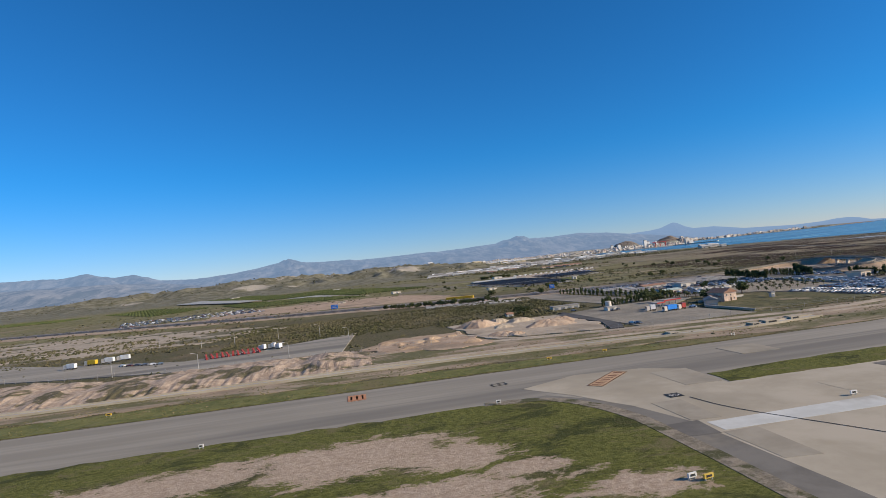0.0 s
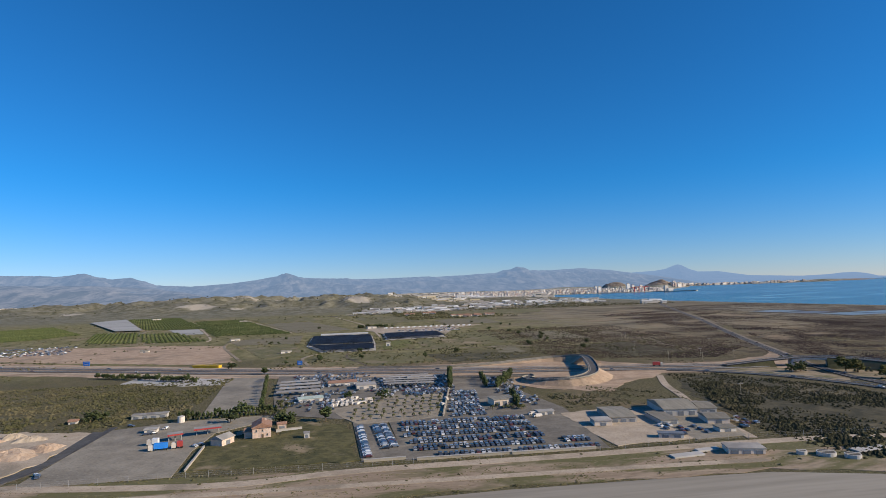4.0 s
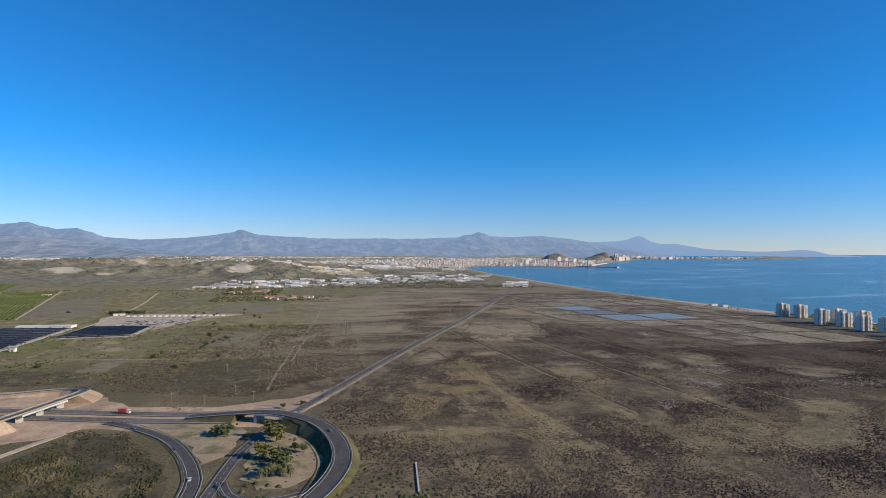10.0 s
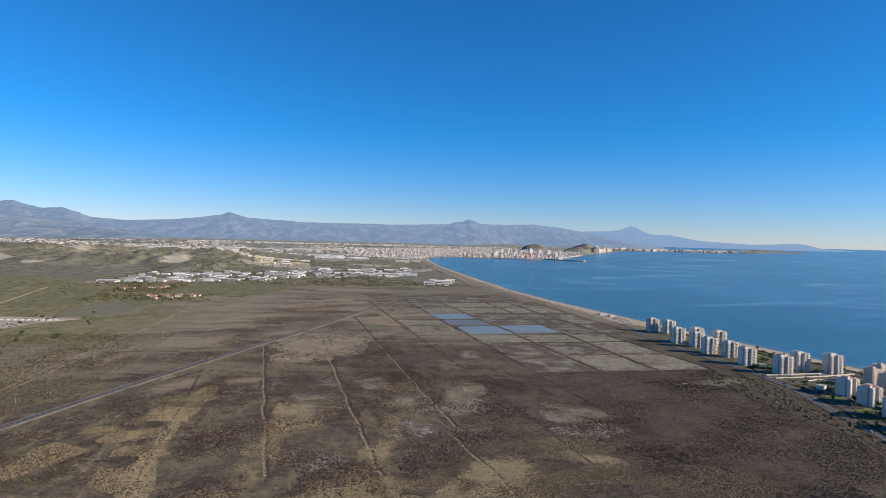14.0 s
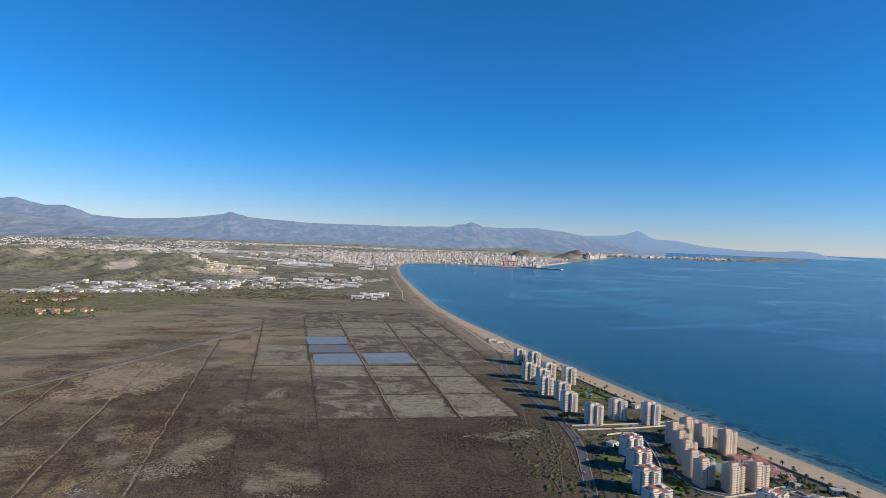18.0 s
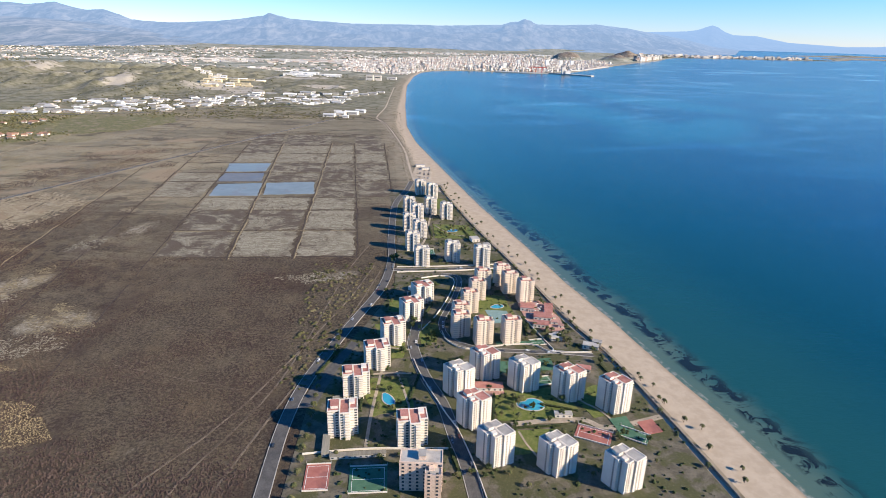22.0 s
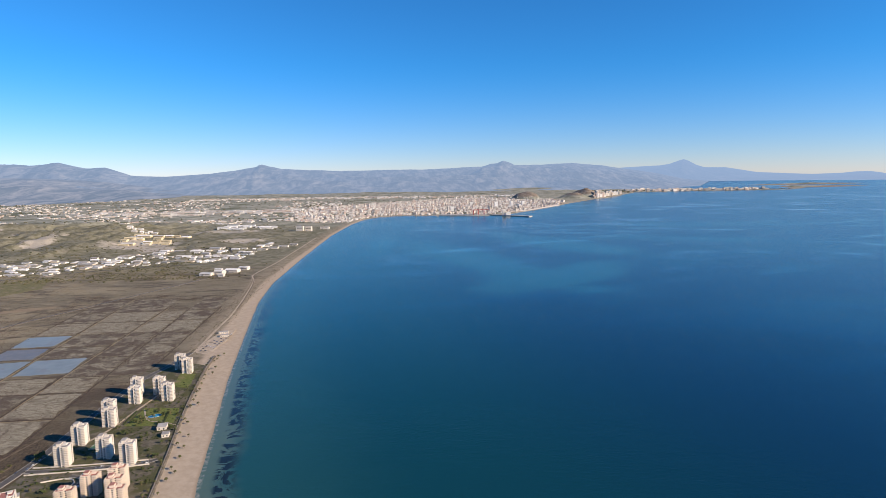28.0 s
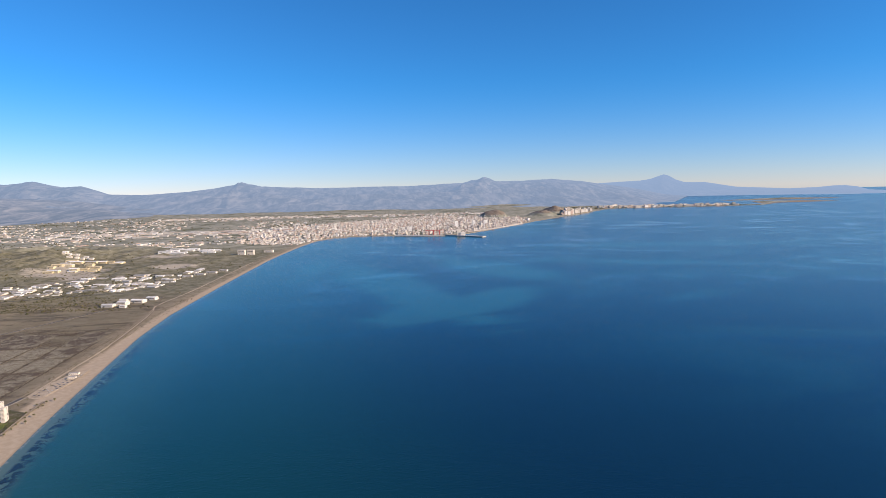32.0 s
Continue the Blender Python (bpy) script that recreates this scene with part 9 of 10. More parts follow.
ESTATE = [(30, 214), (40, 217), (50, 218), (58, 221), (68, 225), (80, 229), (88, 240), (98, 243), (108, 247), (122, 251), (134, 253), (142, 258), (147, 272)]
for k in range(230):
    u = rng.random()
    i = int(u * 12)
    v = u * 12 - i
    x, y = ESTATE[i][0] + (ESTATE[i + 1][0] - ESTATE[i][0]) * v, ESTATE[i][1] + (ESTATE[i + 1][1] - ESTATE[i][1]) * v
    y += rng.choice((rng.uniform(0, 10), rng.uniform(13, 24), rng.uniform(26, 44)))
    w, d = rng.uniform(1.2, 4.0) + (rng.uniform(1, 4) if rng.random() < 0.25 else 0), rng.uniform(1.2, 3.2)
    hall(x, y, w, d, rng.uniform(0.28, 0.55), rng.uniform(-14, 2) + (90 if rng.random() < 0.12 else 0), rng.choice((INDUSTRY_WHITE, INDUSTRY_WHITE, INDUSTRY_WHITE, CREAM_WALL, PALE_CONCRETE)), rng.choice((INDUSTRY_ROOF, INDUSTRY_ROOF, GREY_ROOF, GREY_ROOF, TAN_ROOF)), "pale industrial hall with low roof in the estate", "halls of the estate", rng.random() < 0.2)
for x, y, w, d, h, turn in ((143, 219, 4.2, 2.4, 0.9, -10), (147, 221.5, 3.2, 3.0, 1.3, -10), (150.5, 226, 5.0, 2.6, 1.0, -14), (153.6, 231, 3.6, 2.2, 1.0, -14), (145.5, 225.5, 2.6, 1.8, 1.4, -8), (149, 216.5, 2.0, 1.6, 0.8, -8)):
    hall(x, y, w, d, h, turn, WHITE_WALL, INDUSTRY_ROOF, "white laboratory complex at the marsh edge", "laboratory complex")
for k in range(26):
    hall(64 + rng.uniform(0, 30), 330 + rng.uniform(-18, 26), rng.uniform(2.5, 8), rng.uniform(1.6, 3.4), rng.uniform(0.5, 1.1), rng.uniform(-12, 6), FACTORY_TAN, rng.choice((FACTORY_TAN, INDUSTRY_ROOF)), "ochre works building on the plateau", "works on the plateau")
for k in range(20):
    hall(100 + rng.uniform(0, 38), 402 + rng.uniform(-8, 16), rng.uniform(4, 10), rng.uniform(2, 4), rng.uniform(0.5, 0.9), rng.uniform(-8, 8), INDUSTRY_WHITE, INDUSTRY_ROOF, "long pale warehouse on the plateau", "warehouses")
for k in range(12):
    hall(50 + rng.uniform(0, 19), 373 + rng.uniform(-5, 5), rng.uniform(1.6, 3.2), rng.uniform(1.4, 2.4), rng.uniform(0.6, 1.0), rng.uniform(-8, 8), WHITE_WALL, INDUSTRY_ROOF, "white block of a hillside settlement", "hillside settlement")
for x, y, w, d, h in ((152, 387, 4.6, 2.2, 3.2), (157, 390, 4.4, 2.0, 3.0), (166, 404, 6, 2.4, 1.4), (148, 292, 4, 1.6, 0.7), (152, 297, 5, 1.6, 0.8), (156, 303, 5, 1.8, 0.8), (160, 310, 4, 1.6, 0.7)):
    hall(x, y, w, d, h, -10, WHITE_WALL, GREY_ROOF, "big white block above the beach", "coastal blocks")
for k in range(30):
    x, y = (rng.uniform(45, 56), rng.uniform(188, 206)) if k % 3 == 0 else (rng.uniform(57, 74), rng.uniform(166, 176))
    b = thing("house", "small house with reddish tile roof among trees", "house", "houses at the marsh", at=Matrix.Translation((x, y, LAND)) @ Matrix.Rotation(radians(rng.uniform(-20, 20)), 4, "Z"))
    part("wall", Shape().box(0, 0, -0.05, 1.3, 0.9, 0.5), rng.choice((PALE_CONCRETE, PINK_WALL, CREAM_WALL)), b)
    part("roof", Shape().gable(0, 0, 0.45, 1.45, 1.05, 0.03, 0.22), TILE_ROOF, b)
    part("window", Shape().box(0.25, -0.455, 0.14, 0.2, 0.02, 0.18), DARK_GLASS, b)
for k, pts in enumerate(([(59.3, 205.1), (87.9, 222.1), (95.9, 200.9), (87.7, 183.6), (70.8, 172.6)], [(46.8, 177.4), (57.2, 199.8), (71.1, 168.2), (61.0, 149.2)])):
    plate("ground_meadow", wavy([tuple(map(float, q)) for q in pts], 0.4, 2.0, 160 + k), MEADOW, LAND + 0.03, "green field below the industrial estate", "field")
# concrete yards and estate streets between the halls
for k in range(16):
    i = rng.randrange(8)
    x, y = ESTATE[i][0] + rng.uniform(-3, 5), ESTATE[i][1] + rng.uniform(-1.5, 12)
    w, d, turn = rng.uniform(5, 11), rng.uniform(2.5, 5), rng.uniform(-14, 2)
    z = max(float(height(x + a * w / 2, y + b * d / 2)) for a in (-1, 0, 1) for b in (-1, 0, 1)) + 0.02 + 0.004 * k
    thing("pavement_yard", "pale concrete yard between industrial halls", "yard", shape=Shape().box(x, y, z - 0.8, w, d, 0.8, turn), mat=rng.choice((CONCRETE, TRACK, PALE_EARTH)), kind="structure")
spots = []
for x0, x1, y0, y1, n, big in ((30, 160, 210, 300, 1800, 0.6), (28, 150, 212, 262, 3400, 0.34), (44, 76, 162, 180, 420, 0.55), (42, 60, 184, 212, 380, 0.6), (15, 30, 190, 210, 120, 0.6), (-60, 60, 170, 215, 260, 0.5), (-300, 165, 300, 480, 2600, 0.6), (-450, 200, 480, 1000, 3600, 1.1), (120, 400, 480, 850, 2200, 0.9), (600, 990, 1010, 1112, 1800, 1.8)):
    for _ in range(n):
        x, y = rng.uniform(x0, x1), rng.uniform(y0, y1)
        if noise.noise(Vector((x * 0.03, y * 0.03, 1.0))) > rng.uniform(-0.4, 0.3):
            spots.append((x, y, rng.uniform(0.4, 1.0) * big))
arr = np.array(spots)
zz, dd = height(arr[:, 0], arr[:, 1]), coast_distance(arr[:, 0], arr[:, 1])
scatter("far_trees", "dark scattered trees over the coastal plain", "trees", SHRUB, [(a, b, r, z) for (a, b, r), z, d in zip(spots, zz, dd) if d > 8], 8, 0.8)

# ---- the city round the bay ----
def town_paint():
    m, nt, p = blank("city_render", 0.9)
    r = nt.nodes.new("ShaderNodeValToRGB")
    r.color_ramp.interpolation = "CONSTANT"
    cols = [(0.56, 0.50, 0.45), (0.62, 0.59, 0.55), (0.46, 0.36, 0.31), (0.70, 0.68, 0.64), (0.52, 0.44, 0.38), (0.44, 0.43, 0.40), (0.60, 0.56, 0.50), (0.36, 0.33, 0.30)]
    el = r.color_ramp.elements
    while len(el) < len(cols):
        el.new(0.5)
    for k, c in enumerate(cols):
        el[k].position, el[k].color = k / len(cols), (*c, 1)
    nt.links.new(nt.nodes.new("ShaderNodeNewGeometry").outputs["Random Per Island"], r.inputs[0])
    floors = noise_at(nt, 1.0, 2.0, 0.5, 0, (0.9, 0.9, 2.6))
    nt.links.new(mixer(nt, r.outputs[0], (0.20, 0.18, 0.17), maths(nt, "MULTIPLY", ramp(nt, floors, 0.5, 0.62), 0.4)), p.inputs["Base Color"])
    return m


CITY = town_paint()


def quarter(name, label, rows, seed):
    """Joined far buildings: rows of x, y, width, depth, height, turn; roofs step back."""
    s, arr = Shape(), np.array(rows)
    z, d, r = height(arr[:, 0], arr[:, 1]), coast_distance(arr[:, 0], arr[:, 1]), random.Random(seed)
    for (x, y, w, dp, h, a), zz, dd in zip(rows, z, d):
        if dd > 3.5:
            s.box(x, y, float(zz) - 1.0, w, dp, h + 1.0, a)
            if r.random() < 0.5 and h > 1.5:
                s.box(x, y, float(zz) + h, w * 0.45, dp * 0.5, 0.35, a)
    return thing(name, label, "city buildings", shape=s, mat=CITY, kind="stuff")


CITY_EDGE = [(128, 470), (176, 452), (190, 500), (203, 524), (228, 534), (270, 524), (300, 520), (345, 566), (385, 630), (420, 690), (440, 760), (400, 860), (330, 900), (240, 820), (160, 700), (120, 600)]
rows = []
while len(rows) < 7600:
    x, y = rng.uniform(110, 445), rng.uniform(450, 905)
    if inside(x, y, CITY_EDGE) and all(math.hypot(x - a, y - b) > r for a, b, r, _ in TOWN_HILLS):
        core = fade(0, 90, np.array(200 - abs(y - 620))) * 0.6 + 0.5
        h = rng.uniform(0.45, 1.1) * float(core) + (rng.uniform(0.6, 1.6) if rng.random() < 0.08 else 0)
        rows.append((x, y, rng.uniform(0.9, 2.4), rng.uniform(0.9, 2.0), h, rng.choice((12, 12, 30, -20)) + rng.uniform(-5, 5)))
quarter("city_quarter", "dense pale and reddish city blocks round the harbour", rows, 1)
rows = [(rng.uniform(-420, 150), 450 + 560 * rng.random() ** 1.3, rng.uniform(1.2, 4), rng.uniform(1.2, 3), rng.uniform(0.4, 0.9), rng.uniform(-20, 30)) for _ in range(3600)]
rows = [q for q in rows if noise.noise(Vector((q[0] * 0.012, q[1] * 0.018, 5.0))) > -0.08]
rows += [(rng.uniform(-80, 160), rng.uniform(560, 640), rng.uniform(4, 12), rng.uniform(2, 4), rng.uniform(0.7, 1.3), rng.uniform(-8, 8)) for _ in range(160)]
rows += [(rng.uniform(-100, 420), rng.uniform(900, 960), rng.uniform(2, 5), rng.uniform(2, 4), rng.uniform(0.9, 1.8), 0) for _ in range(420)]
quarter("suburb", "scattered pale suburbs and sheds on the plain", rows, 2)
rows = [(rng.uniform(505, 600), 0, rng.uniform(2, 5), rng.uniform(2, 3), rng.uniform(2, 6.5), 10) for _ in range(60)]
rows = [(x, 805 + (x - 500) * 1.45 + rng.uniform(4, 26), w, d, h, a) for x, _, w, d, h, a in rows]
rows += [(rng.uniform(660, 940), rng.uniform(1064, 1110), rng.uniform(3, 8), rng.uniform(2, 4), rng.uniform(1.2, 4.5) * (1 if rng.random() < 0.5 else 0.5), rng.uniform(-10, 10)) for _ in range(240)]
quarter("cape_quarter", "pale apartment blocks along the low cape", rows, 3)
for x, y, h in ((320, 600, 6.5), (300, 640, 5), (345, 640, 5.5), (270, 560, 4.5), (360, 650, 5), (565, 905, 5), (571, 912, 4.6), (577, 922, 5.2)):
    b = thing("high_rise", "tall pale high-rise standing over the city", "high-rise", "city high-rises", at=Matrix.Translation((x, y, float(height(x, y)))))
    part("shaft", Shape().box(0, 0, -1, 3.2, 2.6, h + 1), INDUSTRY_WHITE, b)
    part("crown_floor", Shape().box(0, 0, h, 2.2, 1.8, 0.7), GREY_ROOF, b)
# harbour
for name, line, w in (("pavement_mole_south", [(296, 514), (305, 505), (316, 496), (328, 483)], 5.0), ("pavement_mole_north", [(322, 545), (345, 570), (372, 610), (402, 655)], 4.0), ("pavement_quay", [(255, 521), (280, 513), (300, 511)], 9.0)):
    thing(name, "pale stone harbour mole", "harbour mole", shape=band(smooth_line(line, 4), w, 0.7, 0, 2.2), mat=PALE_CONCRETE, kind="structure")
for x, y in ((288, 512), (293, 511), (284, 513)):
    t = thing("harbour_crane", "red harbour crane on the quay", "crane", "harbour cranes", at=Matrix.Translation((x, y, 0.7)))
    part("portal", Shape().box(0, 0, -0.1, 0.6, 0.6, 4.2), RED_PAINT, t)
    part("boom", Shape().beam((-3, 0, 4.1), (4, 0, 4.3), 0.5), RED_PAINT, t)
shp = thing("grain_silo", "white terminal building on the mole", "building", at=Matrix.Translation((309, 502, 0.6)))
part("tower", Shape().box(0, 0, 0, 3, 2.4, 5.0), WHITE_WALL, shp)
part("hall", Shape().box(3.4, -1, 0, 4.2, 2.4, 2.6), INDUSTRY_WHITE, shp)


# ---- gardens, paths, walls and parked cars of the tower quarter ----
PINK_PAVING = surface("pink_paving", (0.36, 0.20, 0.165), (0.46, 0.28, 0.23), 2.0, 0.9, (0.28, 0.17, 0.14), 0.8, 0.5, 0.7, 0.2, 0.02)
BUFF_PAVING = surface("buff_paving", (0.30, 0.25, 0.19), (0.39, 0.33, 0.255), 2.0, 0.9, (0.22, 0.19, 0.14), 0.7, 0.5, 0.7, 0.2, 0.02)
HEDGE = surface("clipped_hedge", (0.022, 0.034, 0.012), (0.055, 0.070, 0.024), 4.0, 0.95, relief=0.7, deep=0.04)
for k, (pts, w, mat, label) in enumerate((
        ([(174.2, 40.0), (176.4, 40.3), (178.1, 40.3), (180.2, 40.3), (181.8, 39.2), (186.6, 40.4)], 0.55, BUFF_PAVING, "broad buff path between lawns and courts"),
        ([(165.1, 57.6), (164.4, 52.5), (163.9, 48.0), (163.2, 42.0), (162.9, 38.0)], 0.26, BUFF_PAVING, "narrow buff garden path between towers"),
        ([(165.3, 48.2), (165.9, 45.0), (166.4, 41.6), (166.8, 37.6)], 0.20, BUFF_PAVING, "narrow buff garden path between towers"),
        ([(161.6, 47.6), (164.0, 47.9), (166.6, 47.8)], 0.22, BUFF_PAVING, "narrow buff garden path between towers"),
        ([(162.6, 53.6), (164.4, 52.6), (166.6, 52.0)], 0.22, BUFF_PAVING, "narrow buff garden path between towers"),
        ([(179.4, 45.6), (180.6, 43.0), (181.8, 41.6), (182.4, 40.2)], 0.2, BUFF_PAVING, "winding buff garden path"),
        ([(171.8, 91.0), (174.0, 86.8), (177.0, 85.6), (178.6, 84.6)], 0.2, BUFF_PAVING, "winding buff garden path"),
        ([(168.6, 80.0), (169.8, 84.0), (170.6, 90.0), (171.6, 97.0)], 0.3, BUFF_PAVING, "buff path along the slim towers"),
        ([(174.6, 39.2), (174.9, 37.6), (175.4, 36.2)], 0.16, BUFF_PAVING, "narrow buff path across a lawn"))):
    thing("pavement_path", label, "path", shape=band(smooth_line(pts, 0.5), w, Z0 + 0.034 + 0.002 * (k % 4)), mat=mat, kind="structure")
for k, (pts, label) in enumerate((
        ([(166.9, 50.2), (167.4, 47.6), (168.2, 44.8), (169.2, 41.6), (169.9, 39.6), (170.6, 36.0), (171.2, 31)], "low white wall along the inner street"),
        ([(168.0, 56.0), (169.4, 58.6), (170.4, 61.0), (171.6, 64.4), (172.6, 68.2), (172.2, 69.8), (170.8, 70.2), (168.6, 69.6)], "low white wall round the curving lane"),
        ([(170.0, 55.6), (170.4, 53.5), (172.0, 51.9), (175.0, 52.3), (178.6, 52.5), (180.4, 50.9), (184.2, 50.7)], "low white wall round the curving lane"),
        ([(165.6, 71.6), (169.0, 71.8), (174.0, 72.0), (179.6, 72.8)], "low white wall along the cross street"),
        ([(165.6, 73.4), (169.0, 73.4), (174.0, 73.6), (179.0, 74.0)], "low white wall along the cross street"),
        ([(158.4, 37.4), (163.0, 37.7), (169.2, 37.4)], "low white wall before the car shelters"),
        ([(179.2, 58.0), (179.8, 55.0), (180.6, 51.4)], "low white wall beside the beach club"))):
    thing("wall_garden_%d" % (k + 1), label, "garden wall", shape=band(smooth_line(pts, 0.6), 0.06, Z0 + 0.15, 0, 0.16), mat=WHITE_WALL, kind="structure")
for k, (pts, mat, label) in enumerate((
        ([(175.2, 53.2), (178.6, 53.2), (178.8, 52.7), (175.2, 52.7)], COURT_GREEN, "long green play strip behind the cream towers"),
        ([(177.8, 49.6), (179.9, 49.9), (179.8, 47.8), (178.0, 47.6)], COURT_GREEN, "green padel court between towers"),
        ([(174.3, 49.4), (175.8, 49.4), (175.9, 47.6), (174.4, 47.4)], COURT_GREEN, "green padel court between towers"),
        ([(182.2, 40.3), (183.7, 40.6), (183.9, 38.1), (182.5, 37.9)], COURT_GREEN, "green tennis court near the promenade"),
        ([(184.3, 39.8), (185.7, 40.1), (185.9, 38.5), (184.5, 38.2)], COURT_RED, "red paved terrace near the promenade"),
        ([(172.6, 45.8), (174.3, 45.7), (174.5, 44.2), (172.9, 43.9)], PINK_PAVING, "pink paved terrace between towers"),
        ([(179.2, 61.9), (181.9, 62.6), (183.1, 58.2), (182.9, 55.0), (180.6, 55.4), (179.3, 57.4)], PINK_PAVING, "pink terraces of the beach club"),
        ([(175.2, 60.4), (177.6, 60.0), (177.7, 57.2), (175.6, 57.2)], surface("teal_court", (0.16, 0.25, 0.24), (0.21, 0.31, 0.30), 1.4), "pale teal play court between cream towers"))):
    plate("pavement_court", pts, mat, Z0 + 0.044 + 0.002 * (k % 3), label, "court")
# walls between the club's terraces
rng = random.Random(71)
for k in range(9):
    x, y = 179.7 + 0.38 * k, 61.4 - 0.62 * k
    c = thing("terrace_cabin", "small white cabin with pink roof in the beach club", "cabin", "club cabins", at=Matrix.Translation((x + rng.uniform(-0.3, 0.3), y + rng.uniform(-0.4, 0.4), Z0 + 0.04)) @ Matrix.Rotation(radians(-14), 4, "Z"))
    w, d = rng.uniform(0.4, 0.9), rng.uniform(0.3, 0.6)
    part("wall", Shape().box(0, 0, 0, w, d, 0.24), WHITE_WALL, c)
    part("roof", Shape().box(0, 0, 0.24, w + 0.04, d + 0.04, 0.03), PINK_PAVING, c)
    part("door", Shape().box(0, -d / 2 - 0.004, 0, 0.09, 0.012, 0.2), DARK_GLASS, c)
for k in range(22):
    a = 2 * math.pi * rng.random()
    t = thing("sunshade", "pale round sunshade on the club terrace", "sunshade", "club sunshades", at=Matrix.Translation((181.3 + 1.4 * math.cos(a) * rng.random(), 58.8 + 2.6 * math.sin(a) * rng.random(), Z0 + 0.05)))
    part("pole", Shape().tube(0, 0, 0, 0.01, 0.22, 5), STEEL, t)
    part("canopy", Shape().tube(0, 0, 0.2, 0.13, 0.06, 8, 0.01), WHITE_WALL, t)
c = thing("round_pavilion", "round white pavilion among palms by the beach", "pavilion", at=Matrix.Translation((181.7, 54.0, Z0)))
part("wall", Shape().tube(0, 0, 0, 0.55, 0.28, 16), WHITE_WALL, c)
part("roof", Shape().tube(0, 0, 0.28, 0.62, 0.05, 16, 0.5), GREY_ROOF, c)
part("roof_light", Shape().tube(0, 0, 0.33, 0.2, 0.08, 10, 0.12), WHITE_WALL, c)
# clipped hedges and low planting
for k, (x, y, l, w, turn) in enumerate(((164.6, 50.0, 3.0, 0.2, 84), (166.8, 45.6, 4.4, 0.22, 76), (162.4, 44.6, 4.0, 0.2, 86), (178.6, 42.0, 3.2, 0.2, -20), (173.2, 42.4, 3.6, 0.2, 80), (176.2, 39.6, 3.6, 0.16, 2), (181.0, 46.4, 2.6, 0.2, 20), (184.6, 46.6, 4.0, 0.2, 100), (170.6, 49.8, 2.4, 0.3, 30), (168.8, 60.4, 3.6, 0.25, 70), (178.8, 56.0, 3.6, 0.22, 84), (174.4, 56.6, 2.4, 0.2, 0), (170.2, 72.2, 4.0, 0.2, 2), (176.4, 87.0, 5.0, 0.25, 100), (171.0, 88.0, 5.0, 0.25, 92), (159.0, 50.0, 4.5, 0.25, 68), (169.2, 36.6, 4.0, 0.2, 100))):
    s = Shape()
    for i in range(int(l / 0.12)):
        s.box(-l / 2 + 0.06 + 0.12 * i, rng.uniform(-0.02, 0.02), -0.02, 0.135, w * rng.uniform(0.8, 1.1), rng.uniform(0.10, 0.17), 0, 0.85)
    thing("hedge", "dark clipped hedge between garden plots", "hedge", "garden hedges", shape=s, mat=HEDGE, at=Matrix.Translation((x, y, Z0 + 0.03)) @ Matrix.Rotation(radians(turn), 4, "Z"))
# more planting in the gardens, clear of streets and towers
blocked = [(q[0], q[1]) for row in TOWNSCAPE for q in row[6]]
kerbs = [(q, w) for _, line, w in STREETS for q in smooth_line(line, 0.6)]
count = 0
while count < 120:
    x, y = rng.uniform(159.5, 186), rng.uniform(33, 104)
    if x < 160.5 + (y - 46) * 0.25 * (y > 46) or x > 186.4 - (y - 44) * 0.19 or min(math.hypot(x - a, y - b) for a, b in blocked) < 1.15:
        continue
    if any(min(math.hypot(x - q[0], y - q[1]) for q in smooth_line(line, 0.8)) < w / 2 + 0.35 for _, line, w in STREETS):
        continue
    count += 1
    plant(rng.choice(("tree", "tree", "palm")), x, y, rng.uniform(0.35, 0.7), "small tree in the gardens between towers", "tree", "garden trees", Z0)
spots = []
while len(spots) < 1500:
    x, y = rng.uniform(158.5, 187), rng.uniform(31, 112)
    if x < 159.4 + (y - 46) * 0.25 * (y > 46) or x > 186.8 - (y - 44) * 0.19 or min(math.hypot(x - a, y - b) for a, b in blocked) < 1.0 or noise.noise(Vector((x * 0.5, y * 0.5, 3.0))) < -0.1:
        continue
    if all((x - q[0]) ** 2 + (y - q[1]) ** 2 > (w / 2 + 0.2) ** 2 for q, w in kerbs):
        spots.append((x, y, rng.uniform(0.05, 0.19), Z0 + 0.02))
scatter("garden_bushes", "dark green bushes and low planting between towers", "bushes", HEDGE, spots, 77, 0.9, 7)
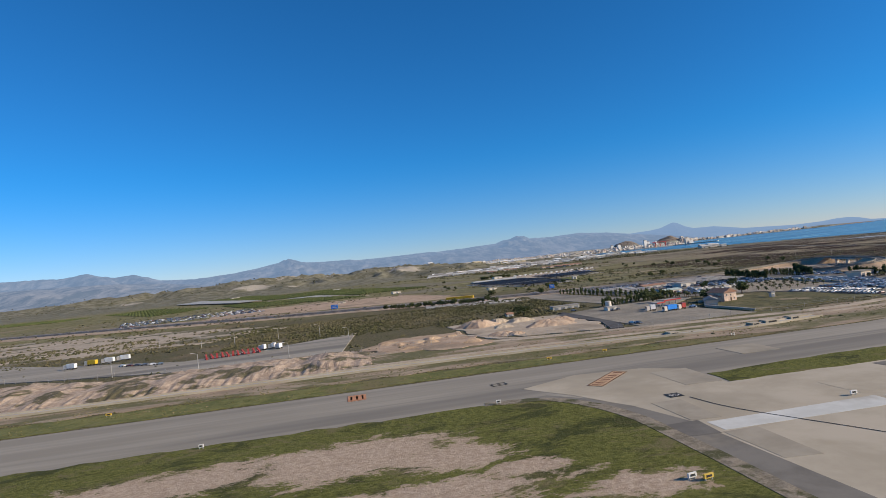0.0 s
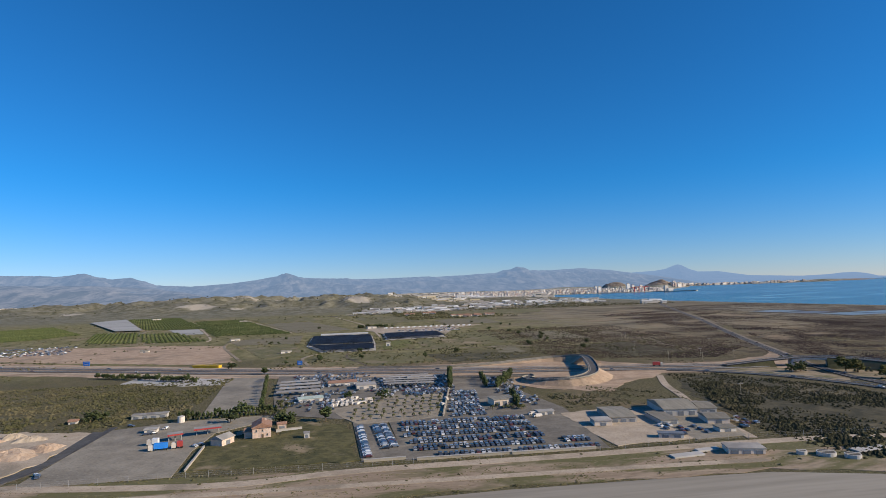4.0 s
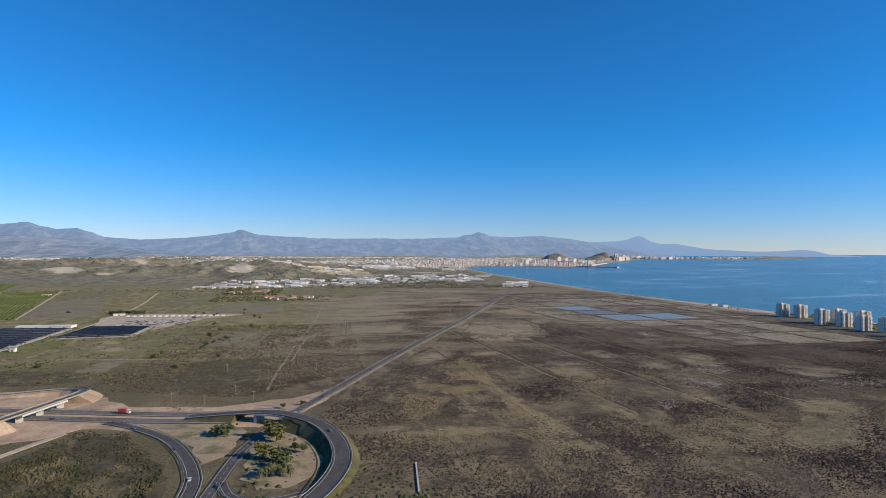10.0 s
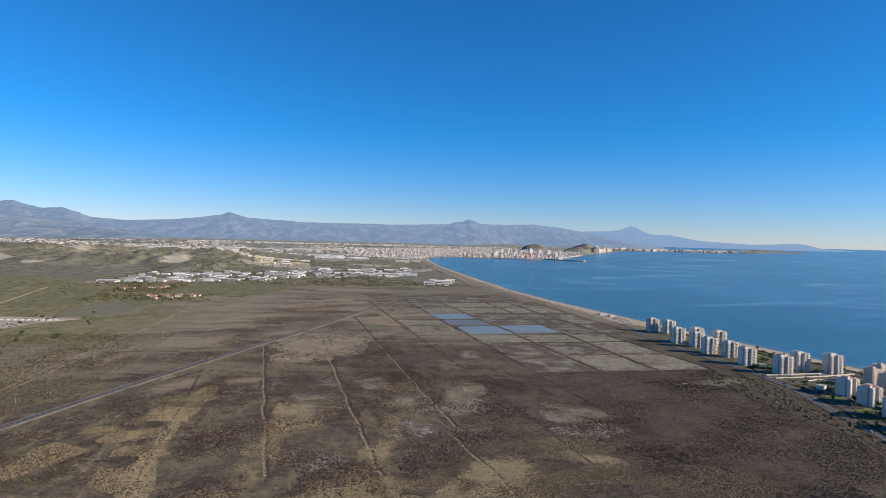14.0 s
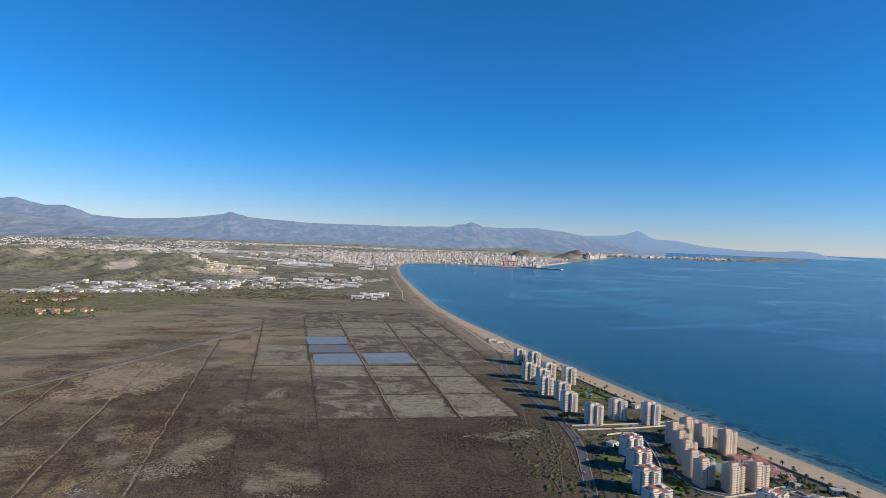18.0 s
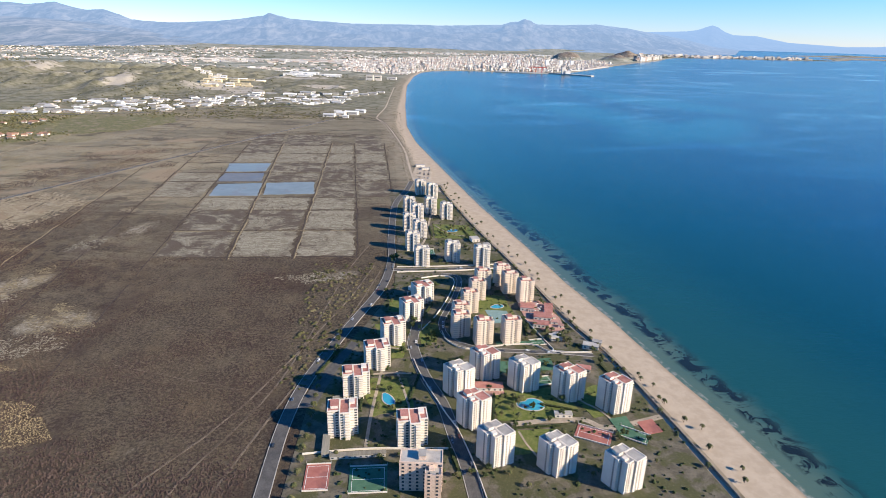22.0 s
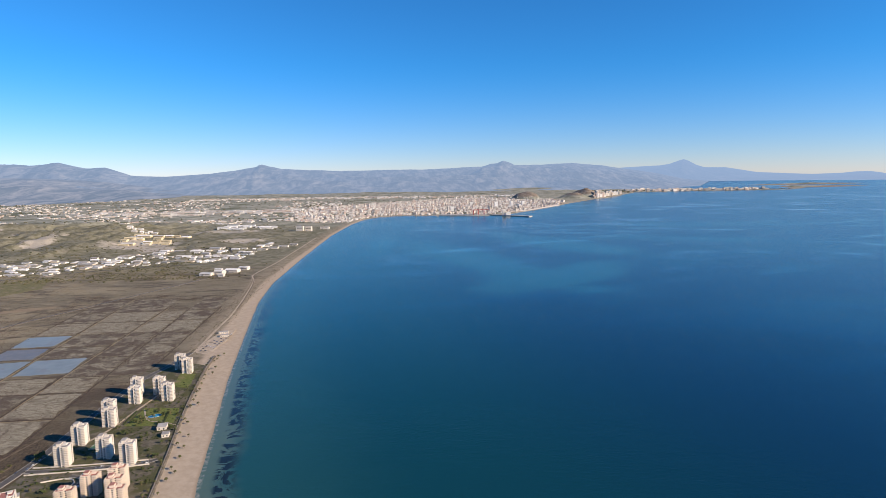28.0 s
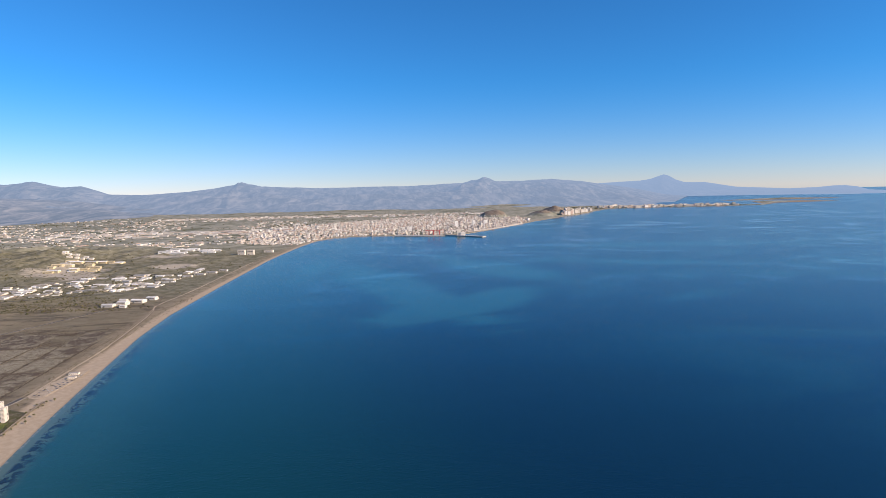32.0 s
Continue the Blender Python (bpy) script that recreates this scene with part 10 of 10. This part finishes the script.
# cars at the kerbs and on the streets
for name, line, w in STREETS:
    pts = smooth_line(line, 0.45)
    for i in range(2, len(pts) - 2):
        if pts[i][1] > 112 or pts[i][1] < 30:
            continue
        d = pts[i + 1] - pts[i - 1]
        nx, ny = d[1] / math.hypot(*d), -d[0] / math.hypot(*d)
        turn = math.degrees(math.atan2(d[1], d[0])) - 90
        for side in (-1, 1):
            if rng.random() < (0.13 if name != "road_seafront" else 0.04):
                car(pts[i][0] + nx * side * (w / 2 - 0.12), pts[i][1] + ny * side * (w / 2 - 0.12), turn, "car parked at the kerb beneath the towers", "street cars", Z0 + 0.013)
# roads behind the marsh, through the estate
for name, line, w in (("road_estate", [(20, 206), (52, 214), (77.3, 223.5), (87.5, 233), (102.8, 239), (114, 243), (128, 246), (140, 250), (150, 268)], 0.7), ("road_estate_back", [(40, 262), (68.8, 266.7), (83.9, 271.7), (99.0, 281.8), (112.6, 293.4), (129.4, 300.0), (136.9, 282.7), (151.3, 300.6)], 0.6)):
    pts = smooth_line(line, 2.0)
    zs = height([q[0] for q in pts], [q[1] for q in pts])
    thing(name, "grey road through the industrial estate", "road", shape=band([(q[0], q[1], float(z)) for q, z in zip(pts, zs)], w, 0.14, 0, 0.3), mat=ASPHALT, kind="structure")

# twin sandy tracks behind the beach and a car park on the sand
road("road_beach_track", "pale sandy track behind the beach", [(169.7, 121.4), (169.1, 136), (168.4, 156.5), (165.8, 183.2), (163.0, 205.1), (160.0, 218.4), (162.8, 248.9), (164.6, 289.7), (167.1, 346.5)], 0.5, PALE_EARTH, LAND + 0.026, edge=False, step=2.0)
road("road_beach_track_inner", "pale sandy track behind the beach", [(168.6, 120.6), (168.1, 136.1), (167.4, 156.5), (164.8, 183.3), (162.0, 205.2), (158.8, 218.5), (152, 224)], 0.42, TRACK, LAND + 0.022, edge=False, step=2.0)
plate("ground_sand_park", wavy([(169.9, 121), (169.8, 128.3), (170.6, 135.5), (173.6, 138.6), (174.0, 128), (172.7, 119.4)], 0.2, 0.9, 77), PALE_EARTH, LAND + 0.016, "trodden sandy car park behind the beach", "car park")
for k in range(34):
    row, i = k % 3, k // 3
    if rng.random() < 0.85:
        car(170.7 + row * 0.95 + i * 0.10 + rng.uniform(-0.05, 0.05), 122.0 + i * 1.25 + rng.uniform(-0.3, 0.3), 70 + rng.uniform(-12, 12), "parked car on the sand behind the beach", "cars on the sand", LAND + 0.018)
